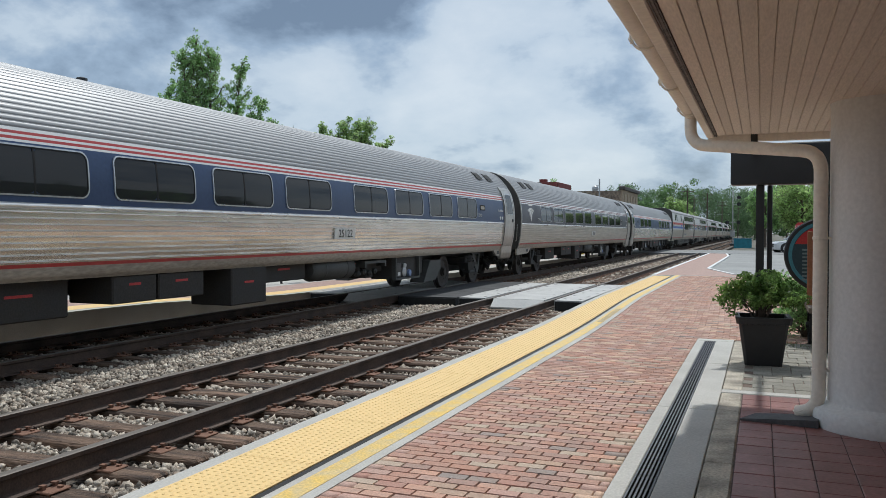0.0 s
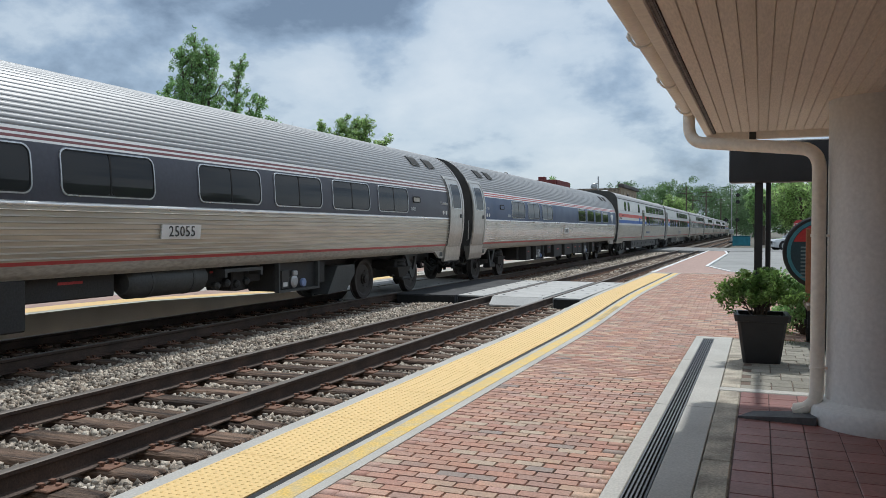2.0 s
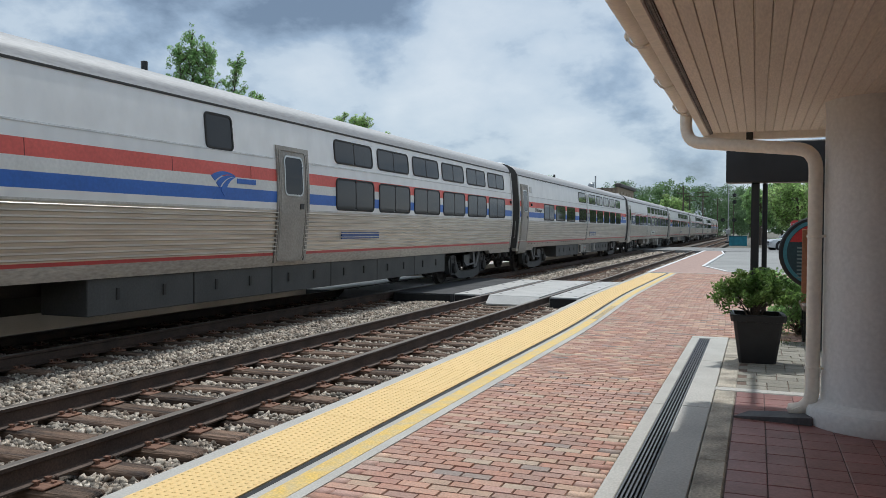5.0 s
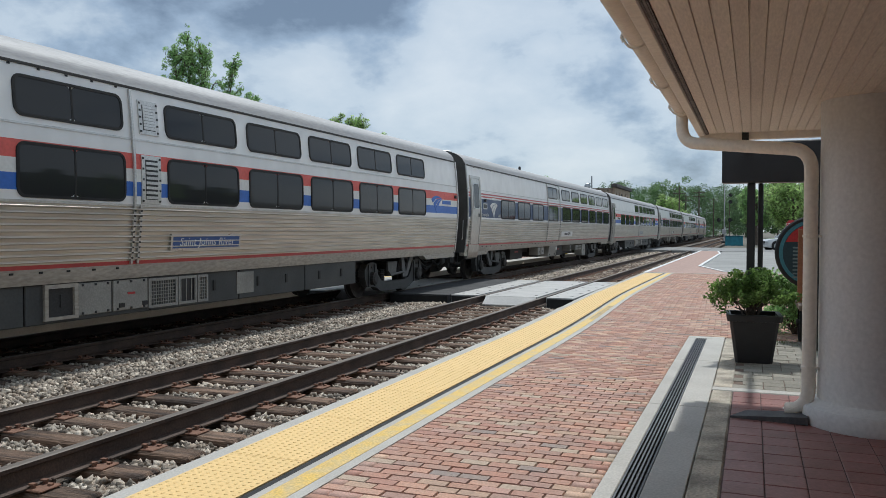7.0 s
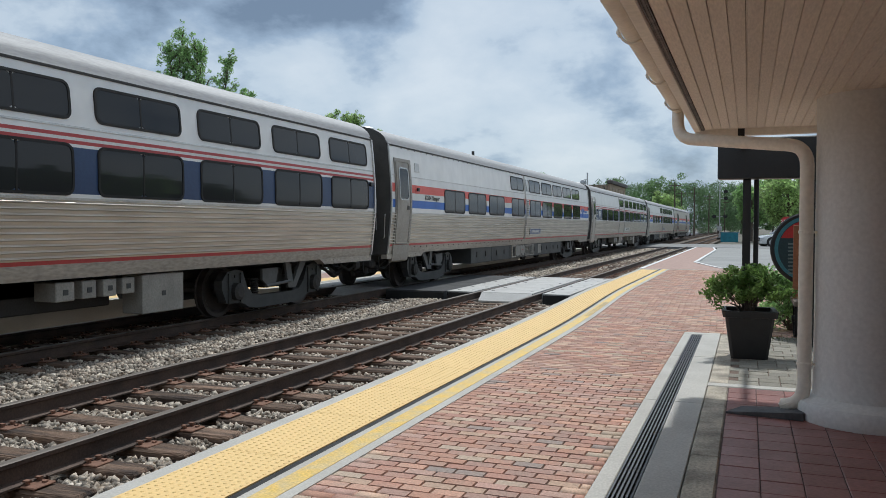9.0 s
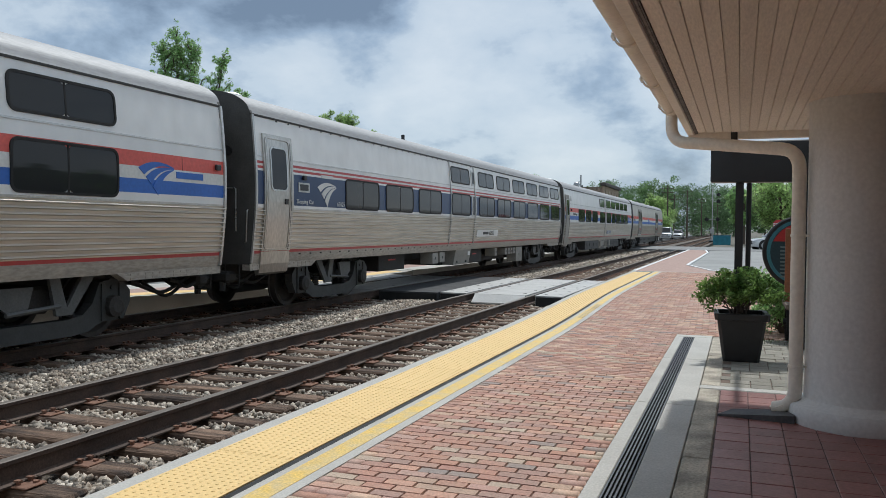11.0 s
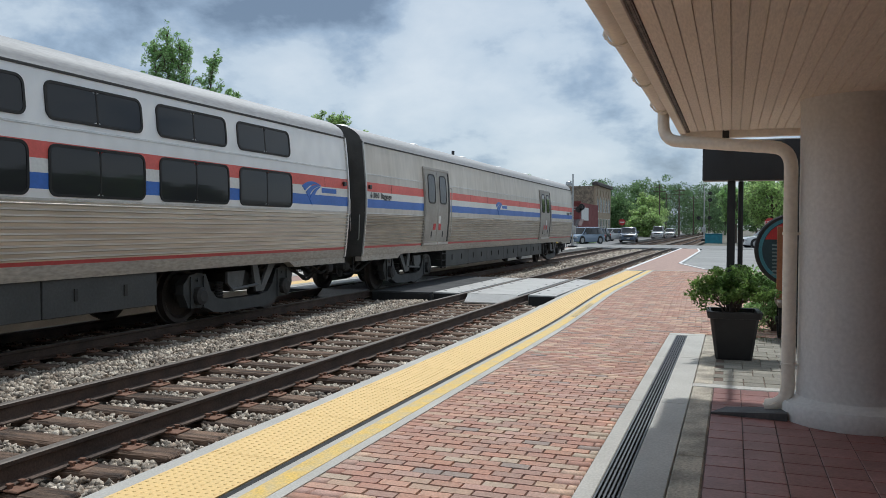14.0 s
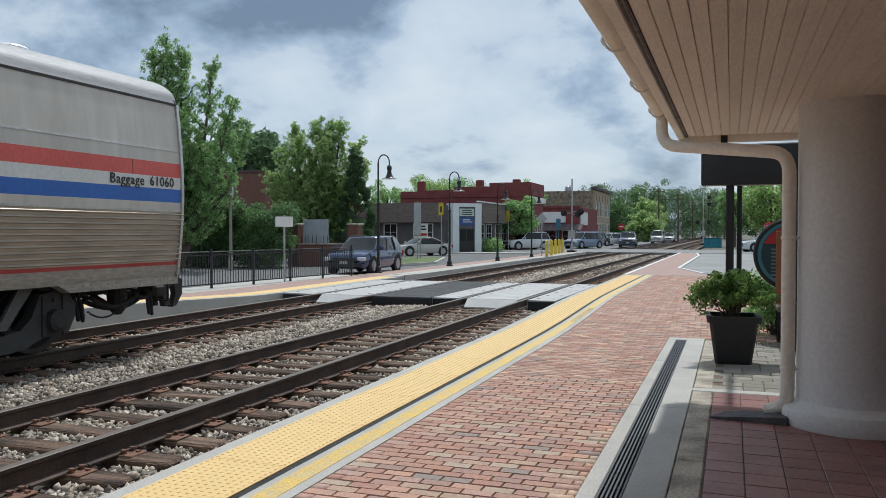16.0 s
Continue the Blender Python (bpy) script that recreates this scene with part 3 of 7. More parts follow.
for j in range(40):
    for i in range(17):
        x, y = -0.035 + i * 0.25, 8.23 - j * 0.25
        if y < 0:
            break
        if y > 4.2 and x < 3.9:
            obj("floor_tile", tt, None, porch, m=pose(x, y, rnd.uniform(-.002, .001)))
        else:
            tr.box(x - .1215, x + .1215, y - .1215, y + .1215, -.02, .004)
tagged(obj("near_tiles", tr, TERRACOTTA, porch), "red floor tiles", kind="stuff")
obj("beam", Geo().box(-0.37, 4.0, 8.38, 8.55, -0.3, 0.006, bevel=0.01), CONCRETE, porch, "pale concrete strip")
pv = thing("paver_bed", "patch of grey concrete pavers beside the porch", "paving", kind="structure")
obj("sand_bed", Geo().box(-0.18, 3.4, 8.56, 12.5, -0.3, -0.008), MORTAR, pv)
pm = Geo().box(-0.098, 0.098, -0.098, 0.098, -0.03, 0.002, bevel=0.005).mesh("paver", PAVER)
pl = Geo().box(-0.148, 0.148, -0.098, 0.098, -0.03, 0.002, bevel=0.005).mesh("paver", PAVER)
for j in range(19):
    x, k = -0.08 + (0.1 if j % 2 else 0), j
    while x < 2.2:
        big = (k * 7 + j * 3) % 3 == 0
        obj("paver", pl if big else pm, None, pv, m=pose(x + (0.05 if big else 0), 8.67 + j * 0.205, rnd.uniform(-.004, .002), 0, 0, rnd.uniform(-1, 1)))
        x += 0.304 if big else 0.204
        k += 1
blade = Geo()
for i in range(260):
    x, y = rnd.gauss(0.25, 0.22), rnd.gauss(12.25, 0.14)
    h, a = rnd.uniform(0.02, 0.07), rnd.uniform(0, 6.28)
    blade.add([(x, y, 0), (x + .006 * math.cos(a), y + .006 * math.sin(a), 0), (x + rnd.uniform(-.03, .03), y + rnd.uniform(-.03, .03), h)], [(0, 1, 2)])
LEAF_GRASS = mat("grass_blade", (0.13, 0.20, 0.05), 0.7, 0, 0.4, 20, 60, 0.0, island=0.4)
tagged(obj("weeds", blade, LEAF_GRASS), "tuft of low green weeds between the pavers", "weeds", kind="stuff")

# ---- the station's porch: roof, column, gutter, downspout ----
roof = thing("porch_roof", "deep cream-painted station roof overhang with a boarded soffit", "roof", kind="structure")
board = Geo().box(-0.0424, 0.0424, -3, 9.28, 2.66, 2.68, bevel=0.005)
for e in (-0.0385, 0.0385):
    board.tube([(e, -3, 2.6605), (e, 9.28, 2.6605)], 0.0022, 5)
board_mesh = board.mesh("soffit_board", CREAM_SOFFIT)
for i in range(42):
    obj("soffit_board", board_mesh, None, roof, m=pose(-0.417 + i * 0.0872, 0, 0))
obj("backing", Geo().box(-0.47, 4.2, -3, 9.30, 2.675, 2.72), CREAM_SOFFIT, roof)
VENT_GREY = mat("vent_grey", (0.15, 0.125, 0.115), 0.6, 0.2, 0.5, 3, 60, 0.3, tint=(0.07, 0.06, 0.055), stretch=(1, 6, 1))
g = Geo().box(-0.496, -0.462, -3, 9.28, 2.652, 2.675)
for x in (-0.490, -0.472):
    g.tube([(x, -3, 2.652), (x, 9.28, 2.652)], 0.005, 5)
obj("vent_strip", g, VENT_GREY, roof, "dark weathered soffit vent strip")
g = Geo().box(-0.575, -0.499, -3, 9.3, 2.64, 2.80, bevel=0.008)
obj("fascia", g, CREAM, roof, "cream painted fascia board")
obj("end_fascia", Geo().box(-0.565, 4.2, 9.302, 9.36, 2.585, 2.80, bevel=0.006), CREAM, roof)
g = Geo()
g.loft([[(-0.60, -3, 2.80), (4.2, -3, 4.2), (4.2, -3, 4.26), (-0.66, -3, 2.84)], [(-0.60, 9.4, 2.80), (4.2, 9.4, 4.2), (4.2, 9.4, 4.26), (-0.66, 9.4, 2.84)]], caps=True)
obj("roof_slope", g, mat("roof_shingle", (0.16, 0.10, 0.08), 0.9), roof, "brown shingled roof slope")
# half-round gutter and its straps
gut = thing("gutter", "cream half-round metal gutter along the eave", "gutter", kind="structure")
half = [(-0.645 + 0.07 * math.cos(a), 2.755 + 0.075 * math.sin(a)) for a in (math.pi + math.pi * i / 10 for i in range(11))]
inner = [(-0.645 + 0.064 * math.cos(a), 2.757 + 0.069 * math.sin(a)) for a in (2 * math.pi - math.pi * i / 10 for i in range(11))]
g = Geo().loft([[(x, y, z) for x, z in half + inner] for y in (-3, 8.15)], caps=True)
g.tube([(-0.72, -3, 2.757), (-0.72, 8.15, 2.757)], 0.009, 6)
obj("trough", g, CREAM, gut, smooth=True)
strap = Geo()
outer = [(-0.645 + 0.082 * math.cos(a), 2.755 + 0.090 * math.sin(a)) for a in (math.pi * 0.97 + math.pi * 1.06 * i / 12 for i in range(13))]
strap.tube([(x, 0, z) for x, z in outer], 0.009, 6)
strap.tube([(-0.725, 0, 2.77), (-0.735, 0, 2.735), (-0.722, 0, 2.71)], 0.011, 6)
strap_mesh = strap.mesh("strap", CREAM, True)
for y in (0.505, 1.94, 3.375, 4.81, 6.245, 7.68):
    obj("strap", strap_mesh, None, gut, m=pose(0, y, 0))
ds = thing("downspout", "cream round metal downspout bending from the gutter to the column", "downspout", kind="structure")


def bend(points, r, n=6):
    """Round the corners of a path."""
    out = [Vector(points[0])]
    for a, b, c in zip(points, points[1:], points[2:]):
        a, b, c = Vector(a), Vector(b), Vector(c)
        p, q = b + (a - b).normalized() * r, b + (c - b).normalized() * r
        for i in range(n + 1):
            t = i / n
            out.append(p * (1 - t) ** 2 + b * 2 * t * (1 - t) + q * t * t)
    out.append(Vector(points[-1]))
    return out


path2 = bend([(-0.645, 8.02, 2.72), (-0.645, 8.02, 2.44), (0.452, 7.30, 2.265), (0.452, 7.30, 0.10), (0.285, 7.36, 0.075)], 0.17)
obj("pipe", Geo().tube(path2, 0.056, 14), CREAM, ds, smooth=True)
g = Geo()
for z in (0.45, 1.55):
    g.lathe([(0.0565, -0.012), (0.063, -0.01), (0.063, 0.01), (0.0565, 0.012)], (0.452, 7.30, z), 14)
    g.box(0.48, 0.60, 7.29, 7.31, z - .01, z + .01)
obj("bracket", g, CREAM, ds)
g = Geo()
for k in range(7):
    t = k / 6
    p = Vector((0.442, 7.31, 0.15)).lerp(Vector((0.317, 7.35, 0.085)), t)
    g.lathe([(0.057, -0.006), (0.062, 0), (0.057, 0.006)], tuple(p), 12)
obj("corrugated_elbow", g, CREAM, ds)
col = Geo()
col.lathe([(0.545, 0.0), (0.55, 0.015), (0.55, 0.125), (0.535, 0.15), (0.45, 0.18), (0.425, 0.20), (0.42, 0.6), (0.42, 2.60), (0.425, 2.665)], (0.945, 7.38, 0), 48)
tagged(obj("column", col, COLUMN_WHITE, smooth=True), "stout round white stucco column with a moulded base", "column", kind="structure")
g = Geo()
g.loft([[(-0.16, 7.18, 0.004), (0.44, 7.10, 0.004), (0.46, 7.36, 0.004), (-0.04, 7.44, 0.004)], [(-0.16, 7.18, 0.02), (0.44, 7.10, 0.07), (0.46, 7.36, 0.07), (-0.04, 7.44, 0.02)]], caps=True)
SLATE = mat("splash_stone", (0.10, 0.10, 0.105), 0.75, 0, 0.3, 6, 40, 0.3)
tagged(obj("splash_block", g, SLATE), "dark grey stone splash block under the downspout", "splash block")
# an unseen wall closes the porch, dark brown to cut the light it bounces
w = Geo().box(3.9, 4.2, -3.2, 9.0, -0.3, 4.2)
w.box(-0.17, 3.9, -3.2, -3.0, -0.3, 2.66)
tagged(obj("wall_station", w, mat("low_bounce_brown", (0.34, 0.23, 0.18), 0.85, 0, 0.3, 3, 20, 0.3)), "plain dark brown unseen wall closing the porch", "wall", kind="structure")

# ---- the train ----
PITCH = 25.65
HALF = PITCH / 2
END = HALF - 0.42
RED_TAG = mat("red_tag", (0.5, 0.05, 0.05), 0.6)
STEEL_DOOR = mat("door_steel", (0.55, 0.53, 0.495), 0.33, 0.85, 0.25, 1.0, 25, 0.04, tint=(0.42, 0.39, 0.36), stretch=(1, 1, 0.4))
DOOR_TAUPE = mat("door_taupe", (0.35, 0.33, 0.295), 0.5, 0.25, 0.25, 1.5, 25, 0.05, tint=(0.22, 0.20, 0.175))
CHROME = mat("handrail_steel", (0.55, 0.55, 0.54), 0.3, 0.9, 0.1, 3, 30, 0.0)
SIGN_BLUE = mat("sign_blue", (0.035, 0.09, 0.27), 0.4, 0, 0.1, 3, 30, 0.0)


def smooth_line(pts, n=10):
    """Points along a Catmull-Rom line."""
    p = [Vector((*q, 0)) for q in pts]
    p = [p[0] * 2 - p[1]] + p + [p[-1] * 2 - p[-2]]
    out = []
    for a, b, c, d in zip(p, p[1:], p[2:], p[3:]):
        for i in range(n):
            t = i / n
            q = 0.5 * ((2 * b) + (c - a) * t + (2 * a - 5 * b + 4 * c - d) * t * t + (3 * b - a - 3 * c + d) * t ** 3)
            out.append((q.x, q.y))
    out.append(tuple(pts[-1]))
    return out


AM_LINE = smooth_line([(1.36, 1.00), (1.44, 1.12), (1.525, 1.55), (1.55, 1.95), (1.545, 2.3), (1.50, 2.62), (1.40, 2.92), (1.18, 3.26),
                       (0.86, 3.56), (0.44, 3.73), (0.0, 3.78)])
VW_LINE = smooth_line([(1.44, 0.92), (1.47, 1.10), (1.545, 1.9), (1.545, 2.5), (1.50, 3.1), (1.455, 3.53)], 8)[:-1] + smooth_line(
    [(1.455, 3.53), (1.36, 3.71), (1.10, 3.87), (0.7, 3.96), (0.0, 4.0)], 6)


def xs(line, z):
    """Half width of a car side at height z."""
    for (x0, z0), (x1, z1) in zip(line, line[1:]):
        if z0 <= z <= z1 and z1 > z0:
            return x0 + (x1 - x0) * (z - z0) / (z1 - z0)
    return line[0][0]


def along(line, z0, z1):
    """The part of a side line between two heights."""
    out = [(xs(line, z0), z0)] + [p for p in line if z0 + 1e-4 < p[1] < z1 - 1e-4]
    return out + [(xs(line, z1) if z1 < line[-1][1] else line[-1][0], z1)]


def flute(pts, n, amp=0.014, fill=0.85, power=0.6):
    """Ribs pressed along a side line."""
    d = [0.0]
    for a, b in zip(pts, pts[1:]):
        d.append(d[-1] + math.dist(a, b))

    def at(s):
        s = max(0.0, min(d[-1], s))
        for i in range(len(d) - 1):
            if d[i + 1] >= s:
                k = (s - d[i]) / max(1e-9, d[i + 1] - d[i])
                a, b = pts[i], pts[i + 1]
                t = Vector((b[0] - a[0], b[1] - a[1])).normalized()
                return (a[0] + (b[0] - a[0]) * k, a[1] + (b[1] - a[1]) * k), (t.y, -t.x)
        return pts[-1], (1, 0)

    out, w = [pts[0]], d[-1] / n
    for i in range(n):
        for k in range(7):
            f = k / 6
            h = amp * math.sin(math.pi * f) ** power
            p, nn = at((i + 0.5 + (f - 0.5) * fill) * w)
            out.append((p[0] + nn[0] * h, p[1] + nn[1] * h))
    out.append(pts[-1])
    return out


def shell(segments, y0, y1):
    """A car shell from side segments (points, material index), both sides mirrored, closed at the ends."""
    g = Geo()
    for pts, m in segments:
        for s in (1, -1):
            g.loft([[(s * x, y, z) for x, z in pts] for y in (y0, y1)], m, closed=False)
    return g


def weld(g):
    """Join points that lie together."""
    seen, new_v, where = {}, [], []
    for p in g.v:
        k = tuple(round(c, 4) for c in p)
        if k not in seen:
            seen[k] = len(new_v)
            new_v.append(p)
        where.append(seen[k])
    faces, mm = [], []
    for f, m in zip(g.f, g.m):
        h = tuple(dict.fromkeys(where[i] for i in f))
        if len(h) > 2:
            faces.append(h), mm.append(m)
    g.v, g.f, g.m = new_v, faces, mm


def skin(line, y0, y1, z0, z1, out, side=1, thick=0.03):
    """A panel that follows the side's shape."""
    pts = along(line, z0, z1)
    o = [(side * (x + out), z) for x, z in pts]
    i = [(side * (x + out - thick), z) for x, z in reversed(pts)]
    return Geo().loft([[(x, y, z) for x, z in o + i] for y in (y0, y1)], caps=True)


def skin_outline(line, outline, out, side, thick=0.03, g=None):
    g = g or Geo()
    a = [(side * (xs(line, z) + out), y, z) for y, z in outline]
    b = [(side * (xs(line, z) + out - thick), y, z) for y, z in outline]
    return g.loft([a, b], caps=True)


def skin_round(line, y0, y1, z0, z1, r, out, side, thick=0.03):
    """A round-cornered panel that follows the side's curve."""
    zs = [z0 + r * (1 - math.cos(a)) for a in (0, .5, 1.0, math.pi / 2)] + [z0 + r + (z1 - z0 - 2 * r) * k / 7 for k in range(1, 7)] + [z1 - r * (1 - math.cos(a)) for a in (math.pi / 2, 1.0, .5, 0)]
    rings = []
    for z in zs:
        d = max(0.0, z0 + r - z, z - (z1 - r))
        i = r - math.sqrt(max(0.0, r * r - d * d))
        x = xs(line, z) + out
        rings.append([(side * x, y0 + i, z), (side * x, y1 - i, z), (side * (x - thick), y1 - i, z), (side * (x - thick), y0 + i, z)])
    return Geo().loft(rings, caps=True)


def ring_outline(line, o, i, out, side, thick=0.03):
    """A frame between two outlines of equal count."""
    g = Geo()
    f = lambda p, q: [(side * (xs(line, z) + q), y, z) for y, z in p]
    g.loft([f(o, out - thick), f(o, out), f(i, out), f(i, out - thick)])
    return g


WINDOW_CACHE = {}


def window(car, line, y, z0, z1, w, side, frame_mat, r=0.09, split=True):
    key = (id(line), z0, z1, w, side, frame_mat.name, r, split)
    if key not in WINDOW_CACHE:
        e = 0.016 if frame_mat is WINDOW_RIM else 0.0
        o, i = rounded(-0.035, w + 0.035, z0 - 0.035, z1 + 0.035, r + 0.03, 5), rounded(-e, w + e, z0 - e, z1 + e, r + e, 5)
        fr = ring_outline(line, o, i, 0.016, side)
        me = [fr.mesh("window_frame", frame_mat)]
        if e:
            me.append(ring_outline(line, i, rounded(0, w, z0, z1, r, 5), 0.013, side).mesh("gasket", BLACK_RUBBER))
        if split:
            for a, b in ((0.0, w * 0.5 - 0.012), (w * 0.5 + 0.012, w)):
                me.append(skin_round(line, a, b, z0, z1, r * 0.7, 0.008, side).mesh("pane", GLASS))
            me.append(skin(line, w * .5 - .014, w * .5 + .014, z0, z1, 0.011, side).mesh("mullion", BLACK_RUBBER))
        else:
            me.append(skin_round(line, 0, w, z0, z1, r, 0.008, side).mesh("pane", GLASS))
        WINDOW_CACHE[key] = me
    me = WINDOW_CACHE[key]
    fr = obj("window", me[0], None, car, m=pose(0, y, 0))
    for k in me[1:]:
        obj(k.name.split(".")[0], k, None, fr)
    return fr


TURN_TEXT = Matrix(((0, 0, 1, 0), (1, 0, 0, 0), (0, 1, 0, 0), (0, 0, 0, 1)))


def letters(car, line, body, y, z, size, material, name="lettering", label=""):
    """A line of words on a car side, centred at y, each word a part of its own."""
    words = [text_mesh(name, w, size, material, bold=0.0012 if material is LETTER_BLACK else 0.0) for w in body.split()]
    wide = [max(v.co.x for v in me.vertices) - min(v.co.x for v in me.vertices) for me in words]
    gap = size * (0.62 if "  " in body else 0.36)
    at = y - (sum(wide) + gap * (len(wide) - 1)) / 2
    for me, w in zip(words, wide):
        obj(name, me, None, car, label, m=Matrix.Translation((xs(line, z) + 0.012, at + w / 2, z)) @ TURN_TEXT)
        at += w + gap


def emblem(car, line, y, z, s, material):
    """Three sweeping strokes that fan out from a point at the lower right, a plain shape."""
    g = Geo()

    def edge(k):
        """One curve of the fan, from the left rim to the right-hand point."""
        a, c, e = (-.60 + .66 * k, .14 - .62 * k + .10 * k * (1 - k)), (-.05 + .20 * k, .44 - .46 * k), (.62, .20 - .06 * k)
        return [(a[0] * (1 - q) ** 2 + 2 * c[0] * q * (1 - q) + e[0] * q * q, a[1] * (1 - q) ** 2 + 2 * c[1] * q * (1 - q) + e[1] * q * q) for q in (i / 8 for i in range(9))]

    for k0, k1 in ((0.0, 0.28), (0.37, 0.63), (0.72, 1.0)):
        skin_outline(line, [(y + s * u, z + s * v) for u, v in edge(k0) + edge(k1)[::-1]], 0.010, 1, 0.012, g)
    obj("emblem", g, material, car, "sweeping three-stroke emblem")
    g = Geo()
    u0, u1, v0, v1 = (.72, 1.75, -.04, .12) if material is STRIPE_BLUE else (-.35, .45, .44, .54)
    skin_outline(line, [(y + s * u0, z + s * v0), (y + s * u1, z + s * v0), (y + s * u1, z + s * v1), (y + s * u0, z + s * v1)], 0.010, 1, 0.012, g)
    obj("name_bar", g, material, car, "short bar beside the emblem")


def rod(path, r=0.014, n=6):
    return Geo().tube(bend(path, 0.05, 3), r, n)


MATS = {}


def mat_once(name, colour, **kw):
    if name not in MATS:
        MATS[name] = mat(name, colour, **kw)
    return MATS[name]


# trucks
WHEEL = Geo().lathe([(0.09, -0.075), (0.12, -0.07), (0.13, -0.03), (0.33, -0.02), (0.385, -0.065), (0.455, -0.065), (0.46, 0.045), (0.485, 0.055), (0.485, 0.075),
                     (0.38, 0.075), (0.33, 0.02), (0.12, 0.03), (0.1, 0.09)], (0, 0, 0), 28, "x")
HUB = Geo().lathe([(0.10, 0), (0.10, -0.05), (0.06, -0.06)], (0, 0, 0), 12, "x")
for a in range(6):
    HUB.lathe([(0.018, -0.02), (0.016, -0.045)], (0, 0.20 * math.cos(a * math.pi / 3), 0.20 * math.sin(a * math.pi / 3)), 6, "x")
AXLE_MESH = None


def wheelset_mesh():
    g = Geo()
    for s in (1, -1):
        k = Geo()
        k.add(WHEEL.v, WHEEL.f), k.add([(x - 0.07, y, z) for x, y, z in HUB.v], HUB.f)
        g.add([(s * (0.7525 - x), y, z) for x, y, z in k.v], k.f)
    g.lathe([(0.085, -0.7), (0.085, 0.7)], (0, 0, 0), 12, "x")
    return g.mesh("wheelset", WHEEL_STEEL, True)


AXLE_MESH = wheelset_mesh()
TRUCK_MESHES = {}


def truck_parts(kind):
    """Meshes of a truck about its centre: inside-bearing or outside-frame."""
    if kind in TRUCK_MESHES:
        return TRUCK_MESHES[kind]
    parts = []
    if kind == "inside":
        g = Geo()
        for s in (1, -1):
            g.box(s * 0.52 - 0.08, s * 0.52 + 0.08, -1.6, 1.6, 0.42, 0.66, bevel=0.03)
        g.box(-1.15, 1.15, -0.28, 0.28, 0.62, 0.86, bevel=0.04)
        parts.append(("truck_frame", g.mesh("truck_frame", UNDER), ""))
        for s in (1, -1):
            a = Geo()
            # triangular bracket and air spring
            x = s * 1.12
            ring = [(-1.10, 1.02), (-0.12, 1.02), (-0.30, .93), (-0.62, .42), (-0.72, .38), (-0.82, .42), (-0.96, .86)]
            hole = [(-0.88, .93), (-0.46, .93), (-0.50, .88), (-0.68, .60), (-0.71, .58), (-0.75, .60), (-0.88, .86)]
            xa, xb = x - s * .03, x + s * .03
            a.loft([[(xa, y, z) for y, z in ring], [(xb, y, z) for y, z in ring], [(xb, y, z) for y, z in hole], [(xa, y, z) for y, z in hole], [(xa, y, z) for y, z in ring]])
            a.tube([(x, -0.72, 0.45), (x - s * .05, 0.35, 0.50)], 0.022, 6)
            a.box(min(x, x - s * .25), max(x, x - s * .25), -0.72, -0.15, 0.36, 0.52, bevel=0.03)
            parts.append(("bracket", a.mesh("bracket", UNDER_GREY), ""))
            b = Geo().lathe([(0.16, 0.78), (0.20, 0.80), (0.2, 0.84), (0.16, 0.86), (0.2, 0.88), (0.2, 0.93), (0.15, 0.96)], (s * 1.08, 0.05, -0.05), 14)
            b.loft([[(s * 0.9, -0.35, 0.70), (s * 1.28, -0.35, 0.70), (s * 1.28, 0.45, 0.70), (s * 0.9, 0.45, 0.70)],
                    [(s * 0.95, -0.15, 0.45), (s * 1.2, -0.15, 0.45), (s * 1.2, 0.2, 0.45), (s * 0.95, 0.2, 0.45)]], caps=True)
            parts.append(("air_spring", b.mesh("air_spring", UNDER), ""))
            d = Geo().lathe([(0.28, -0.02), (0.30, 0.0), (0.28, 0.02)], (s * 0.45, -1.3, 0.46), 16, "x")
            parts.append(("brake_disc", d.mesh("brake_disc", UNDER), ""))
            d = Geo().box(s * 0.64 - 0.04, s * 0.64 + 0.04, 0.75, 1.15, 0.34, 0.62, bevel=0.03)
            parts.append(("brake_caliper", d.mesh("brake_caliper", UNDER), ""))
    else:
        for s in (1, -1):
            g = Geo()
            x0, x1 = (1.0, 1.16) if s > 0 else (-1.16, -1.0)
            up = [(-1.66, 0.66), (-1.52, 0.80), (-1.30, 0.84), (-1.08, 0.80), (-0.95, 0.52), (-0.78, 0.38), (-0.5, 0.34), (0.5, 0.34), (0.78, 0.38), (0.95, 0.52), (1.08, 0.80), (1.30, 0.84), (1.52, 0.80), (1.66, 0.66)]
            lo = [(-1.66, 0.50), (-1.54, 0.28), (-1.42, 0.26), (-1.16, 0.26), (-1.02, 0.22), (-0.88, 0.15), (-0.6, 0.12), (0.6, 0.12), (0.88, 0.15), (1.02, 0.22), (1.16, 0.26), (1.42, 0.26), (1.54, 0.28), (1.66, 0.50)]
            for k in range(len(up) - 1):
                g.loft([[(x, up[k][0], up[k][1]) for x in (x0, x1)] + [(x, lo[k][0], lo[k][1]) for x in (x1, x0)],
                        [(x, up[k + 1][0], up[k + 1][1]) for x in (x0, x1)] + [(x, lo[k + 1][0], lo[k + 1][1]) for x in (x1, x0)]], caps=True)
            weld(g)
            for yy in (-1.3, 1.3):
                g.panel([(yy - .20, .27), (yy - .13, .27), (yy - .13, .78), (yy - .20, .78)], min(s * 1.155, s * 1.185), max(s * 1.155, s * 1.185))
                g.panel([(yy + .13, .27), (yy + .20, .27), (yy + .20, .78), (yy + .13, .78)], min(s * 1.155, s * 1.185), max(s * 1.155, s * 1.185))
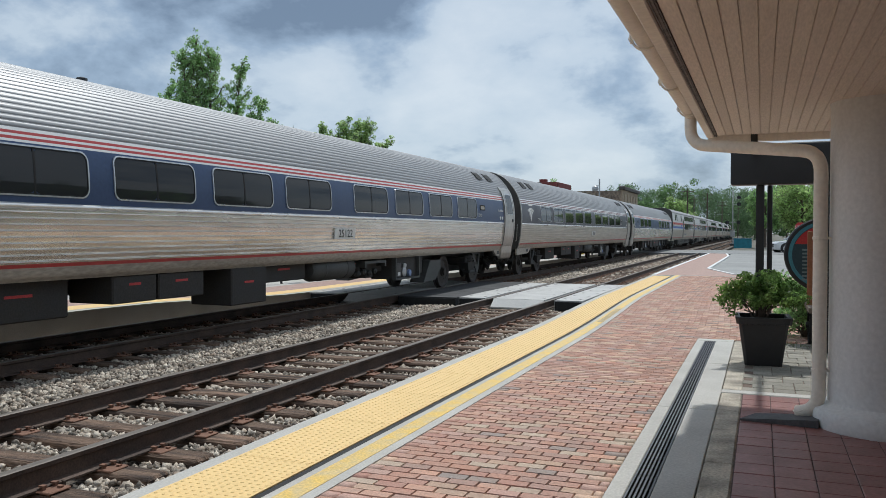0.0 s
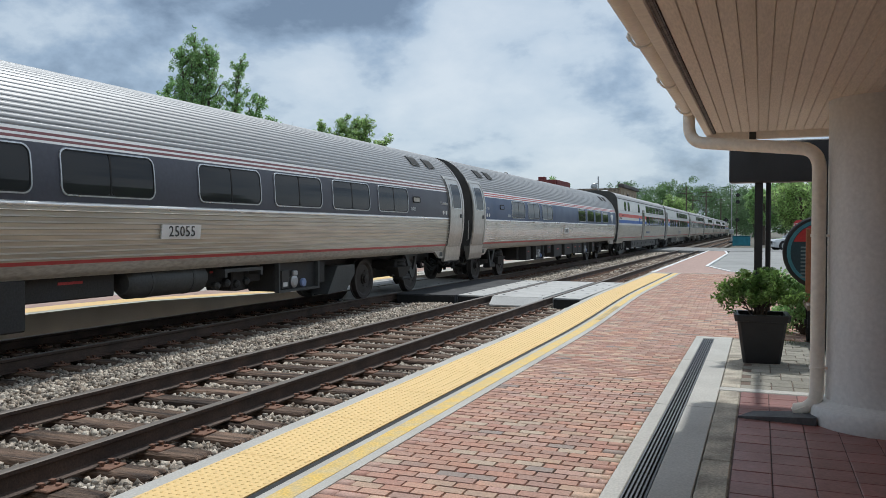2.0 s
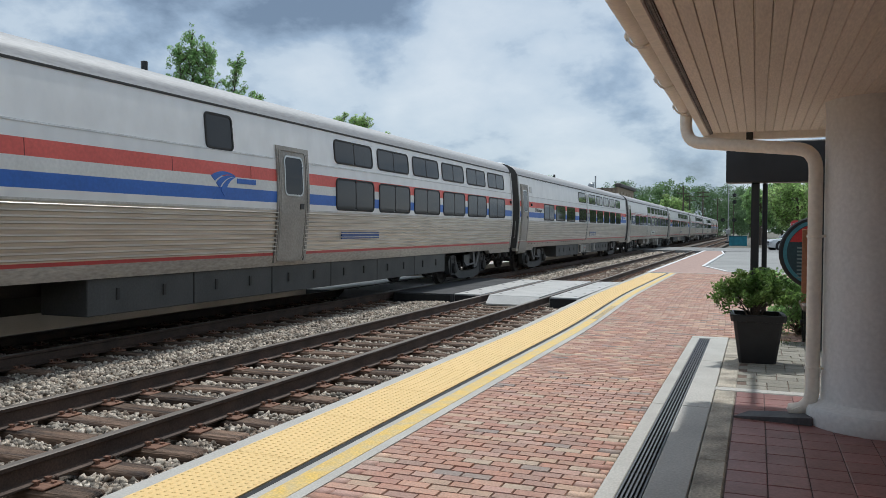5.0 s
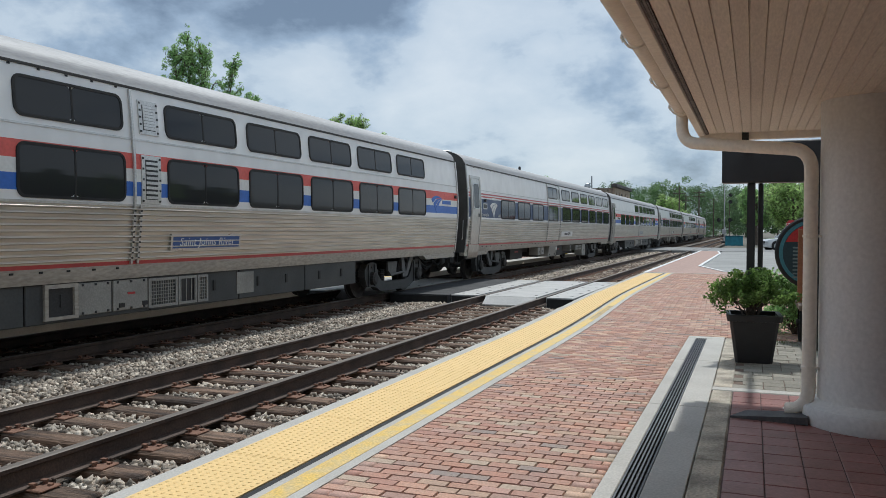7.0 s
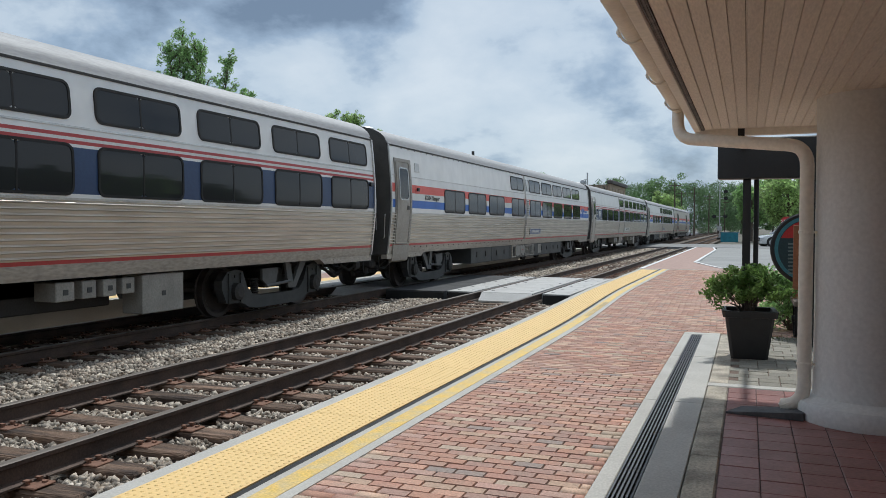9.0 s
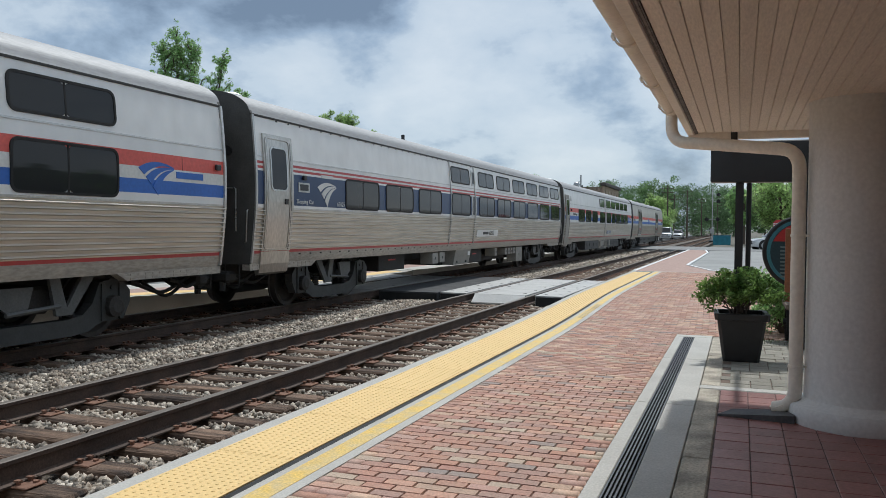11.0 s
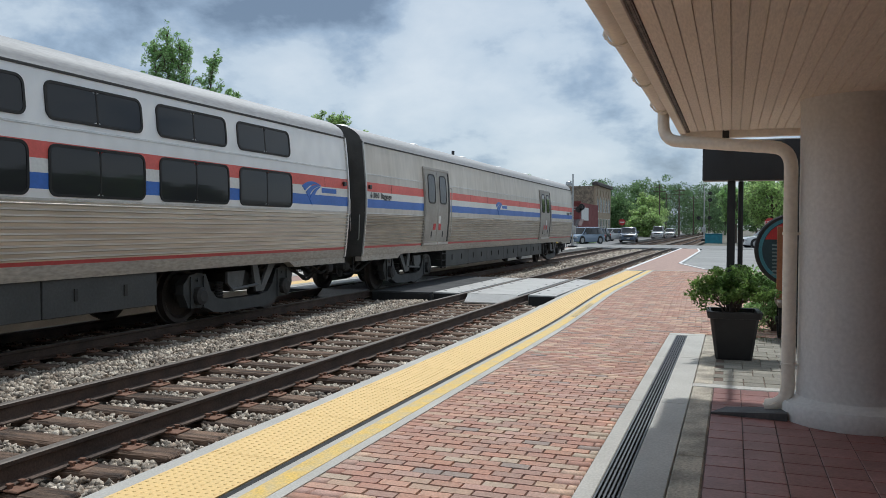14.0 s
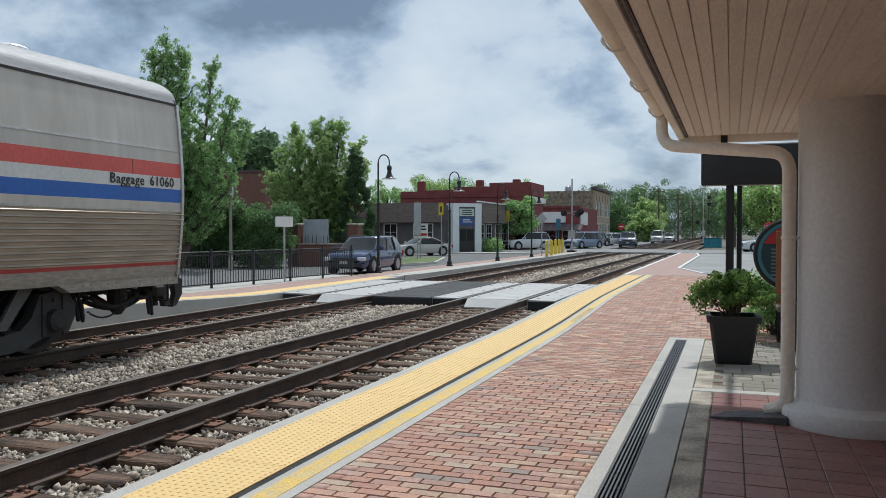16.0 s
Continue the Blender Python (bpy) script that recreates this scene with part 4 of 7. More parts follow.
                g.lathe([(.03, 1.155), (.03, 1.18)] if s > 0 else [(.03, -1.18), (.03, -1.155)], (0, yy, .72), 6, "x")
            parts.append(("side_frame", g.mesh("side_frame", mat_once("cast_grey", (0.048, 0.05, 0.05), rough=0.6)), "cast steel truck side frame"))
            for yy in (-1.3, 1.3):
                b = Geo()
                b.lathe([(0.15, -0.02), (0.15, 0.12), (0.09, 0.15)] if s > 0 else [(0.09, -0.15), (0.15, -0.12), (0.15, 0.02)], (s * 1.14, yy, 0.46), 14, "x")
                parts.append(("axle_box", b.mesh("axle_box", UNDER), ""))
            for yy in (-0.62, 0.62):
                c = Geo().lathe([(0.06 if k % 2 else 0.085, k * 0.022) for k in range(14)], (s * 1.08, yy, 0.36), 10)
                parts.append(("coil_spring", c.mesh("coil_spring", UNDER), ""))
            v = Geo()
            x = s * 1.26
            a, e = min(x, x - s * .05), max(x, x - s * .05)
            v.panel([(-0.95, 0.98), (-0.72, 0.98), (-0.42, 0.52), (-0.28, 0.98), (-0.12, 0.98), (-0.25, 0.42), (-0.5, 0.42)], a, e)
            v.panel([(0.1, 0.82), (0.62, 0.82), (0.62, 0.62), (0.45, 0.5), (0.2, 0.5)], a, e)
            v.tube([(x, -0.3, 0.55), (x, 0.5, 0.5)], 0.03, 6)
            parts.append(("bolster_hanger", v.mesh("bolster_hanger", mat_once("hanger_grey", (0.10, 0.102, 0.10), rough=0.6)), ""))
        g = Geo().box(-1.1, 1.1, -0.3, 0.3, 0.45, 0.8, bevel=0.04)
        g.box(-0.9, 0.9, -1.5, 1.5, 0.5, 0.62, bevel=0.03)
        parts.append(("bolster", g.mesh("bolster", UNDER), ""))
    TRUCK_MESHES[kind] = parts
    return parts


WHEELSETS = []


def truck(car, y, kind, flip):
    core, *others = truck_parts(kind)
    base = obj("truck", core[1], None, car, "dark cast steel four-wheel truck", m=pose(0, y, 0, 0, 0, 180 if flip else 0))
    for nm, me, lab in others:
        obj(nm, me, None, base, lab)
    for k in (-1.3, 1.3):
        wheel = obj("wheelset", AXLE_MESH, None, base, m=pose(0, k, 0.46))
        WHEELSETS.append((wheel, k, flip))


def stuff_under(car, items, name="equipment_box", material=None):
    """Boxes hung under the floor: distance from the nose, length, bottom, top, inset."""
    for n, length, z0, z1, inset in items:
        g = Geo().box(-1.40 + inset, -0.55, n - HALF, n - HALF + length, max(z0, 0.74), z1, bevel=0.02)
        obj(name, g, material or UNDER, car)
        g = Geo().box(0.55, 1.40 - inset, n - HALF, n - HALF + length, z0, z1, bevel=0.02)
        k = obj(name, g, material or UNDER, car)
        t = Geo().box(1.40 - inset, 1.404 - inset, n - HALF + length * .35, n - HALF + length * .62, (z0 + z1) / 2 + .05, (z0 + z1) / 2 + .085)
        if length > 0.5 and z1 - z0 > 0.3:
            obj("warning_tag", t, RED_TAG, k)


def air_unit(car, n, w=1.15):
    g = Geo().box(0.7, 1.28, n - HALF, n - HALF + w, 0.48, 1.0, bevel=0.02)
    k = obj("equipment_rack", g, UNDER, car)
    for a, b in ((0.0, 0.05), (w - .05, w)):
        obj("rack_post", Geo().box(1.28, 1.37, n - HALF + a, n - HALF + b, 0.46, 1.0), UNDER_GREY, k)
    obj("rack_sill", Geo().box(1.28, 1.37, n - HALF + .05, n - HALF + w - .05, 0.46, 0.505), UNDER_GREY, k)
    g = Geo().box(1.28, 1.33, n - HALF + .15, n - HALF + .40, .52, .86, bevel=.01)
    obj("control_box", g, BLACK_METAL, k)
    g = Geo().lathe([(.12, 0), (.12, .05), (.07, .07)], (1.28, n - HALF + .58, .64), 12, "x").box(1.28, 1.35, n - HALF + .52, n - HALF + .68, .74, .84, bevel=.02)
    obj("compressor", g, GALV, k, "grey compressor unit")
    g = Geo().lathe([(.08, 0), (.08, .05), (.05, .06)], (1.28, n - HALF + .92, .60), 12, "x")
    obj("fan", g, mat_once("fan_blue", (0.25, 0.33, 0.55)), k, "small blue fan")
    g = Geo().box(1.331, 1.334, n - HALF + .2, n - HALF + .34, .56, .64)
    obj("label_plate", g, LETTER_WHITE, k)


def tank(car, n, length):
    g = Geo().lathe([(0.02, 0), (0.16, 0.03), (0.235, 0.14), (0.235, length - .14), (0.16, length - .03), (0.02, length)], (1.10, n - HALF, 0.85), 20, "y")
    for q in (.25, .75):
        g.lathe([(.236, -.025), (.242, -.02), (.242, .02), (.236, .025)], (1.10, n - HALF + length * q, .85), 20, "y")
    obj("air_tank", g, UNDER_GREY, car, "grey cylindrical tank", smooth=True)


def car_ends(car, line, top, dark):
    """End walls, diaphragm, coupler and hoses."""
    prof = [(x, z) for x, z in line[::4]] + [line[-1]]
    for s in (-1, 1):
        y = s * END
        poly = [(x, y, z) for x, z in prof] + [(-x, y, z) for x, z in reversed(prof[:-1])]
        back = [(x, y - s * 0.06, z) for x, z in prof] + [(-x, y - s * 0.06, z) for x, z in reversed(prof[:-1])]
        # the ends' dark grey includes the shadow between the cars
        obj("end_wall", Geo().loft([poly, back], caps=True), dark, car, "dark grey car end wall")
        g = Geo()
        for k in range(5):
            a = y + s * (0.02 + k * 0.08)
            lo, hi = min(a, a + s * 0.055), max(a, a + s * 0.055)
            i = 0.0 if k % 2 else 0.03
            g.box(-0.66 + i, 0.66 - i, lo, hi, 1.0 + i, top - 0.45 - i)
        obj("diaphragm", g, DIAPHRAGM, car, "black folded rubber diaphragm")
        g = Geo().box(-0.16, 0.16, min(y, y + s * 0.40), max(y, y + s * 0.40), 0.72, 0.98, bevel=0.05)
        g.box(-0.4, 0.4, min(y - s * .5, y), max(y - s * .5, y), 0.66, 1.0, bevel=0.03)
        obj("coupler", g, UNDER, car)
        for x, sag in ((0.42, 0.10), (0.55, 0.17), (0.66, 0.05), (-0.5, 0.14)):
            g = Geo().tube([(x + .1 * q, y + s * (-0.35 + 0.72 * q), 0.80 - sag * 4 * q * (1 - q) - .10 * q) for q in (i / 10 for i in range(11))], 0.034, 7)
            obj("hose", g, BLACK_RUBBER, car)
        for x, back, sag, out in ((0.95, 1.5, .16, -.15), (0.8, 1.1, .24, .05), (1.05, .75, .10, .10)):
            g = Geo().tube([(x, y - s * (back - (back + out) * q), 0.74 - sag * 4 * q * (1 - q) + .03 * math.sin(9 * q)) for q in (i / 12 for i in range(13))], 0.03, 7)
            obj("hose", g, BLACK_RUBBER, car)
        g = Geo().box(0.75, 1.12, min(y - s * .12, y + s * .16), max(y - s * .12, y + s * .16), .60, .80, bevel=.05).lathe([(.05, .46), (.06, .62)], (.95, y + s * .08, 0), 8)
        obj("hose_bracket", g, UNDER, car)
        g = Geo().tube(bend([(1.25, y + s * .02, 0.92), (1.25, y + s * .02, 0.55), (0.95, y + s * .02, 0.55), (0.95, y + s * .02, 0.92)], .03, 3), 0.016, 6)
        obj("step_stirrup", g, BLACK_METAL, car)
        g = Geo().tube(bend([(1.36, y + s * .01, 1.30), (1.42, y + s * .07, 1.32), (1.44, y + s * .07, 1.86), (1.42, y + s * .01, 1.88)], .03, 3), 0.013, 6)
        obj("grab_rail", g, CHROME, car)
        g = Geo().tube(bend([(0.75, y + s * .02, 2.25), (0.78, y + s * .05, 2.25), (1.2, y + s * .05, 2.25), (1.2, y + s * .05, 1.5)], .05, 3), 0.013, 6)
        obj("grab_rail", g, CHROME, car)
        g = Geo().lathe([(0.09, min(y, y + s * .04)), (0.09, max(y, y + s * .04))], (1.0, 0, 2.9), 12, "y")
        obj("marker_lamp", g, BLACK_RUBBER, car)


def roof_hatches(car, line, ns):
    for n in ns:
        z0, z1 = 3.24, 3.47
        for dn in (0.0, 1.0):
            fr = obj("roof_hatch", skin(line, n + dn - HALF, n + dn - HALF + .5, z0, z1, 0.045), UNDER_GREY, car)
            obj("grille", skin(line, n + dn - HALF + .05, n + dn - HALF + .45, z0 + .03, z1 - .03, 0.05), BLACK_RUBBER, fr)


def side_door(car, line, n, w, z0, z1, leaf, glass_z, flip=False, base=True):
    """A passenger door with frame, leaf, glass, handle and step skirt."""
    line = [(x + 0.022, z) for x, z in line]
    for side in (1, -1):
        y = n - HALF
        fr = obj("door", skin(line, y - .09, y + w + .16, z0 - .02, z1 + .1, 0.010, side), leaf, car, "brushed steel passenger door")
        o, i = rounded(y - .05, y + w + .05, z0, z1 + .06, .1, 4), rounded(y - .02, y + w + .02, z0 + .02, z1 + .02, .08, 4)
        obj("door_frame", ring_outline(line, o, i, 0.026, side), leaf, fr)
        gap = y + w + .05 if not flip else y - .085
        # dark strip on the surface stands in for shade in the door recess
        obj("recess_shade", skin(line, gap, gap + .035, z0, z1, 0.014, side), BLACK_RUBBER, fr)
        obj("leaf", skin_round(line, y, y + w, z0 + .03, z1, .05, 0.018, side), leaf, fr)
        gy0, gy1 = y + w * .16, y + w * .86
        obj("glass_frame", ring_outline(line, rounded(gy0 - .03, gy1 + .03, glass_z[0] - .03, glass_z[1] + .03, .1, 4), rounded(gy0, gy1, glass_z[0], glass_z[1], .08, 4), .03, side), CHROME, fr)
        obj("door_glass", skin_round(line, gy0, gy1, glass_z[0], glass_z[1], .08, .024, side), GLASS, fr)
        obj("handle", skin(line, y + w * .78, y + w * .92, glass_z[0] - .26, glass_z[0] - .16, 0.035, side), BLACK_METAL, fr)
        if base:
            x0 = xs(line, z0)
            g = Geo()
            a = [(side * (x0 + .004), z0 - .03), (side * (x0 - .015), 0.92), (side * (x0 - .05), 0.76), (side * (x0 - .12), 0.72), (side * (x0 - .2), z0 - .03)]
            g.loft([[(x, yy, z) for x, z in a] for yy in (y - .09, y + w + .14)], caps=True)
            obj("step_skirt", g, leaf, fr, "dull steel step skirt")


def amfleet(kind):
    band = {"blue": CAR_BLUE, "grey": CAR_GREY, "cafe": CAR_BLUE}[kind]
    red = STRIPE_DULL if kind == "grey" else STRIPE_RED
    label = {"blue": "stainless fluted coach with a dark blue window band and red pinstripes",
             "grey": "stainless fluted coach with a faded charcoal window band",
             "cafe": "stainless fluted cafe car with a dark blue band and few windows"}[kind]
    car = thing("rail_car", label, "rail car", "cars of the train")
    L = AM_LINE
    g = shell([(along(L, 1.00, 1.17), 3), (along(L, 1.17, 1.215), 7), (flute(along(L, 1.215, 1.86), 9, 0.036, 0.34, 0.45), 0), (flute(along(L, 1.86, 1.93), 1, 0.028, 0.96), 6), (along(L, 1.93, 2.62), 1),
               (along(L, 2.62, 2.65), 5), (along(L, 2.65, 2.685), 2), (along(L, 2.685, 2.715), 5), (along(L, 2.715, 2.75), 2), (along(L, 2.75, 2.79), 5),
               (flute(along(L, 2.79, 3.78), 24, 0.009, 0.8, 0.5), 4)], -END, END)
    g.add([(-1.36, -END, 1.0), (1.36, -END, 1.0), (1.36, END, 1.0), (-1.36, END, 1.0)], [(0, 1, 2, 3)], 3)
    weld(g)
    obj("body", g, [STAINLESS_DULL if kind == "grey" else STAINLESS, band, red, SILL_STEEL, ROOF_STEEL, STAINLESS_UP, BELT_STEEL, STRIPE_RED], car, "fluted stainless steel body")
    for s in (1, -1):
        for ya in (-END, END - .07):
            obj("end_trim", skin(L, ya, ya + .07, 1.0, 3.70, 0.030, s), STEEL_DOOR, car, "plain steel band at the car end")
    if kind == "cafe":
        starts = (4.4, 6.42, 8.45, 15.02, 17.05, 19.05, 21.1)
    else:
        starts = (3.22, 5.23, 7.25, 9.27, 11.285, 13.825, 15.83, 17.85, 19.87)
    for n in starts:
        for side in (1, -1):
            window(car, L, n - HALF, 2.04, 2.56, 1.54, side, WINDOW_RIM)
    if kind == "cafe":
        side_door(car, L, 0.46, 0.90, 1.17, 2.98, STEEL_DOOR, (2.2, 2.85))
        letters(car, L, "Cafe", 1.80 - HALF, 2.27, 0.12, LETTER_WHITE)
        letters(car, L, "28020", 4.02 - HALF, 2.07, 0.125, LETTER_WHITE, "car_number")
        num, ny = "28020", 13.0
        emblem(car, L, 23.92 - HALF, 2.27, 0.68, LETTER_WHITE)
        ptc = Geo()
        for k in range(9):
            n, z = 2.72 + .07 * math.sin(k * 2.1), 1.26 + k * .064
            q = skin(L, n - HALF, n + .26 + .08 * math.cos(k * 1.7) - HALF, z, z + .045, .030 + .005 * math.sin(k * 3.3))
            ptc.add(q.v, q.f)
        obj("dented_patch", ptc, STAINLESS, car, "dented patch across the ribs")
        obj("service_hatch", skin(L, 12.1 - HALF, 13.1 - HALF, 1.24, 1.85, 0.030), STAINLESS, car, "steel service hatch")
    else:
        side_door(car, L, PITCH - 1.47, 0.90, 1.17, 2.98, STEEL_DOOR, (2.2, 2.85), flip=True)
        letters(car, L, "Coachclass", 23.75 - HALF, 2.30, 0.11, LETTER_WHITE)
        num = "25122" if kind == "blue" else "25055"
        letters(car, L, num, 21.72 - HALF, 2.11, 0.125, LETTER_WHITE, "car_number")
        letters(car, L, num, 2.86 - HALF, 2.10, 0.125, LETTER_WHITE, "car_number")
        emblem(car, L, 1.75 - HALF, 2.30, 0.62, LETTER_WHITE)
        ny = 15.8
    # the number plate on the fluting
    pn = {"25122": 13.4, "25055": 13.4, "28020": 12.5}[num]
    pl = obj("number_board", skin(L, pn - HALF - .42, pn - HALF + .42, 1.46, 1.67, 0.040), STAINLESS_UP, car)
    t = text_mesh("digits", num, 0.22, LETTER_BLACK)
    obj("digits", t, None, pl, m=Matrix.Translation((xs(L, 1.56) + 0.05, pn - HALF, 1.565)) @ TURN_TEXT)
    for n in (1.72, 23.72):
        for k in range(2):
            g = skin_outline(L, [(n - HALF + k * .2 + .055 * math.cos(a), 2.06 + .055 * math.sin(a)) for a in (i * math.pi / 5 for i in range(10))], .01, 1, .012)
            if kind == "cafe" and n < 5 or kind != "cafe" and n > 5:
                obj("access_symbol", g, LETTER_WHITE, car)
    xn = 21.75 if kind != "cafe" else 3.05
    xb = obj("exit_display", skin_outline(L, rounded(xn - HALF, xn + .40 - HALF, 2.28, 2.40, .05, 4, 2), .014, 1), band if kind == "cafe" else SILL_STEEL, car)
    obj("display_rim", ring_outline(L, rounded(xn - .02 - HALF, xn + .42 - HALF, 2.26, 2.42, .07, 4, 2), rounded(xn + .01 - HALF, xn + .39 - HALF, 2.29, 2.39, .045, 4, 2), .02, 1), BLACK_RUBBER, xb)
    roof_hatches(car, L, (1.75, 22.42))
    g = Geo().lathe([(.08, 3.68), (.08, 3.82), (.03, 3.84)], (0.2, 8.0 - HALF, 0), 10)
    obj("roof_antenna", g, BLACK_METAL, car)
    car_ends(car, L, 3.75, mat_once("end_paint", (0.085, 0.082, 0.077), rough=0.7))
    for n, f in ((4.03, False), (PITCH - 3.76, True)):
        truck(car, n - HALF, "inside", f)
    obj("centre_sill", Geo().box(-0.5, 0.5, -END, END, 0.72, 1.0, bevel=0.03), UNDER, car)
    for s in (-1, 1):
        y = s * END
        sweep = [(y, .80), (y - s * 1.42, .84), (y - s * 1.50, .865), (y - s * 1.62, .93), (y - s * 1.76, 1.02), (y - s * 2.1, 1.05), (y - s * 2.1, 1.10), (y, 1.10)]
        for side in (-1, 1):
            ap = obj("end_apron", Geo().panel(sweep, side * 1.345, side * 1.405), SILL_STEEL, car, "dull steel apron sweeping up to the truck")
        obj("jack_pad", Geo().box(1.40, 1.408, min(y - s * 1.22, y - s * 1.42), max(y - s * 1.22, y - s * 1.42), .89, 1.0), UNDER_GREY, ap)
    if kind == "cafe":
        stuff_under(car, [(6.48, .28, .52, 1.0, .3), (6.77, .61, .49, 1.0, .02), (7.40, .70, .5, 1.0, .3), (9.50, .45, .62, 1.0, .25), (10.0, .56, .67, 1.0, .05), (10.6, .4, .5, 1.0, .4), (11.03, 1.36, .48, 1.0, .02), (12.95, 1.42, .5, 1.0, .02), (14.68, 1.05, .52, 1.0, .04), (15.85, .85, .52, 1.0, .06)])
        air_unit(car, 8.16), air_unit(car, 17.07)
        stuff_under(car, [(19.09, .63, .5, 1.03, .02)])
    else:
        stuff_under(car, [(5.4, 1.45, .5, 1.0, .25), (7.4, 0.84, .62, 1.0, .06), (8.28, 1.0, .62, 1.0, .06), (9.92, .98, .39, 1.0, .02), (11.0, 1.47, .69, 1.0, .2)])
        tank(car, 12.64, 1.76)
        stuff_under(car, [(14.55, .55, .66, 1.0, .4), (15.2, .35, .56, 1.0, .3), (15.6, .5, .68, 1.0, .35)])
        obj("control_rack", Geo().box(1.1, 1.34, 14.7 - HALF, 15.75 - HALF, .90, .96).box(1.1, 1.34, 14.7 - HALF, 14.76 - HALF, .82, .90).box(1.1, 1.34, 15.69 - HALF, 15.75 - HALF, .82, .90), UNDER_GREY, car)
        for k in range(4):
            obj("valve", Geo().lathe([(.05, 0), (.07, .03), (.07, .10), (.03, .14)], (1.05, 14.75 + k * .27 - HALF, .68 + .03 * (k % 2)), 10, "x"), UNDER_GREY, car)
        air_unit(car, 16.2, 1.42)
        stuff_under(car, [(17.70, .28, .55, 1.0, .12)])
        for sd in (1, -1):
            g = Geo()
            g.loft([[(sd * 0.9, yy - HALF, zz) for yy, zz in ((18.05, .30), (18.85, .34), (19.2, .66), (19.2, .86), (18.46, .86))], [(sd * 1.3, yy - HALF, zz) for yy, zz in ((18.05, .30), (18.85, .34), (19.2, .66), (19.2, .86), (18.46, .86))]], caps=True)
            obj("truck_guard", g, UNDER_GREY, car, "slanting dark guard plate beside the truck")
    return car


def viewliner(kind, number):
    L = VW_LINE
    label = {"white": "silver sleeping car with red and blue stripes and paired windows",
             "blue": "silver sleeping car with a dark blue band and paired windows",
             "diner": "silver dining car with red and blue stripes and small high windows",
             "baggage": "dusty silver baggage car with red and blue stripes and double doors"}[kind]
    car = thing("rail_car", label, "rail car", "cars of the train")
    if kind == "blue":
        mid = [(along(L, 1.90, 1.98), 5), (along(L, 1.98, 2.56), 1), (along(L, 2.56, 2.60), 5), (along(L, 2.60, 2.645), 2), (along(L, 2.645, 2.685), 6),
               (along(L, 2.685, 2.73), 2), (along(L, 2.73, 2.80), 5), (along(L, 2.80, 3.53), 5)]
    else:
        mid = [(along(L, 1.90, 2.04), 5), (along(L, 2.04, 2.235), 7), (along(L, 2.235, 2.41), 6), (along(L, 2.41, 2.62), 8), (along(L, 2.62, 3.53), 5)]
    g = shell([(along(L, 0.92, 1.11), 3), (along(L, 1.11, 1.16), 2), (flute(along(L, 1.16, 1.90), 10, 0.038, 0.46, 0.42), 0)] + mid + [(along(L, 3.53, 4.0), 4)], -END, END)
    g.add([(-1.44, -END, 0.92), (1.44, -END, 0.92), (1.44, END, 0.92), (-1.44, END, 0.92)], [(0, 1, 2, 3)], 3)
    weld(g)
    obj("body", g, [STAINLESS_DUSTY if kind == "baggage" else STAINLESS_DULL, CAR_BLUE, STRIPE_RED, SILL_STEEL, ROOF_PAINT, BAGGAGE_STEEL if kind == "baggage" else STAINLESS_UP, STRIPE_WHITE, STRIPE_BLUE, STRIPE_BRIGHT], car, "fluted stainless steel lower body")
    trim = mat_once("trim_steel", (0.62, 0.61, 0.59), rough=0.35, metal=0.6)
    for s in (1, -1):
        obj("roof_rail", skin(L, -END, END, 3.50, 3.535, 0.014, s), DIAPHRAGM if s > 0 else trim, car)
        obj("side_rail", skin(L, -END, END, 2.80, 2.825, 0.010, s), trim, car)
        obj("side_rail", skin(L, -END, END, 1.90, 1.93, 0.016, s), trim, car)
        obj("end_trim", skin(L, -END, -END + .05, 0.95, 3.52, 0.030, s), trim, car)
        obj("end_trim", skin(L, END - .05, END, 0.95, 3.52, 0.030, s), trim, car)
    rub = BLACK_RUBBER
    lows, ups = (), ()
    if kind == "white":
        lows = (4.0, 6.03, 8.07, 10.70, 13.22, 15.21, 17.2, 19.2, 21.2)
        ups = lows[3:]
    elif kind == "blue":
        lows = (3.8, 5.85, 7.9, 10.45, 13.0, 15.05, 17.11, 19.17, 21.22, 23.27)
        ups = lows[3:]
    elif kind == "diner":
        lows = (12.95, 14.9, 16.85, 18.8, 20.75, 22.7)
        ups = lows
        for n in (2.95, 4.4, 8.95):
            for s in (1, -1):
                window(car, L, n - HALF, 2.85, 3.35, 0.62, s, rub, 0.06, False)
    for n in lows:
        for s in (1, -1):
            window(car, L, n - HALF, 1.99, 2.57, 1.63 if kind != "blue" else 1.60, s, rub)
    for n in ups:
        for s in (1, -1):
            window(car, L, n - HALF, 2.93, 3.35, 1.63 if kind != "blue" else 1.60, s, rub)
    roofz = 3.98
    if kind in ("white", "blue"):
        for s in (1, -1):
            for z0, z1 in ((1.94, 2.61), (2.90, 3.37)):
                n, w = (12.66, 0.38) if kind == "white" else (12.22, 0.42)
                fr = obj("louvre", skin(L, n - HALF, n - HALF + w, z0, z1, 0.016, s), trim, car, "steel louvred panel")
                if kind == "white":
                    # black panel stands in for the dark behind the slats
                    obj("recess_shade", skin(L, n - HALF + .07, n - HALF + w - .07, z0 + .06, z1 - .06, 0.019, s), BLACK_METAL, fr)
                    for k in range(8):
                        zz = z0 + .07 + k * (z1 - z0 - .13) / 8
                        obj("slat", skin(L, n - HALF + .075, n - HALF + w - .075, zz, zz + .038, 0.028, s), trim, fr)
                    bolts = Geo()
                    for k in range(5):
                        zz = z0 + .04 + k * (z1 - z0 - .08) / 4
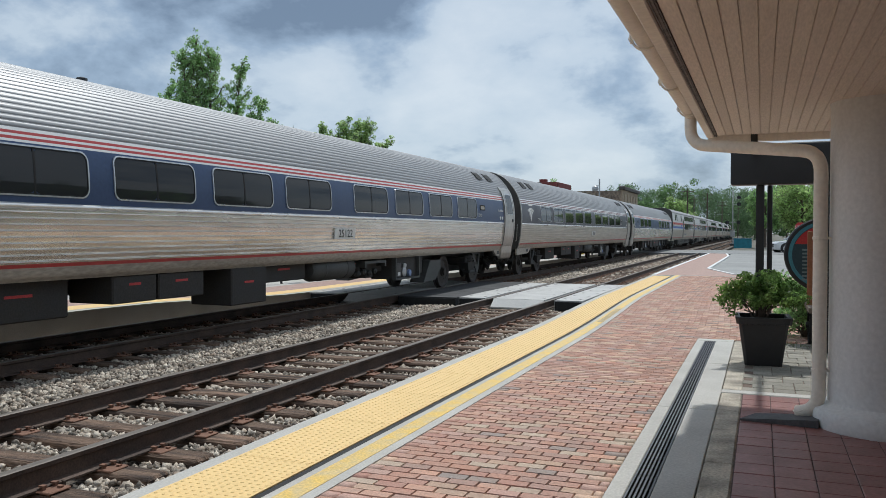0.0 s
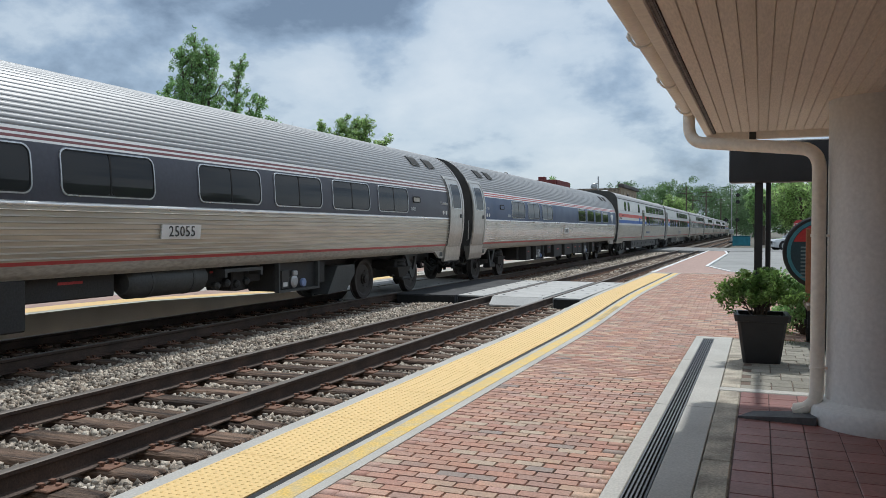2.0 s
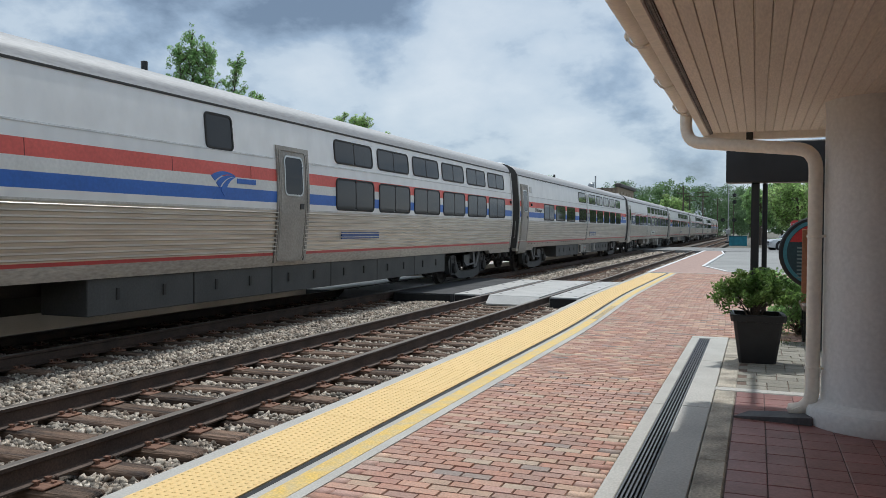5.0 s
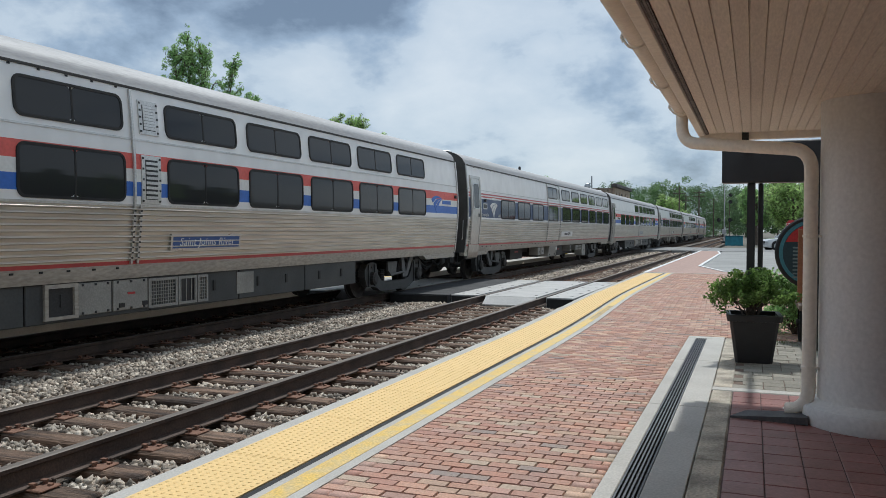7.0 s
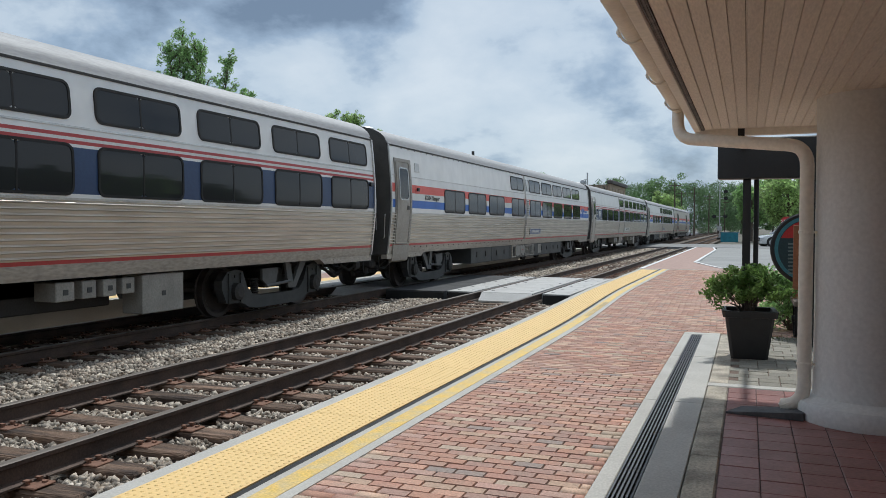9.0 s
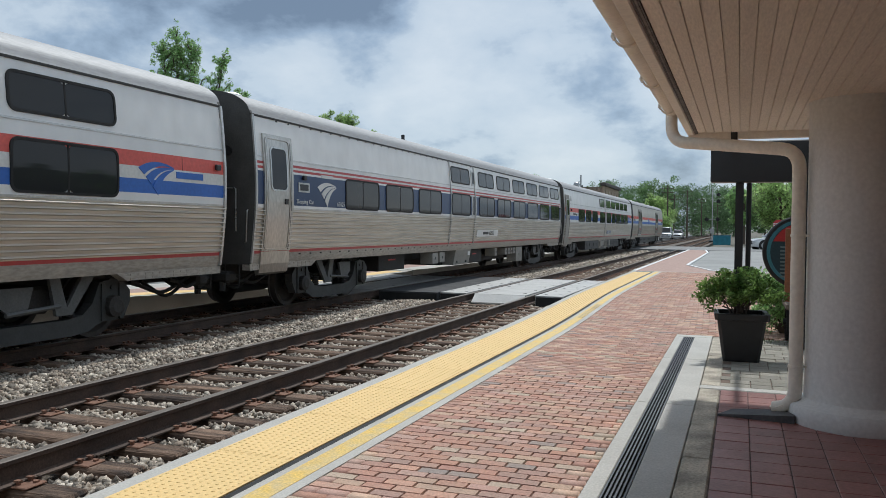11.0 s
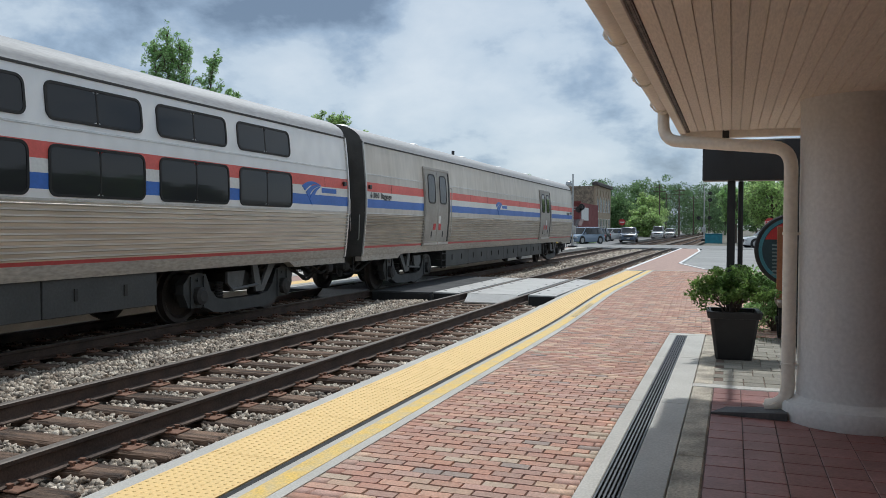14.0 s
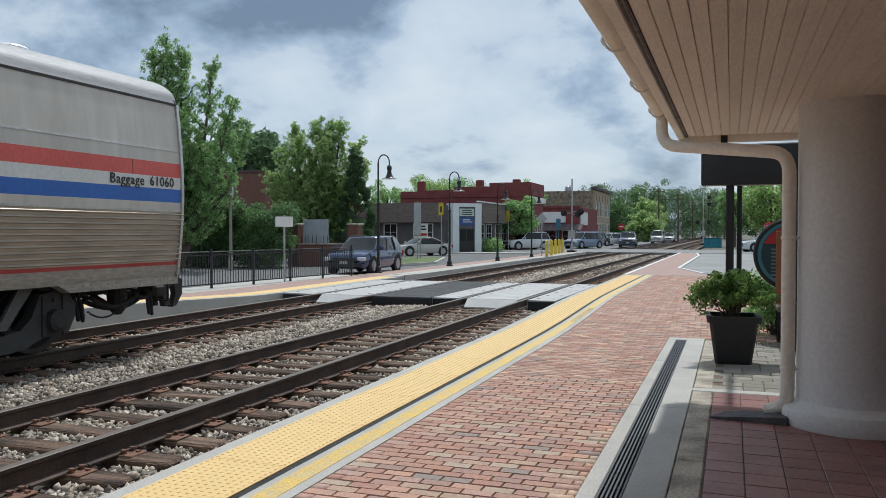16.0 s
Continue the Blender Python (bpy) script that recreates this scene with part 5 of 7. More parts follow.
                        for yy in (n + .025, n + w - .025):
                            bolts.add(*[(q.v, q.f) for q in (skin(L, yy - .014 - HALF, yy + .014 - HALF, zz - .014, zz + .014, .024, s),)][0])
                    obj("bolt_heads", bolts, BLACK_METAL, fr)
                else:
                    obj("slot", skin(L, n - HALF + .1, n - HALF + w - .1, z0 + .05, z1 - .05, 0.02, s), BLACK_METAL, fr)
            for n in ((12.50, 12.62) if kind == "white" else (10.28, 12.50)):
                sm = obj("panel_seam", skin(L, n - HALF, n - HALF + .035, 1.12, 3.49 if n < 12.55 else 1.92, 0.034, s), trim, car)
                ed = Geo()
                for k in range(10):
                    zz = 1.20 + k * .071
                    q = skin(L, n + .002 - HALF, n + .033 - HALF, zz - .011, zz + .011, .040, s)
                    ed.add(q.v, q.f)
                obj("seam_bolts", ed, BLACK_METAL, sm)
        tabs = Geo()
        for k in range(28):
            n = 1.2 + k * .41
            q = skin(L, n - HALF, n + .035 - HALF, 3.472, 3.495, .012)
            tabs.add(q.v, q.f)
            q = skin(L, n - HALF, n + .05 - HALF, 1.055, 1.08, .010)
            tabs.add(q.v, q.f)
        obj("drip_tabs", tabs, BLACK_RUBBER, car, "row of small dark drain tabs")
        side_door(car, L, 0.78, 0.70, 1.17, 3.12, DOOR_TAUPE if kind == "white" else STEEL_DOOR, (2.25, 2.98))
    if kind == "diner":
        side_door(car, L, 10.9, 0.8, 1.0, 2.95, DOOR_TAUPE, (2.2, 2.86), base=False)
    if kind == "baggage":
        D = [(x + 0.022, z) for x, z in L]
        for n in (4.15, 17.95):
            for side in (1, -1):
                y = n - HALF
                dr = obj("door", skin(D, y - .10, y + 1.96, 1.08, 3.24, 0.012, side), DOOR_TAUPE, car, "taupe double baggage door")
                obj("door_frame", ring_outline(D, rounded(y - .07, y + 1.93, 1.10, 3.22, .1, 4), rounded(y - .02, y + 1.88, 1.16, 3.17, .08, 4), .03, side), DOOR_TAUPE, dr)
                for a in (0.02, 0.92):
                    obj("leaf", skin_round(D, y + a, y + a + .86, 1.22, 3.14, .03, .02, side), DOOR_TAUPE, dr)
                    obj("door_glass", skin_round(D, y + a + .17, y + a + .67, 2.28, 3.03, .12, .028, side), GLASS, dr)
                    obj("glass_frame", ring_outline(D, rounded(y + a + .14, y + a + .70, 2.25, 3.06, .14, 5), rounded(y + a + .17, y + a + .67, 2.28, 3.03, .12, 5), .034, side), BLACK_RUBBER, dr)
                    obj("red_sign", skin(D, y + a + (.58 if a < .5 else .10), y + a + (.76 if a < .5 else .28), 1.52, 1.70, .026, side), RED_TAG, dr)
                    obj("latch", skin(D, y + a + .45, y + a + .49, 1.32, 1.48, .035, side), BLACK_METAL, dr)
                obj("notice", skin(D, y + 1.02, y + 1.14, 1.70, 1.92, .026, side), LETTER_WHITE, dr)
                # black strip painted where the door's recess lies in shade
                obj("recess_shade", skin(D, y + 1.80, y + 1.87, 1.2, 3.16, .02, side), BLACK_RUBBER, dr)
                obj("sill_plate", skin(D, y - .05, y + 1.9, 1.11, 1.17, .035, side), CHROME, dr)
                obj("grab_rail", rod([(side * (xs(D, 2.75) + .02), y + 2.0, 2.75), (side * (xs(D, 2.7) + .07), y + 2.0, 2.7), (side * (xs(D, 1.4) + .07), y + 2.0, 1.4), (side * (xs(D, 1.3) + .02), y + 2.0, 1.3)], .012), CHROME, dr)
        e = END
        g = Geo().box(1.0, 1.06, e - .05, e + .56, .74, .80, bevel=.01)
        g.panel([(e + .36, .86), (e + .50, .88), (e + .58, .84), (e + .58, .62), (e + .44, .44), (e + .34, .42), (e + .42, .62)], .98, 1.08)
        g.panel([(e + .12, .84), (e + .26, .84), (e + .26, .56), (e + .30, .46), (e + .18, .44), (e + .12, .60)], .98, 1.08)
        obj("hose_hook", g, UNDER, car, "black cable hooks at the car end")
        for yy, zz in ((e - .14, .34), (e - .20, .36), (e - 1.52, .38), (e - 1.60, .40)):
            obj("hose", Geo().tube([(1.02, yy - .03, .78), (1.05, yy, .60), (1.05, yy + .04, zz), (1.0, yy + .09, zz + .06), (1.0, yy + .06, .66)], .028, 7), BLACK_RUBBER, car)
        obj("hose", Geo().tube([(1.02, e - 1.45 + 1.15 * q, .66 - .52 * q * (1 - q) - .12 * q * q + .10 * q ** 4) for q in (i / 14 for i in range(15))], .036, 7), BLACK_RUBBER, car)
        obj("hose", Geo().tube([(1.10, e - 1.40 + .95 * q, .70 - .66 * q * (1 - q)) for q in (i / 14 for i in range(15))], .030, 7), BLACK_RUBBER, car)
        chain = Geo()
        for i in range(16):
            q = i / 15
            chain.box(1.07, 1.10, e - 1.42 + .6 * q - .018, e - 1.42 + .6 * q + .018, .50 - .40 * q * (1 - q) - .012, .50 - .40 * q * (1 - q) + .012, bevel=.008)
        obj("chain", chain, UNDER, car)
        obj("brake_housing", Geo().lathe([(.06, .40), (.13, .50), (.15, .68), (.12, .80)], (.95, e - .72, 0), 12), UNDER, car)
        letters(car, L, "61060  Baggage", 1.27 - HALF, 2.325, 0.185, LETTER_BLACK)
        letters(car, L, "Baggage  61060", PITCH - 1.28 - HALF, 2.325, 0.20, LETTER_BLACK)
        emblem(car, L, 11.4 - HALF, 2.31, 0.62, STRIPE_BLUE)
    if kind == "white":
        letters(car, L, number + " Sleeper", 3.05 - HALF, 2.325, 0.17, LETTER_BLACK)
        sg = obj("name_board", skin(L, 13.3 - HALF, 14.92 - HALF, 1.30, 1.50, 0.032), SIGN_BLUE, car, "blue name board with white lettering")
        obj("board_frame", ring_outline(L, [(13.27 - HALF, 1.28), (14.95 - HALF, 1.28), (14.95 - HALF, 1.52), (13.27 - HALF, 1.52)],
                                        [(13.31 - HALF, 1.31), (14.91 - HALF, 1.31), (14.91 - HALF, 1.49), (13.31 - HALF, 1.49)], .036, 1), CHROME, sg)
        if number == "62509":
            t = text_mesh("board_text", "Saint Johns River", 0.18, LETTER_WHITE, slant=0.25)
            obj("board_text", t, None, sg, m=Matrix.Translation((xs(L, 1.4) + 0.036, 14.11 - HALF, 1.40)) @ TURN_TEXT)
        elif number == "62508":
            t = text_mesh("board_text", "Rocky River", 0.18, LETTER_WHITE, slant=0.25)
            obj("board_text", t, None, sg, m=Matrix.Translation((xs(L, 1.4) + 0.036, 14.11 - HALF, 1.40)) @ TURN_TEXT)
        else:
            g = Geo()
            for k in range(9):
                g.box(xs(L, 1.4) + .02, xs(L, 1.4) + .037, 13.5 - HALF + k * .14, 13.6 - HALF + k * .14, 1.36, 1.44)
            obj("board_text", g, LETTER_WHITE, sg)
        emblem(car, L, PITCH - 2.05 - HALF, 2.31, 0.6, STRIPE_BLUE)
        obj("speaker_panel", skin(L, 1.95 - HALF, 2.22 - HALF, 2.95, 3.18, .016), trim, car)
    if kind == "blue":
        emblem(car, L, 2.95 - HALF, 2.28, 0.62, LETTER_WHITE)
        letters(car, L, "Sleeping Car", 2.1 - HALF, 2.06, 0.12, LETTER_WHITE)
        letters(car, L, number, 3.55 - HALF, 2.05, 0.13, LETTER_WHITE, "car_number")
        sg = obj("number_board", skin(L, 12.8 - HALF, 15.08 - HALF, 1.31, 1.53, 0.040), STAINLESS_UP, car)
        t = text_mesh("digits", number, 0.20, LETTER_BLACK)
        obj("digits", t, None, sg, m=Matrix.Translation((xs(L, 1.42) + 0.046, 14.33 - HALF, 1.42)) @ TURN_TEXT)
        obj("name_bar", Geo().box(xs(L, 1.42) + .030, xs(L, 1.42) + .046, 13.42 - HALF, 14.0 - HALF, 1.38, 1.46), LETTER_BLACK, sg)
        db = obj("display_frame", skin(L, 1.85 - HALF, 2.25 - HALF, 2.24, 2.42, .016), trim, car)
        obj("display", skin(L, 1.9 - HALF, 2.2 - HALF, 2.27, 2.39, .02), BLACK_METAL, db)
    if kind == "diner":
        letters(car, L, "68011  Diner", 1.28 - HALF, 2.325, 0.15, LETTER_BLACK)
        emblem(car, L, 9.3 - HALF, 2.33, 0.5, STRIPE_BLUE)
        obj("name_board", skin(L, 13.2 - HALF, 14.9 - HALF, 1.38, 1.52, 0.032), SIGN_BLUE, car)
    for n in (1.0, 5.4, 9.8, 14.2, 18.6, 23.0):
        if kind == "baggage" or n == 1.0:
            g = Geo().lathe([(.28, roofz - .12), (.28, roofz + .04), (.24, roofz + .07), (.05, roofz + .08)], (0.55, n - HALF, -.05), 14)
            obj("roof_vent", g, STAINLESS_UP, car)
    g = Geo().lathe([(.05, roofz - .1), (.05, roofz + .12), (.02, roofz + .13)], (0.9, 8.3 - HALF, -.05), 8)
    obj("roof_antenna", g, BLACK_METAL, car)
    for n in ((0.58,) if kind == "baggage" else (2.0, PITCH - .7)):
        g = Geo().box(xs(L, 2.5), xs(L, 2.5) + .05, n - HALF, n - HALF + .12, 2.47, 2.56, bevel=.012)
        obj("marker_light", g, BLACK_METAL, car)
    car_ends(car, L, 4.0, mat_once("end_paint", (0.085, 0.082, 0.077), rough=0.7))
    for n, f in ((3.95, False), (PITCH - 3.80, True)):
        truck(car, n - HALF, "outside", f)
    obj("centre_sill", Geo().box(-0.5, 0.5, -END, END, 0.66, 0.92, bevel=0.03), UNDER, car)
    # lower skirts and lockers
    if kind in ("white", "baggage", "diner"):
        for k in range(6):
            n = (6.28 if kind == "baggage" else 6.7) + k * 2.1
            # far-side lockers hang lower, added depth that keeps the gap beneath dark
            g = Geo().box(-1.40, -0.6, n - HALF, n + 2.08 - HALF, 0.30, 0.92, bevel=0.01)
            obj("equipment_locker", g, UNDER_GREY, car)
            g = Geo().box(0.6, 1.40, n - HALF, n + 2.08 - HALF, 0.43, 0.92, bevel=0.01)
            lk = obj("equipment_locker", g, UNDER_GREY, car, "dark grey underfloor locker")
            for q in (0.5, 1.4):
                obj("hinge", Geo().box(1.40, 1.42, n + q - HALF, n + q + .05 - HALF, .62, .78), UNDER, lk)
        if kind == "white":
            X = 1.40
            cream = mat_once("locker_cream", (0.30, 0.285, 0.255), rough=0.55)
            ob_ = obj("open_locker", Geo().box(X, X + .04, 11.15 - HALF, 11.20 - HALF, .47, .91).box(X, X + .04, 11.60 - HALF, 11.66 - HALF, .47, .91).box(X, X + .04, 11.20 - HALF, 11.60 - HALF, .86, .91).box(X, X + .04, 11.20 - HALF, 11.60 - HALF, .47, .51), SILL_STEEL, car, "open underfloor locker with a steel surround")
            # flat dark sheet stands in for the shaded inside of the open locker
            obj("inside_shade", Geo().box(X, X + .006, 11.20 - HALF, 11.60 - HALF, .51, .86), UNDER, ob_)
            for n0, n1 in ((11.67, 12.23), (12.26, 12.91)):
                pn = obj("hatch", Geo().box(X, X + .03, n0 - HALF, n1 - HALF, .49, .90, bevel=.008), cream, car, "pale bolted service hatch")
                for q in (.12, .5, .88):
                    for zz in (.515, .875):
                        obj("bolt", Geo().box(X + .03, X + .04, n0 + (n1 - n0) * q - .015 - HALF, n0 + (n1 - n0) * q + .015 - HALF, zz - .015, zz + .015), BLACK_METAL, pn)
            obj("warning_tag", Geo().box(X + .03, X + .034, 12.52 - HALF, 12.66 - HALF, .70, .73), RED_TAG, pn)
            for yy in (12.36, 12.80):
                obj("latch", Geo().box(X + .03, X + .04, yy - HALF, yy + .1 - HALF, .53, .59), BLACK_METAL, pn)
            for n0, n1, mesh_ in ((12.93, 13.54, True), (13.56, 13.98, False), (14.0, 14.25, True)):
                fr = Geo().box(X, X + .03, n0 - HALF, n0 + .04 - HALF, .47, .89).box(X, X + .03, n1 - .04 - HALF, n1 - HALF, .47, .89)
                fr.box(X, X + .03, n0 + .04 - HALF, n1 - .04 - HALF, .85, .89).box(X, X + .03, n0 + .04 - HALF, n1 - .04 - HALF, .47, .51)
                gr = obj("vent_grille", fr, cream, car, "pale framed underfloor vent grille")
                obj("backing", Geo().box(X, X + .004, n0 + .04 - HALF, n1 - .04 - HALF, .51, .85), BLACK_METAL, gr)
                bars = Geo()
                for q in np.arange(n0 + .07, n1 - .05, .05 if mesh_ else .12):
                    bars.box(X + .004, X + .016, q - .006 - HALF, q + .006 - HALF, .51, .85)
                for zz in np.arange(.55, .84, .05) if mesh_ else ():
                    bars.box(X + .005, X + .018, n0 + .04 - HALF, n1 - .04 - HALF, zz - .006, zz + .006)
                obj("wire_mesh", bars, cream, gr)
            obj("hatch", Geo().box(X, X + .012, 15.02 - HALF, 15.5 - HALF, .52, .88, bevel=.004), cream, car, "pale painted hatch")
        if kind == "baggage":
            for n in (5.85, 19.45):
                g = Geo()
                for zz in (.42, .62, .82):
                    g.box(1.2, 1.42, n - HALF, n + .36 - HALF, zz, zz + .02)
                for q in (0, .34):
                    g.box(1.38, 1.42, n + q - HALF, n + q + .02 - HALF, .4, 1.0)
                obj("step_ladder", g, UNDER, car)
    else:
        cream = mat_once("locker_cream", (0.30, 0.285, 0.255), rough=0.55)
        stuff_under(car, [(12.57, 1.45, .47, .90, .10), (6.4, 1.6, .5, .9, .3), (15.0, 2.6, .66, .9, .45)])
        for n0, n1, z0, z1 in ((9.30, 9.72, .58, .89), (9.87, 10.27, .60, .89), (15.28, 15.56, .62, .90), (16.54, 16.84, .63, .87), (16.96, 17.20, .64, .87), (17.32, 17.56, .64, .87), (17.66, 17.90, .65, .87), (18.05, 18.93, .33, .89)):
            bx = obj("equipment_locker", Geo().box(1.02, 1.39, n0 - HALF, n1 - HALF, z0, z1, bevel=.01), cream, car, "pale grey underfloor equipment box")
            zz = (z0 + z1) / 2
            obj("latch", Geo().box(1.39, 1.396, (n0 + n1) / 2 - .04 - HALF, (n0 + n1) / 2 + .04 - HALF, zz - .04, zz + .03), UNDER_GREY, bx)
        bx = obj("equipment_locker", Geo().loft([[(1.0, y - HALF, .93), (1.42, y - HALF, .93), (1.42, y - HALF, .90), (1.34, y - HALF, .47), (1.0, y - HALF, .47)] for y in (11.12, 12.55)], caps=True), cream, car, "large pale underfloor locker with two latches")
        # added dark box, so that the space under the car stays dark
        obj("gap_filler", Geo().box(-1.25, 0.95, 11.0 - HALF, 17.9 - HALF, .46, .9, bevel=.02), UNDER, car, "added dark box that closes the gap under the car")
        for yy in (11.32, 12.18):
            obj("latch", Geo().box(1.345, 1.375, yy - HALF, yy + .11 - HALF, .53, .59), BLACK_METAL, bx)
        obj("notice", Geo().box(1.40, 1.412, 12.28 - HALF, 12.48 - HALF, .74, .86), LETTER_WHITE, bx)
    for s in (-1, 1):
        y = s * END
        ap = obj("end_apron", Geo().panel([(y, .82), (y - s * 2.1, .82), (y - s * 2.3, .93), (y, .93)], 1.30, 1.455), SILL_STEEL, car, "riveted steel apron")
        g = Geo()
        for k in range(14):
            for zz in (.845, .90):
                yy = y - s * (.08 + k * .15)
                g.box(1.455, 1.46, yy - .012, yy + .012, zz - .012, zz + .012)
        tagged(obj("rivet", g, SILL_STEEL, ap), "small rivet heads", kind="stuff")
    if kind != "blue":
        for k in range(12):
            n = 1.9 + k * 2.02 + .3 * math.sin(k * 2.3)
            if not (kind == "baggage" and (3.8 < n < 6.5 or 17.6 < n < 20.2)):
                obj("panel_seam", skin(L, n - HALF, n - HALF + .008, 2.41, 2.62, .002, 1), BLACK_RUBBER, car)
    return car


CARS = [amfleet("blue"), amfleet("grey"), amfleet("cafe"), viewliner("diner", ""), viewliner("white", "62509"), viewliner("blue", "62033"),
        viewliner("white", "62504"), viewliner("blue", "62025"), viewliner("white", "62508"), viewliner("baggage", "61060")]

# seconds and the place along the track of the joint between the first two cars
TRAIN = [(0, 26.48), (1.2, 8.22), (3.5, -27.1), (7, -80.9), (9, -111.65), (12.5, -165.9), (14.5, -197.0), (16, -220.4)]

# ---- the far platform and street ----
def rise(y):
    """The far platform slopes down to the crossing."""
    return 0.2 * min(1.0, max(0.0, (17.6 - y) / 5.5))


def sheet(name, x0, x1, y0, y1, thick, material, parent, label="", lift=0.0, step=1.5):
    g = Geo()
    n = max(1, int((y1 - y0) / step))
    g.loft([[(x0, y, rise(y) - thick + lift), (x1, y, rise(y) - thick + lift), (x1, y, rise(y) + lift), (x0, y, rise(y) + lift)]
            for y in (y0 + (y1 - y0) * i / n for i in range(n + 1))], caps=True)
    return obj(name, g, material, parent, label)


BRICK_FAR = mat("far_brick_paving", (0.42, 0.285, 0.24), 0.9, 0, 0.3, 2.0, 9, 0.3, tint=(0.36, 0.25, 0.215))
far = thing("platform_2", "far station platform with a concrete face, yellow edge and brick paving", "platform", kind="structure")
sheet("edge_kerb", -11.42, -11.18, -6, 26.5, 0.7, CONCRETE, far, "pale concrete platform face")
sheet("tactile_strip", -12.05, -11.424, -6, 26.5, 0.3, YELLOW, far, "yellow tactile warning strip", 0.002)
sheet("brick_paving", -13.3, -12.054, -6, 34, 0.3, BRICK_FAR, far, "red brick paving")
sheet("back_border", -14.7, -13.304, -6, 27, 0.3, CONCRETE, far)
g = Geo().box(-12.05, -11.3, 26.6, 66, -0.4, 0.02, bevel=0.02)
obj("pavement_strip", g, CONCRETE, far, "pale concrete pavement beside the track")
g = Geo().loft([[(x, y, z) for x, y in ((-12.0, 27.6), (-11.25, 27.0), (-11.05, 28.2), (-11.05, 33.0), (-12.0, 36.0))] for z in (-0.4, 0.035)], caps=True)
obj("kerb_island", g, CONCRETE, far, "low rounded concrete kerb")
sheet("pavement", -13.3, -12.054, 34.01, 66, 0.3, BRICK_FAR, far)

street = thing("street", "grey asphalt street and parking area beside the station", "street", kind="structure")
g = Geo().box(-62, -14.72, -20, 64, -0.42, -0.10)
g.box(-14.72, -13.31, 27.05, 64, -0.42, -0.06)
obj("parking_area", g, ASPHALT, street)
g = Geo().box(-120, -11.3, 66.1, 79, -0.44, -0.03)
g.box(-11.3, -3.4, 66.4, 78.6, -0.44, -0.012)
g.box(-3.4, 120, 66.1, 79, -0.44, -0.03)
obj("crossing_road", g, mat("pale_asphalt", (0.26, 0.26, 0.255), 0.9, 0, 0.2, 0.5, 60, 0.2), street, "paler asphalt road over the tracks")
g = Geo().box(-40, -11.8, 79.1, 300, -0.42, -0.06)
obj("far_street", g, mat("street_asphalt", (0.20, 0.20, 0.20), 0.9, 0, 0.2, 0.5, 60, 0.2), street)
LAWN = [(-21.5, 36.9), (-15.6, 36.9), (-14.8, 39.4), (-17.1, 47.2), (-24, 47.2)]
g = Geo().loft([[(x, y, z) for x, y in LAWN] for z in (-0.11, 0.03)], caps=True)
tagged(obj("lawn", g, GRASS), "small mown green grass patch by the street", "grass", kind="structure")
g = Geo()
for (xa, ya), (xb, yb) in zip(LAWN, LAWN[1:] + LAWN[:1]):
    d = Vector((xb - xa, yb - ya, 0)).normalized()
    nn = Vector((d.y, -d.x, 0))
    g.loft([[tuple(Vector(p) + nn * o + Vector((0, 0, z))) for o, z in ((.004, -.11), (.16, -.11), (.16, .045), (.004, .045))] for p in ((xa, ya, 0), (xb, yb, 0))], caps=True)
obj("kerb", g, CONCRETE, street)
g = Geo().box(-23, -13.6, 60.6, 62.4, -0.11, 0.0, bevel=0.02)
obj("footpath", g, CONCRETE, street, "pale concrete footpath")

# the brick path and car park past the near platform
path_near = thing("path", "narrow red brick path with white kerbs beside the car park", "path", kind="structure")
g = Geo().loft([[(x, y, z) for x, y in ((-3.72, 31.0), (3.4, 31.0), (3.4, 31.6), (-1.0, 32.4), (-2.2, 37.2), (-2.2, 60.0), (-2.5, 64.5), (-3.72, 65.5))] for z in (-0.3, 0.0)], caps=True)
obj("brick_paving", g, BRICK_FAR, path_near)
line = [(1.6, 31.6), (-1.0, 32.4), (-2.2, 37.2), (-2.1, 58.0), (-2.5, 64.8)]
for (xa, ya), (xb, yb) in zip(line, line[1:]):
    d = Vector((xb - xa, yb - ya, 0)).normalized()
    nn = Vector((d.y, -d.x, 0)) * 0.065
    a, b = Vector((xa, ya, 0)), Vector((xb, yb, 0))
    g = Geo().loft([[tuple(p + nn * s + Vector((0, 0, z))) for s, z in ((-1, -.2), (1, -.2), (1, .03), (-1, .03))] for p in (a, b)], caps=True)
    obj("kerb", g, WHITE, path_near, "white painted kerb")
obj("edge_kerb", Geo().box(-3.86, -3.72, 31.0, 65.5, -.3, .02, bevel=.01), WHITE, path_near)
obj("cross_band", Geo().box(-3.7, 3.4, 30.85, 31.0, -.3, .004), CONCRETE, path_near, "pale concrete band across the paving")
g = Geo().box(-2.2, 40, 31.6, 66.05, -0.4, -0.05)
tagged(obj("car_park", g, mat("worn_asphalt", (0.31, 0.31, 0.30), 0.9, 0, 0.2, 0.5, 60, 0.2)), "empty grey asphalt car park beside the path", "car park", kind="structure")

# fence of black pickets along the far platform
fence = thing("fence", "black metal picket fence along the far platform", "fence")
picket_mesh = Geo().box(-0.009, 0.009, -0.009, 0.009, 0.1, 1.0).mesh("picket", BLACK_METAL)
post_mesh = Geo().box(-0.03, 0.03, -0.03, 0.03, -0.02, 1.12, bevel=0.006).box(-.036, .036, -.036, .036, 1.11, 1.13).mesh("post", BLACK_METAL)


def fence_x(y):
    return -14.15 + 0.95 * (y - 17.5) / 9.0


y, k = 2.6, 0
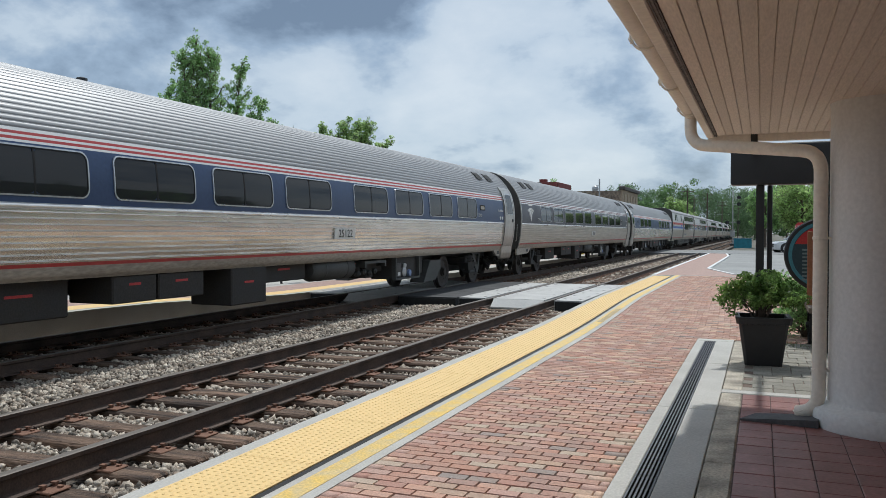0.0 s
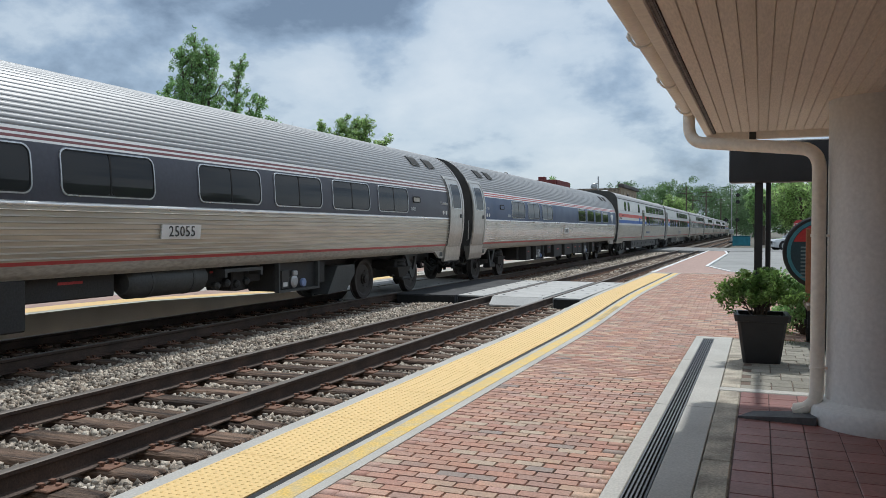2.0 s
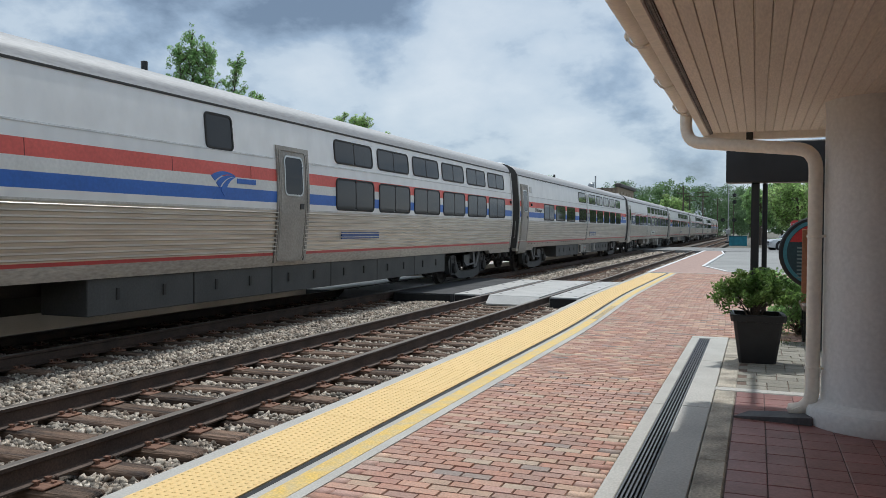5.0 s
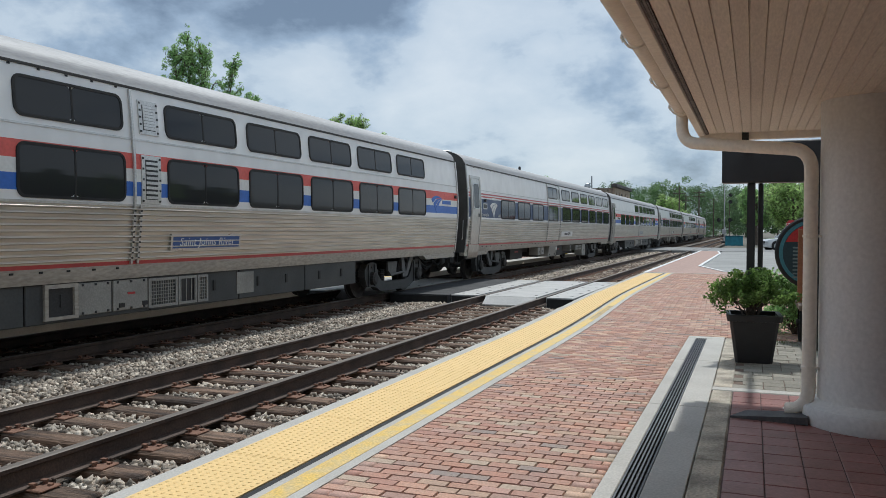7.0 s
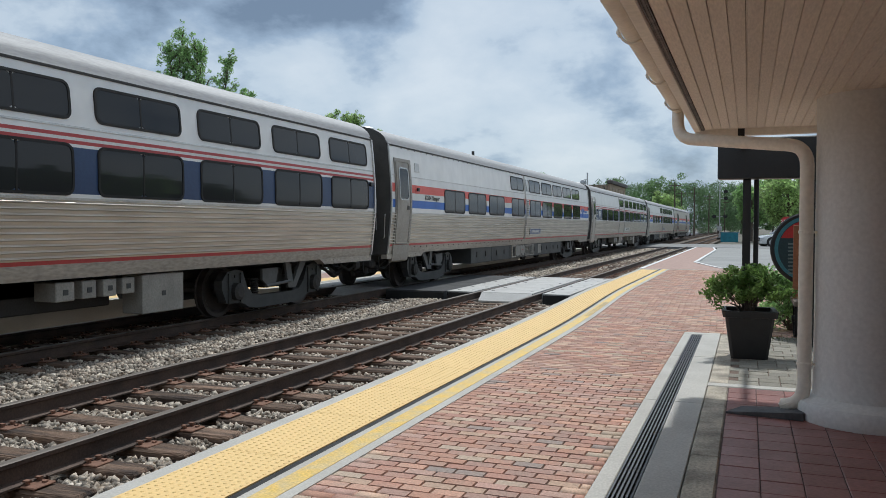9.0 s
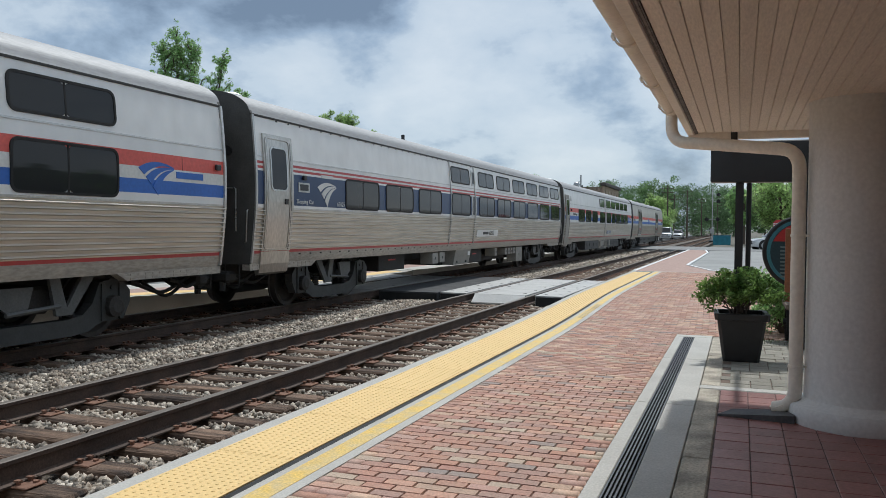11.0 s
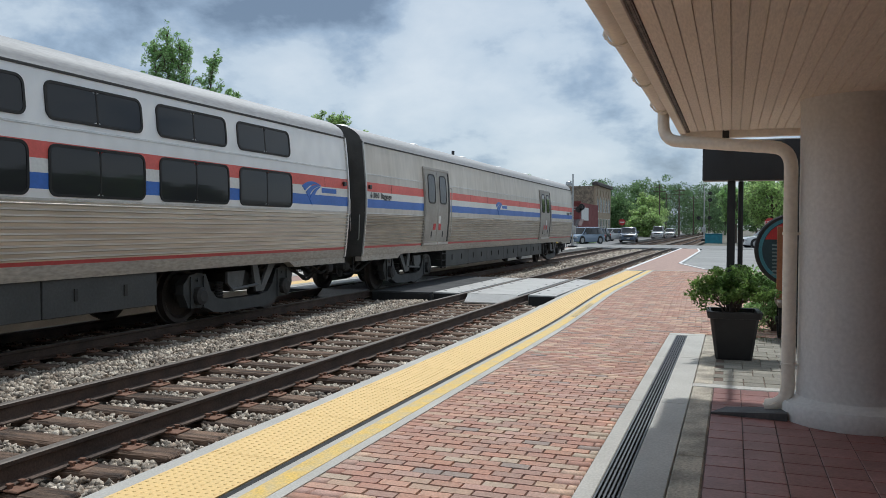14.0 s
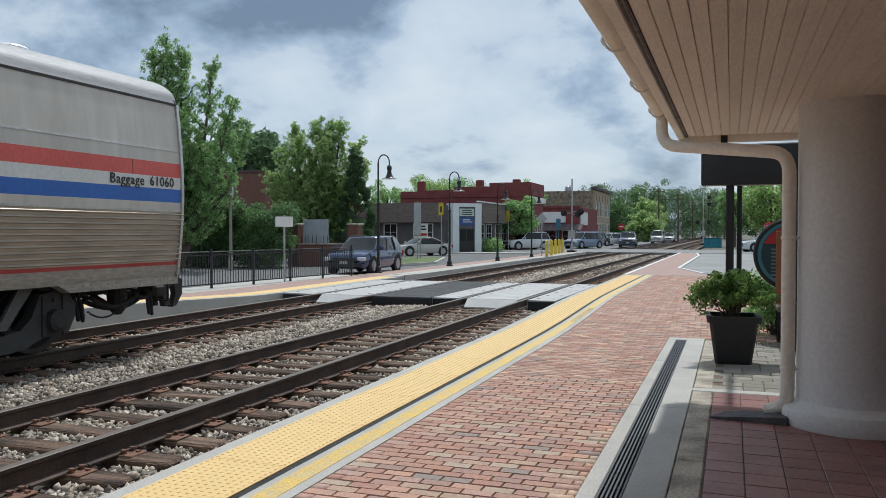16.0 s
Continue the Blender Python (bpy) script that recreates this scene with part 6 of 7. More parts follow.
while y < 26.7:
    if k % 16 == 0:
        obj("post", post_mesh, None, fence, m=pose(fence_x(y), y, rise(y)))
    else:
        obj("picket", picket_mesh, None, fence, m=pose(fence_x(y), y, rise(y)))
    y, k = y + 0.115, k + 1
for z in (0.12, 0.95, 1.04):
    g = Geo().tube([(fence_x(yy), yy, rise(yy) + z) for yy in np.linspace(2.6, 26.7, 30)], 0.018, 4)
    obj("rail", g, BLACK_METAL, fence)

# ---- foliage ----
LEAF = leaf_mat("leaf_mid", (0.29, 0.46, 0.19), (0.40, 0.55, 0.24), 0.5)
LEAF_DARK = leaf_mat("leaf_dark", (0.12, 0.20, 0.10), (0.17, 0.27, 0.115), 0.5)
LEAF_HEDGE = leaf_mat("leaf_hedge", (0.14, 0.235, 0.10), (0.21, 0.33, 0.13), 0.55)
LEAF_LIGHT = leaf_mat("leaf_light", (0.35, 0.49, 0.20), (0.46, 0.57, 0.23), 0.6)
LEAF_SHRUB = leaf_mat("leaf_shrub", (0.13, 0.23, 0.06), (0.26, 0.36, 0.10), 0.5)
BARK = mat("bark", (0.13, 0.10, 0.08), 0.95, 0, 0.4, 5, 40, 0.5)


def foliage(clumps, count, size, rng, spread=0.9, flat=0.8):
    """Leaf quads spread over clumps (x, y, z, radius), denser near the outside."""
    c = np.array(clumps, float)
    w = c[:, 3] ** 2
    pick = rng.choice(len(c), count, p=w / w.sum())
    d = rng.normal(size=(count, 3))
    d /= np.linalg.norm(d, axis=1)[:, None]
    r = c[pick, 3] * rng.uniform(0.25, 1.0, count) ** 0.5 * (1 + rng.normal(0, 0.13, count))
    pos = c[pick, :3] + d * r[:, None] * np.array([1, 1, flat])
    a = rng.normal(size=(count, 3)) + d * 0.8
    a /= np.linalg.norm(a, axis=1)[:, None]
    b = np.cross(a, rng.normal(size=(count, 3)))
    b /= np.linalg.norm(b, axis=1)[:, None]
    e = np.cross(a, b)
    s = size * rng.uniform(0.6, 1.3, count)[:, None]
    q = np.stack([pos - b * s, pos + e * s * 0.42, pos + b * s, pos - e * s * 0.42], 1)
    return q.reshape(-1, 3), np.arange(count * 4).reshape(-1, 4)


def limb_path(a, b, rng, wob):
    a, b = np.array(a, float), np.array(b, float)
    return [tuple(a + (b - a) * t + rng.normal(0, wob, 3) * math.sin(math.pi * t)) for t in np.linspace(0, 1, 6)]


def tree(label, at, height, radius, leaf, seed, count, size=0.16, base=0.25, trunk=0.16, lobes=16, lean=0.0, cone=False, group=""):
    rng = np.random.default_rng(seed)
    t = thing("tree", label, "tree", group, at=at)
    clumps, g = [], Geo()
    g.tube([(0, 0, -0.4), (0.03, 0, height * 0.2), (lean * 0.5, 0.04, height * 0.5), (lean, 0, height * 0.82)], [trunk * 1.25, trunk, trunk * 0.65, trunk * 0.2], 9)
    for i in range(lobes):
        f = base + ((0.97 if cone else 0.86) - base) * (i + rng.uniform(0, 1)) / lobes
        h = height * f
        k = (1 - f) * 1.15 + 0.08 if cone else math.sin(math.pi * min(1, 0.18 + 0.78 * (f - base) / (1 - base))) ** 0.7
        ang = i * 2.4 + rng.uniform(-0.5, 0.5)
        rr = radius * k * rng.uniform(0.45, 0.95)
        r = radius * (0.24 if cone else 0.42) * rng.uniform(0.6, 1.15) * (0.6 + 0.4 * k)
        p = (lean * f + rr * math.cos(ang), rr * math.sin(ang), h)
        clumps.append((*p, r))
        g.tube(limb_path((lean * f * 0.8, 0, h * 0.72), p, rng, 0.12 * radius / 3), [trunk * 0.42, trunk * 0.34, trunk * 0.27, trunk * 0.2, trunk * 0.13, trunk * 0.06], 6)
        for _ in range(2):
            q = np.array(p) + np.clip(rng.normal(0, r * 0.6, 3), -r, r)
            clumps.append((*q, r * rng.uniform(0.35, 0.6)))
    obj("trunk", g, BARK, t, smooth=True)
    co, quads = foliage(clumps, count, size, rng)
    tagged(obj("crown", quick_mesh("crown", co, quads, [leaf]), None, t), "leafy uneven crown", kind="stuff")
    return t


def spire_tree(label, at, spires, leaf, seed, size=0.12, per=26, group=""):
    """A loose tree: upright stems (dx, dy, height, spread), each with rising side shoots set with leaf tufts."""
    rng = np.random.default_rng(seed)
    t = thing("tree", label, "tree", group, at=at)
    g, tufts = Geo(), []
    for dx, dy, h, spread in spires:
        top = (dx, dy, h)
        path_ = [(0, 0, -0.4), (dx * .25, dy * .25, h * .25), (dx * .7, dy * .7, h * .55), top]
        g.tube(path_, [h * .019, h * .015, h * .009, h * .002], 8)
        shoots = int(15 + h * 2.2)
        for i in range(shoots):
            f = 0.16 + 0.82 * (i + rng.uniform(0, 1)) / shoots
            k = f * 3
            j = min(2, int(k))
            root = np.array(path_[j]) + (np.array(path_[j + 1]) - np.array(path_[j])) * (k - j)
            ang = i * 2.399 + rng.uniform(-.4, .4)
            reach = 1.25 * spread * (1.08 - 0.98 * f ** 1.35) * rng.uniform(0.6, 1.12)
            tip = root + np.array([reach * math.cos(ang), reach * math.sin(ang), reach * rng.uniform(0.6, 1.15) + 0.2])
            pts = limb_path(root, tip, rng, 0.05 * spread)
            g.tube(pts, [h * .0045, h * .004, h * .0032, h * .0024, h * .0016, h * .0006], 5)
            for q in np.linspace(0.2, 1.0, 9):
                c = root + (tip - root) * q + rng.normal(0, 0.06 * spread, 3)
                tufts.append((*c, (0.27 - 0.15 * q) * (0.35 + 0.28 * spread)))
    obj("trunk", g, BARK, t, smooth=True)
    co, quads = foliage(tufts, per * len(tufts), size, rng, flat=0.9)
    tagged(obj("crown", quick_mesh("crown", co, quads, [leaf]), None, t), "loose leafy crown with gaps", kind="stuff")


spire_tree("tall young maple with a loose upright green crown", (-23.6, 29.8, 0), [(-.5, 0, 10.2, 2.4), (.1, .3, 10.0, 2.2), (-1.0, -.3, 9.9, 2.2), (1.75, .4, 9.3, 1.6), (-2.4, .3, 8.4, 1.8), (2.9, .2, 7.6, 1.7), (.6, -.8, 7.0, 2.2), (-3.2, 0.2, 7.0, 1.8), (3.7, .3, 6.4, 1.6)], LEAF, 21, 0.055, 46)
spire_tree("rounded bright green tree with many upright limbs", (-23.4, 42.4, 0), [(0, 0, 8.3, 2.4), (-1.5, 0, 8.0, 2.2), (1.5, .3, 8.1, 2.2), (.7, .6, 8.3, 2.0), (-.8, -1, 7.2, 2.3), (1.0, -1, 7.0, 2.3), (2.6, .5, 7.0, 2.0), (-2.6, .2, 6.9, 2.0), (3.2, 0, 5.6, 2.0), (-3.4, 0, 5.4, 2.0)], LEAF_LIGHT, 23, 0.065, 44)
tree("dark green conical evergreen tree", (-20.4, 41.5, 0), 6.5, 1.5, LEAF_DARK, 24, 30000, 0.07, 0.03, 0.12, 60, cone=True)
tree("dark broadleaf tree behind the brick building", (-42.5, 64, 0), 12.5, 4.0, LEAF_DARK, 25, 9000, 0.26, 0.35, 0.25, 18)
tree("dark broadleaf tree behind the hedge", (-29.5, 38, 0), 7.0, 2.6, LEAF_DARK, 26, 8000, 0.2, 0.2, 0.2, 18)
tree("small street tree with a green crown", (-19.2, 74.6, 0), 5.4, 1.9, LEAF, 27, 6000, 0.16, 0.25, 0.1, 14)
tree("bright green street tree by the car park", (4.1, 96, 0), 8.0, 3.2, LEAF_LIGHT, 28, 9000, 0.22, 0.28, 0.18, 18)
tree("green street tree over the road", (0.4, 118, 0), 8.6, 2.8, LEAF, 29, 6000, 0.25, 0.3, 0.18, 14)
for i, (x, y, h, r, leaf) in enumerate(((-26, 178, 13, 6, LEAF_DARK), (-22, 165, 8.5, 4.5, LEAF_HEDGE), (-17, 170, 9, 4, LEAF_LIGHT), (-19, 190, 14, 5.5, LEAF_HEDGE), (-13, 215, 14, 6.5, LEAF_DARK),
                                       (-8, 240, 16, 7, LEAF_DARK), (-33, 200, 14, 6, LEAF_DARK), (-2, 260, 15, 6.5, LEAF_DARK), (6, 225, 12, 5, LEAF_HEDGE), (14, 180, 11, 5, LEAF_DARK),
                                       (-40, 185, 11, 6, LEAF_HEDGE), (-15, 150, 5.5, 3.2, LEAF_LIGHT), (-30, 128, 6.0, 3.0, LEAF_HEDGE), (22, 240, 14, 7, LEAF_DARK), (-5, 300, 15, 7, LEAF_HEDGE))):
    tree("distant leafy street tree in dull green", (x, y, 0), h, r, leaf, 40 + i, 12000, 0.24, 0.1, 0.22, 24, group="distant trees")
for i, (x, y, h) in enumerate(((-52, 100, 9.5), (-46, 104, 9), (-41, 110, 10.5), (-36, 112, 10), (-58, 96, 9), (-31, 116, 9.5))):
    tree("leafy tree rising behind the shop roofs", (x, y, 0), h, 4.0, LEAF if i % 2 else LEAF_LIGHT, 70 + i, 14000, 0.17, 0.1, 0.22, 26, group="trees behind shops")


for i, (x, y, h) in enumerate(((17, -22, 10), (24, -8, 12), (20, 6, 11), (26, 19, 12.5), (22, 32, 11), (27, 46, 12), (34, 62, 12), (12, -36, 11), (2, -44, 12), (-8, -50, 11), (-18, -46, 12))):
    tree("broad leafy tree behind the station", (x, y, 0), h * 0.58, 4.2, LEAF if i % 2 else LEAF_DARK, 110 + i, 4200, 0.34, 0.1, 0.25, 16, group="trees behind the station")


def hedge(label, boxes, leaf, seed, count, size):
    rng = np.random.default_rng(seed)
    clumps = []
    for x0, x1, y0, y1, z0, z1 in boxes:
        for _ in range(26):
            clumps.append((rng.uniform(x0, x1), rng.uniform(y0, y1), rng.uniform(z0, z1), rng.uniform(0.4, 0.75)))
    co, quads = foliage(clumps, count, size, rng)
    tagged(new("hedge", quick_mesh("hedge", co, quads, [leaf])), label, "hedge", kind="stuff")


hedge("dense overgrown dark green hedge beside the street", [(-25.6, -22.6, 32.4, 34.2, 0.2, 3.1), (-25.4, -22.4, 32.4, 33.6, 0.2, 1.6), (-22.8, -20.2, 32.8, 34.4, 0.2, 2.9), (-22.6, -20.2, 32.4, 33.4, 0.2, 1.5), (-29.5, -24.8, 31.0, 34.0, 0.3, 3.4), (-28.6, -25.0, 31.0, 33.0, 0.2, 1.8)], LEAF_HEDGE, 90, 120000, 0.075)
hedge("low green shrubs along the street", [(-15.6, -14.8, 84, 90, 0.1, 0.6)], LEAF, 91, 2500, 0.14)
hedge("low round bush beside the shop wall", [(-20.3, -19.3, 66, 67.5, 0.1, 0.8)], LEAF, 92, 1800, 0.12)

# ---- lamps, signs and posts on the far side ----
SHADE_WHITE = mat("shade_inside", (0.7, 0.7, 0.68), 0.5)


def street_lamp(x, y, tall):
    t = thing("street_lamp", "black crook-necked street lamp with a bell shade", "street lamp", "platform lamps", at=(x, y, 0))
    t.scale.z = tall
    obj("base", Geo().lathe([(0.16, -.05), (0.16, .05), (0.12, .08), (0.12, .22), (0.07, .26), (0.065, .5)], n=12), BLACK_METAL, t, smooth=True)
    obj("pole", Geo().lathe([(0.055, .45), (0.055, 2.6), (0.065, 2.62), (0.065, 2.7), (0.035, 2.74), (0.035, 4.25)], n=10), BLACK_METAL, t, smooth=True)
    pts = [(0.24 - 0.24 * math.cos(a), 0, 4.25 + 0.30 * math.sin(a)) for a in (math.pi * i / 10 for i in range(11))]
    obj("arm", Geo().tube(pts + [(0.48, 0, 4.12)], 0.026, 8), BLACK_METAL, t, smooth=True)
    sh = obj("shade", Geo().lathe([(0.05, 4.14), (0.09, 4.10), (0.10, 4.0), (0.075, 3.92), (0.10, 3.80), (0.16, 3.68), (0.23, 3.64), (0.225, 3.63)], (0.48, 0, 0), 16), BLACK_METAL, t, smooth=True)
    obj("rim", Geo().lathe([(0.05, 3.66), (0.30, 3.625), (0.30, 3.615), (0.02, 3.61)], (0.48, 0, 0), 18), SHADE_WHITE, sh, "pale rim under the shade")


for x, y, tall in ((-13.17, 28.85, 1.025), (-12.66, 35.9, 0.985), (-12.40, 43.3, 0.955), (-12.03, 49.9, 0.95)):
    street_lamp(x, y, tall)
t = thing("lantern_post", "grey post lamp with a square lantern beside the hedge", "lamp post", at=(-21.0, 30.2, -.1))
obj("pole", Geo().lathe([(0.12, -.05), (0.12, .5), (0.075, .6), (0.06, 3.35)], n=12), mat("lamp_tan", (0.30, 0.275, 0.23), 0.7), t)
obj("lantern", Geo().lathe([(0.10, 3.35), (0.15, 3.42), (0.15, 3.84), (0.12, 3.88)], n=8), WHITE, t, "pale lantern glass")
obj("cap", Geo().lathe([(0.21, 3.85), (0.17, 3.92), (0.04, 3.97)], n=8), GALV, t)
obj("lantern_rib", Geo().box(-.16, .16, -.015, .015, 3.40, 3.86).box(-.015, .015, -.16, .16, 3.40, 3.86), GALV, t)


def sign(label, x, y, h, w, hh, face, turn=0.0, z=-0.05, post=GALV, round_=0, extra=None):
    t = thing("sign", label, "sign", at=(x, y, z), turn=turn)
    obj("post", Geo().box(-.03, .03, -.02, .02, -.1, h - z, bevel=.005), post, t)
    g = Geo()
    if round_:
        g.lathe([(w / 2, -.05), (w / 2, -.03)], (0, 0, h - hh / 2), round_, "y")
    else:
        g.box(-w / 2, w / 2, -.05, -.03, h - hh, h)
    b = obj("board", g, face, t)
    if extra:
        for nm, x0, x1, z0, z1, mm in extra:
            obj(nm, Geo().box(x0, x1, -.056, -.05, h - z1, h - z0), mm, b)
    return t


RED = mat("sign_red", (0.45, 0.03, 0.03), 0.5)
TEAL = mat("teal_paint", (0.03, 0.14, 0.22), 0.5)
AMBER = mat("sign_amber", (0.7, 0.5, 0.02), 0.5)
sign("blank back of a small white sign on a post", -13.6, 22.5, 2.16, .56, .33, WHITE, 25)
sign("tall grey sign seen from behind on a steel post", -17.3, 43.4, 3.4, .42, 1.9, GALV, 20)
sign("white notice with unreadable red and black lines", -18.2, 46.2, 2.2, .9, .9, WHITE, 20, extra=[("lettering_bar", -.3, .3, .12, .22, LETTER_BLACK), ("lettering_bar", -.35, .35, .3, .4, LETTER_BLACK), ("lettering_bar", -.4, .4, .6, .75, RED)])
sign("grey diamond warning sign seen from behind", -12.3, 54.0, 3.0, .8, .8, GALV, 0, round_=4)
sign("red round no-entry sign with a white bar", -14.2, 111, 2.9, .9, .9, RED, 0, round_=16, extra=[("bar", -.3, .3, .38, .52, WHITE)])
sign("amber pedestrian warning sign on a pole", -18.2, 50.0, 3.6, .55, .8, AMBER, -35, extra=[("symbol", -.1, .1, .2, .6, LETTER_BLACK)])
sign("amber warning sign near the shop", -18.9, 69.5, 3.6, .5, .9, AMBER, -45)
sign("teal street pole with a small board", -12.7, 61.5, 2.7, .35, .7, TEAL, 20, post=TEAL)
st = thing("stop_sign", "red octagonal stop sign by the car park", "stop sign", at=(2.55, 62.5, -.05))
obj("post", Geo().box(-.03, .03, -.02, .02, -.1, 2.4, bevel=.005), GALV, st)
oc = [(0.38 * math.cos(a), 0.38 * math.sin(a)) for a in (math.pi / 8 + i * math.pi / 4 for i in range(8))]
b = obj("board", Geo().loft([[(x, -.05, 2.05 + z) for x, z in oc], [(x, -.03, 2.05 + z) for x, z in oc]], caps=True), RED, st)
obj("lettering", text_mesh("lettering", "STOP", 0.3, LETTER_WHITE), None, b, m=Matrix.Translation((0, -.056, 2.05)) @ pose(0, 0, 0, 90, 0, 0))

bol_geo = Geo().lathe([(0.11, -.1), (0.11, 1.0), (0.09, 1.07), (0.03, 1.1)], n=12)
bol_mesh = bol_geo.mesh("post", mat("bollard_yellow", (0.75, 0.55, 0.05), 0.5), True)
for i in range(5):
    e = thing("bollard", "stout yellow steel bollard at the road crossing", "bollard", "yellow bollards", at=(-11.42 - 0.36 * i, 51.6 + 3.1 * i, 0))
    obj("post", bol_mesh, None, e)

# crossing signals
def signal_mast(x, y, h, lamps, bell):
    t = thing("crossing_signal", "steel railway crossing signal mast with black lamps", "railway signal", at=(x, y, 0))
    obj("mast", Geo().lathe([(0.12, 0), (0.12, .6), (0.07, .65), (0.06, h)], n=10), GALV, t)
    obj("base", Geo().box(-.35, .35, -.35, .35, -.1, .15, bevel=.03), BLACK_METAL, t)
    obj("cabinet", Geo().box(-.28, .28, -.3, -.08, 1.1, 1.75, bevel=.03), GALV, t)
    for z, dx in lamps:
        g = Geo().lathe([(0.26, -.02), (0.26, 0), (0.10, .02)], (dx, -.12, z), 14, "y")
        hd = obj("lamp_head", g, BLACK_METAL, t)
        obj("hood", Geo().lathe([(0.13, -.35), (0.13, -.02)], (dx, -.12, z), 12, "y"), BLACK_METAL, hd)
        obj("arm", Geo().box(min(0, dx), max(0, dx), -.08, -.02, z - .03, z + .03), GALV, hd)
    if bell:
        obj("bell", Geo().lathe([(0.05, h - 1.0), (0.24, h - .95), (0.27, h - .8), (0.2, h - .62), (0.05, h - .55)], (-.35, 0, 0), 14), GALV, t, smooth=True)
        obj("bell_arm", Geo().box(-.35, 0, -.03, .03, h - .6, h - .54), GALV, t)


signal_mast(-12.35, 65.3, 6.0, ((3.2, -.65), (3.3, .75), (3.1, .5)), True)
signal_mast(-3.6, 113, 7.4, ((6.3, .75), (5.4, .75), (3.0, -.7), (3.0, .7)), False)
for i, (x, y) in enumerate(((-12.5, 150), (-14, 185), (-10, 165), (-6, 230), (-9, 205))):
    t = thing("utility_pole", "grey wooden utility pole with crossarms", "utility pole", "line poles", at=(x, y, 0))
    obj("pole", Geo().lathe([(.16, -.3), (.1, 9.5)], n=8), BARK, t)
    for z in (9.0, 8.2):
        obj("crossarm", Geo().box(-1.1, 1.1, -.06, .06, z, z + .12), BARK, t)
t = thing("storage_bin", "teal metal bin beside the distant road", "bin", at=(-1.9, 92, -.05))
obj("box", Geo().box(-.9, .9, -.6, .6, 0, 1.0, bevel=.04), mat("bin_teal", (0.02, 0.20, 0.27), 0.5), t)
obj("lid", Geo().box(-.95, .95, -.65, .65, 1.0, 1.08, bevel=.02), mat("bin_teal_dark", (0.015, 0.13, 0.18), 0.5), t)

# the gate wall with a grey panel
gw = thing("brick_wall", "low brick garden wall with square pillars", "wall", kind="structure")
WALL_BRICK = mat("wall_brick", (0.20, 0.095, 0.07), 0.9, 0, 0.35, 3, 25, 0.3, tint=(0.14, 0.07, 0.055), stretch=(1, 1, 2.2))
ux, uy = 2.75, 1.1
for k, f in enumerate((0.0, 1.0)):
    cx, cy = -20.5 + ux * f, 35.0 + uy * f
    obj("pillar", Geo().box(cx - .27, cx + .27, cy - .27, cy + .27, -.2, 1.95, bevel=.01), WALL_BRICK, gw)
    obj("cap", Geo().box(cx - .33, cx + .33, cy - .33, cy + .33, 1.95, 2.06, bevel=.02), CONCRETE_OLD, gw)
g = Geo().loft([[(-20.3 - 0, 35.0 + .1, z), (-17.95, 36.0 + .1, z), (-17.95, 36.0 - .1, z), (-20.3, 35.0 - .1, z)] for z in (-.2, 1.0)], caps=True)
obj("infill", g, WALL_BRICK, gw)
obj("coping", Geo().loft([[(-20.3, 35.16, z), (-17.95, 36.16, z), (-17.95, 35.84, z), (-20.3, 34.84, z)] for z in (1.0, 1.06)], caps=True), CONCRETE_OLD, gw)
g = Geo()
for i in range(14):
    f = i / 13
    g.box(-20.2 + 2.2 * f - .01, -20.2 + 2.2 * f + .01, 35.03 + .95 * f - .01, 35.03 + .95 * f + .01, 1.06, 1.45)
obj("railing", g, BLACK_METAL, gw, "short black railing on the wall")
t = thing("notice_panel", "large plain grey metal panel standing behind the wall", "panel", at=(-19.7, 35.6, 0), turn=22)
obj("board", Geo().box(-.62, .62, -.03, .03, 1.05, 2.25, bevel=.01), mat("panel_grey", (0.38, 0.41, 0.44), 0.35, 0.3), t)
for s in (-.6, .6):
    obj("post", Geo().box(s - .03, s + .03, -.05, .05, -.2, 2.3), GALV, t)

# ---- buildings ----
def wall_window(parent, x, y, z0, z1, w, axis, frame=WHITE, glass=None):
    """A framed window on a wall; axis x: the wall runs along x facing -y; axis y: along y facing +x."""
    def bx(a0, a1, o0, o1, b0, b1):
        return Geo().box(x + a0, x + a1, y - o1, y - o0, b0, b1) if axis == "x" else Geo().box(x + o0, x + o1, y + a0, y + a1, b0, b1)
    g = Geo()
    for k in (bx(-w / 2 - .08, -w / 2, .0, .07, z0 - .08, z1 + .08), bx(w / 2, w / 2 + .08, .0, .07, z0 - .08, z1 + .08), bx(-w / 2, w / 2, .0, .07, z1, z1 + .08), bx(-w / 2 - .05, w / 2 + .05, .0, .12, z0 - .1, z0)):
        g.add(k.v, k.f)
    fr = obj("window", g, frame, parent)
    obj("pane", bx(-w / 2, w / 2, -.02, .02, z0, z1), glass or GLASS, fr)
    m = bx(-.02, .02, .02, .04, z0, z1)
    m.add(bx(-w / 2, w / 2, .02, .04, (z0 + z1) / 2 - .02, (z0 + z1) / 2 + .02).v, m.f[:6])
    obj("glazing_bar", m, frame, fr)


GREY_BRICK = mat("grey_painted_brick", (0.145, 0.135, 0.135), 0.85, 0, 0.25, 2, 14, 0.3)
SHINGLE = mat("mansard_shingle", (0.18, 0.145, 0.125), 0.9, 0, 0.4, 3, 10, 0.5, stretch=(1, 1, 4))
RED_BRICK = mat("dark_red_brick", (0.21, 0.055, 0.052), 0.85, 0, 0.25, 1.5, 12, 0.25)
TAN_STONE = mat("rubble_stone", (0.33, 0.27, 0.20), 0.9, 0, 0.7, 2.2, 9, 0.6, tint=(0.13, 0.11, 0.09))
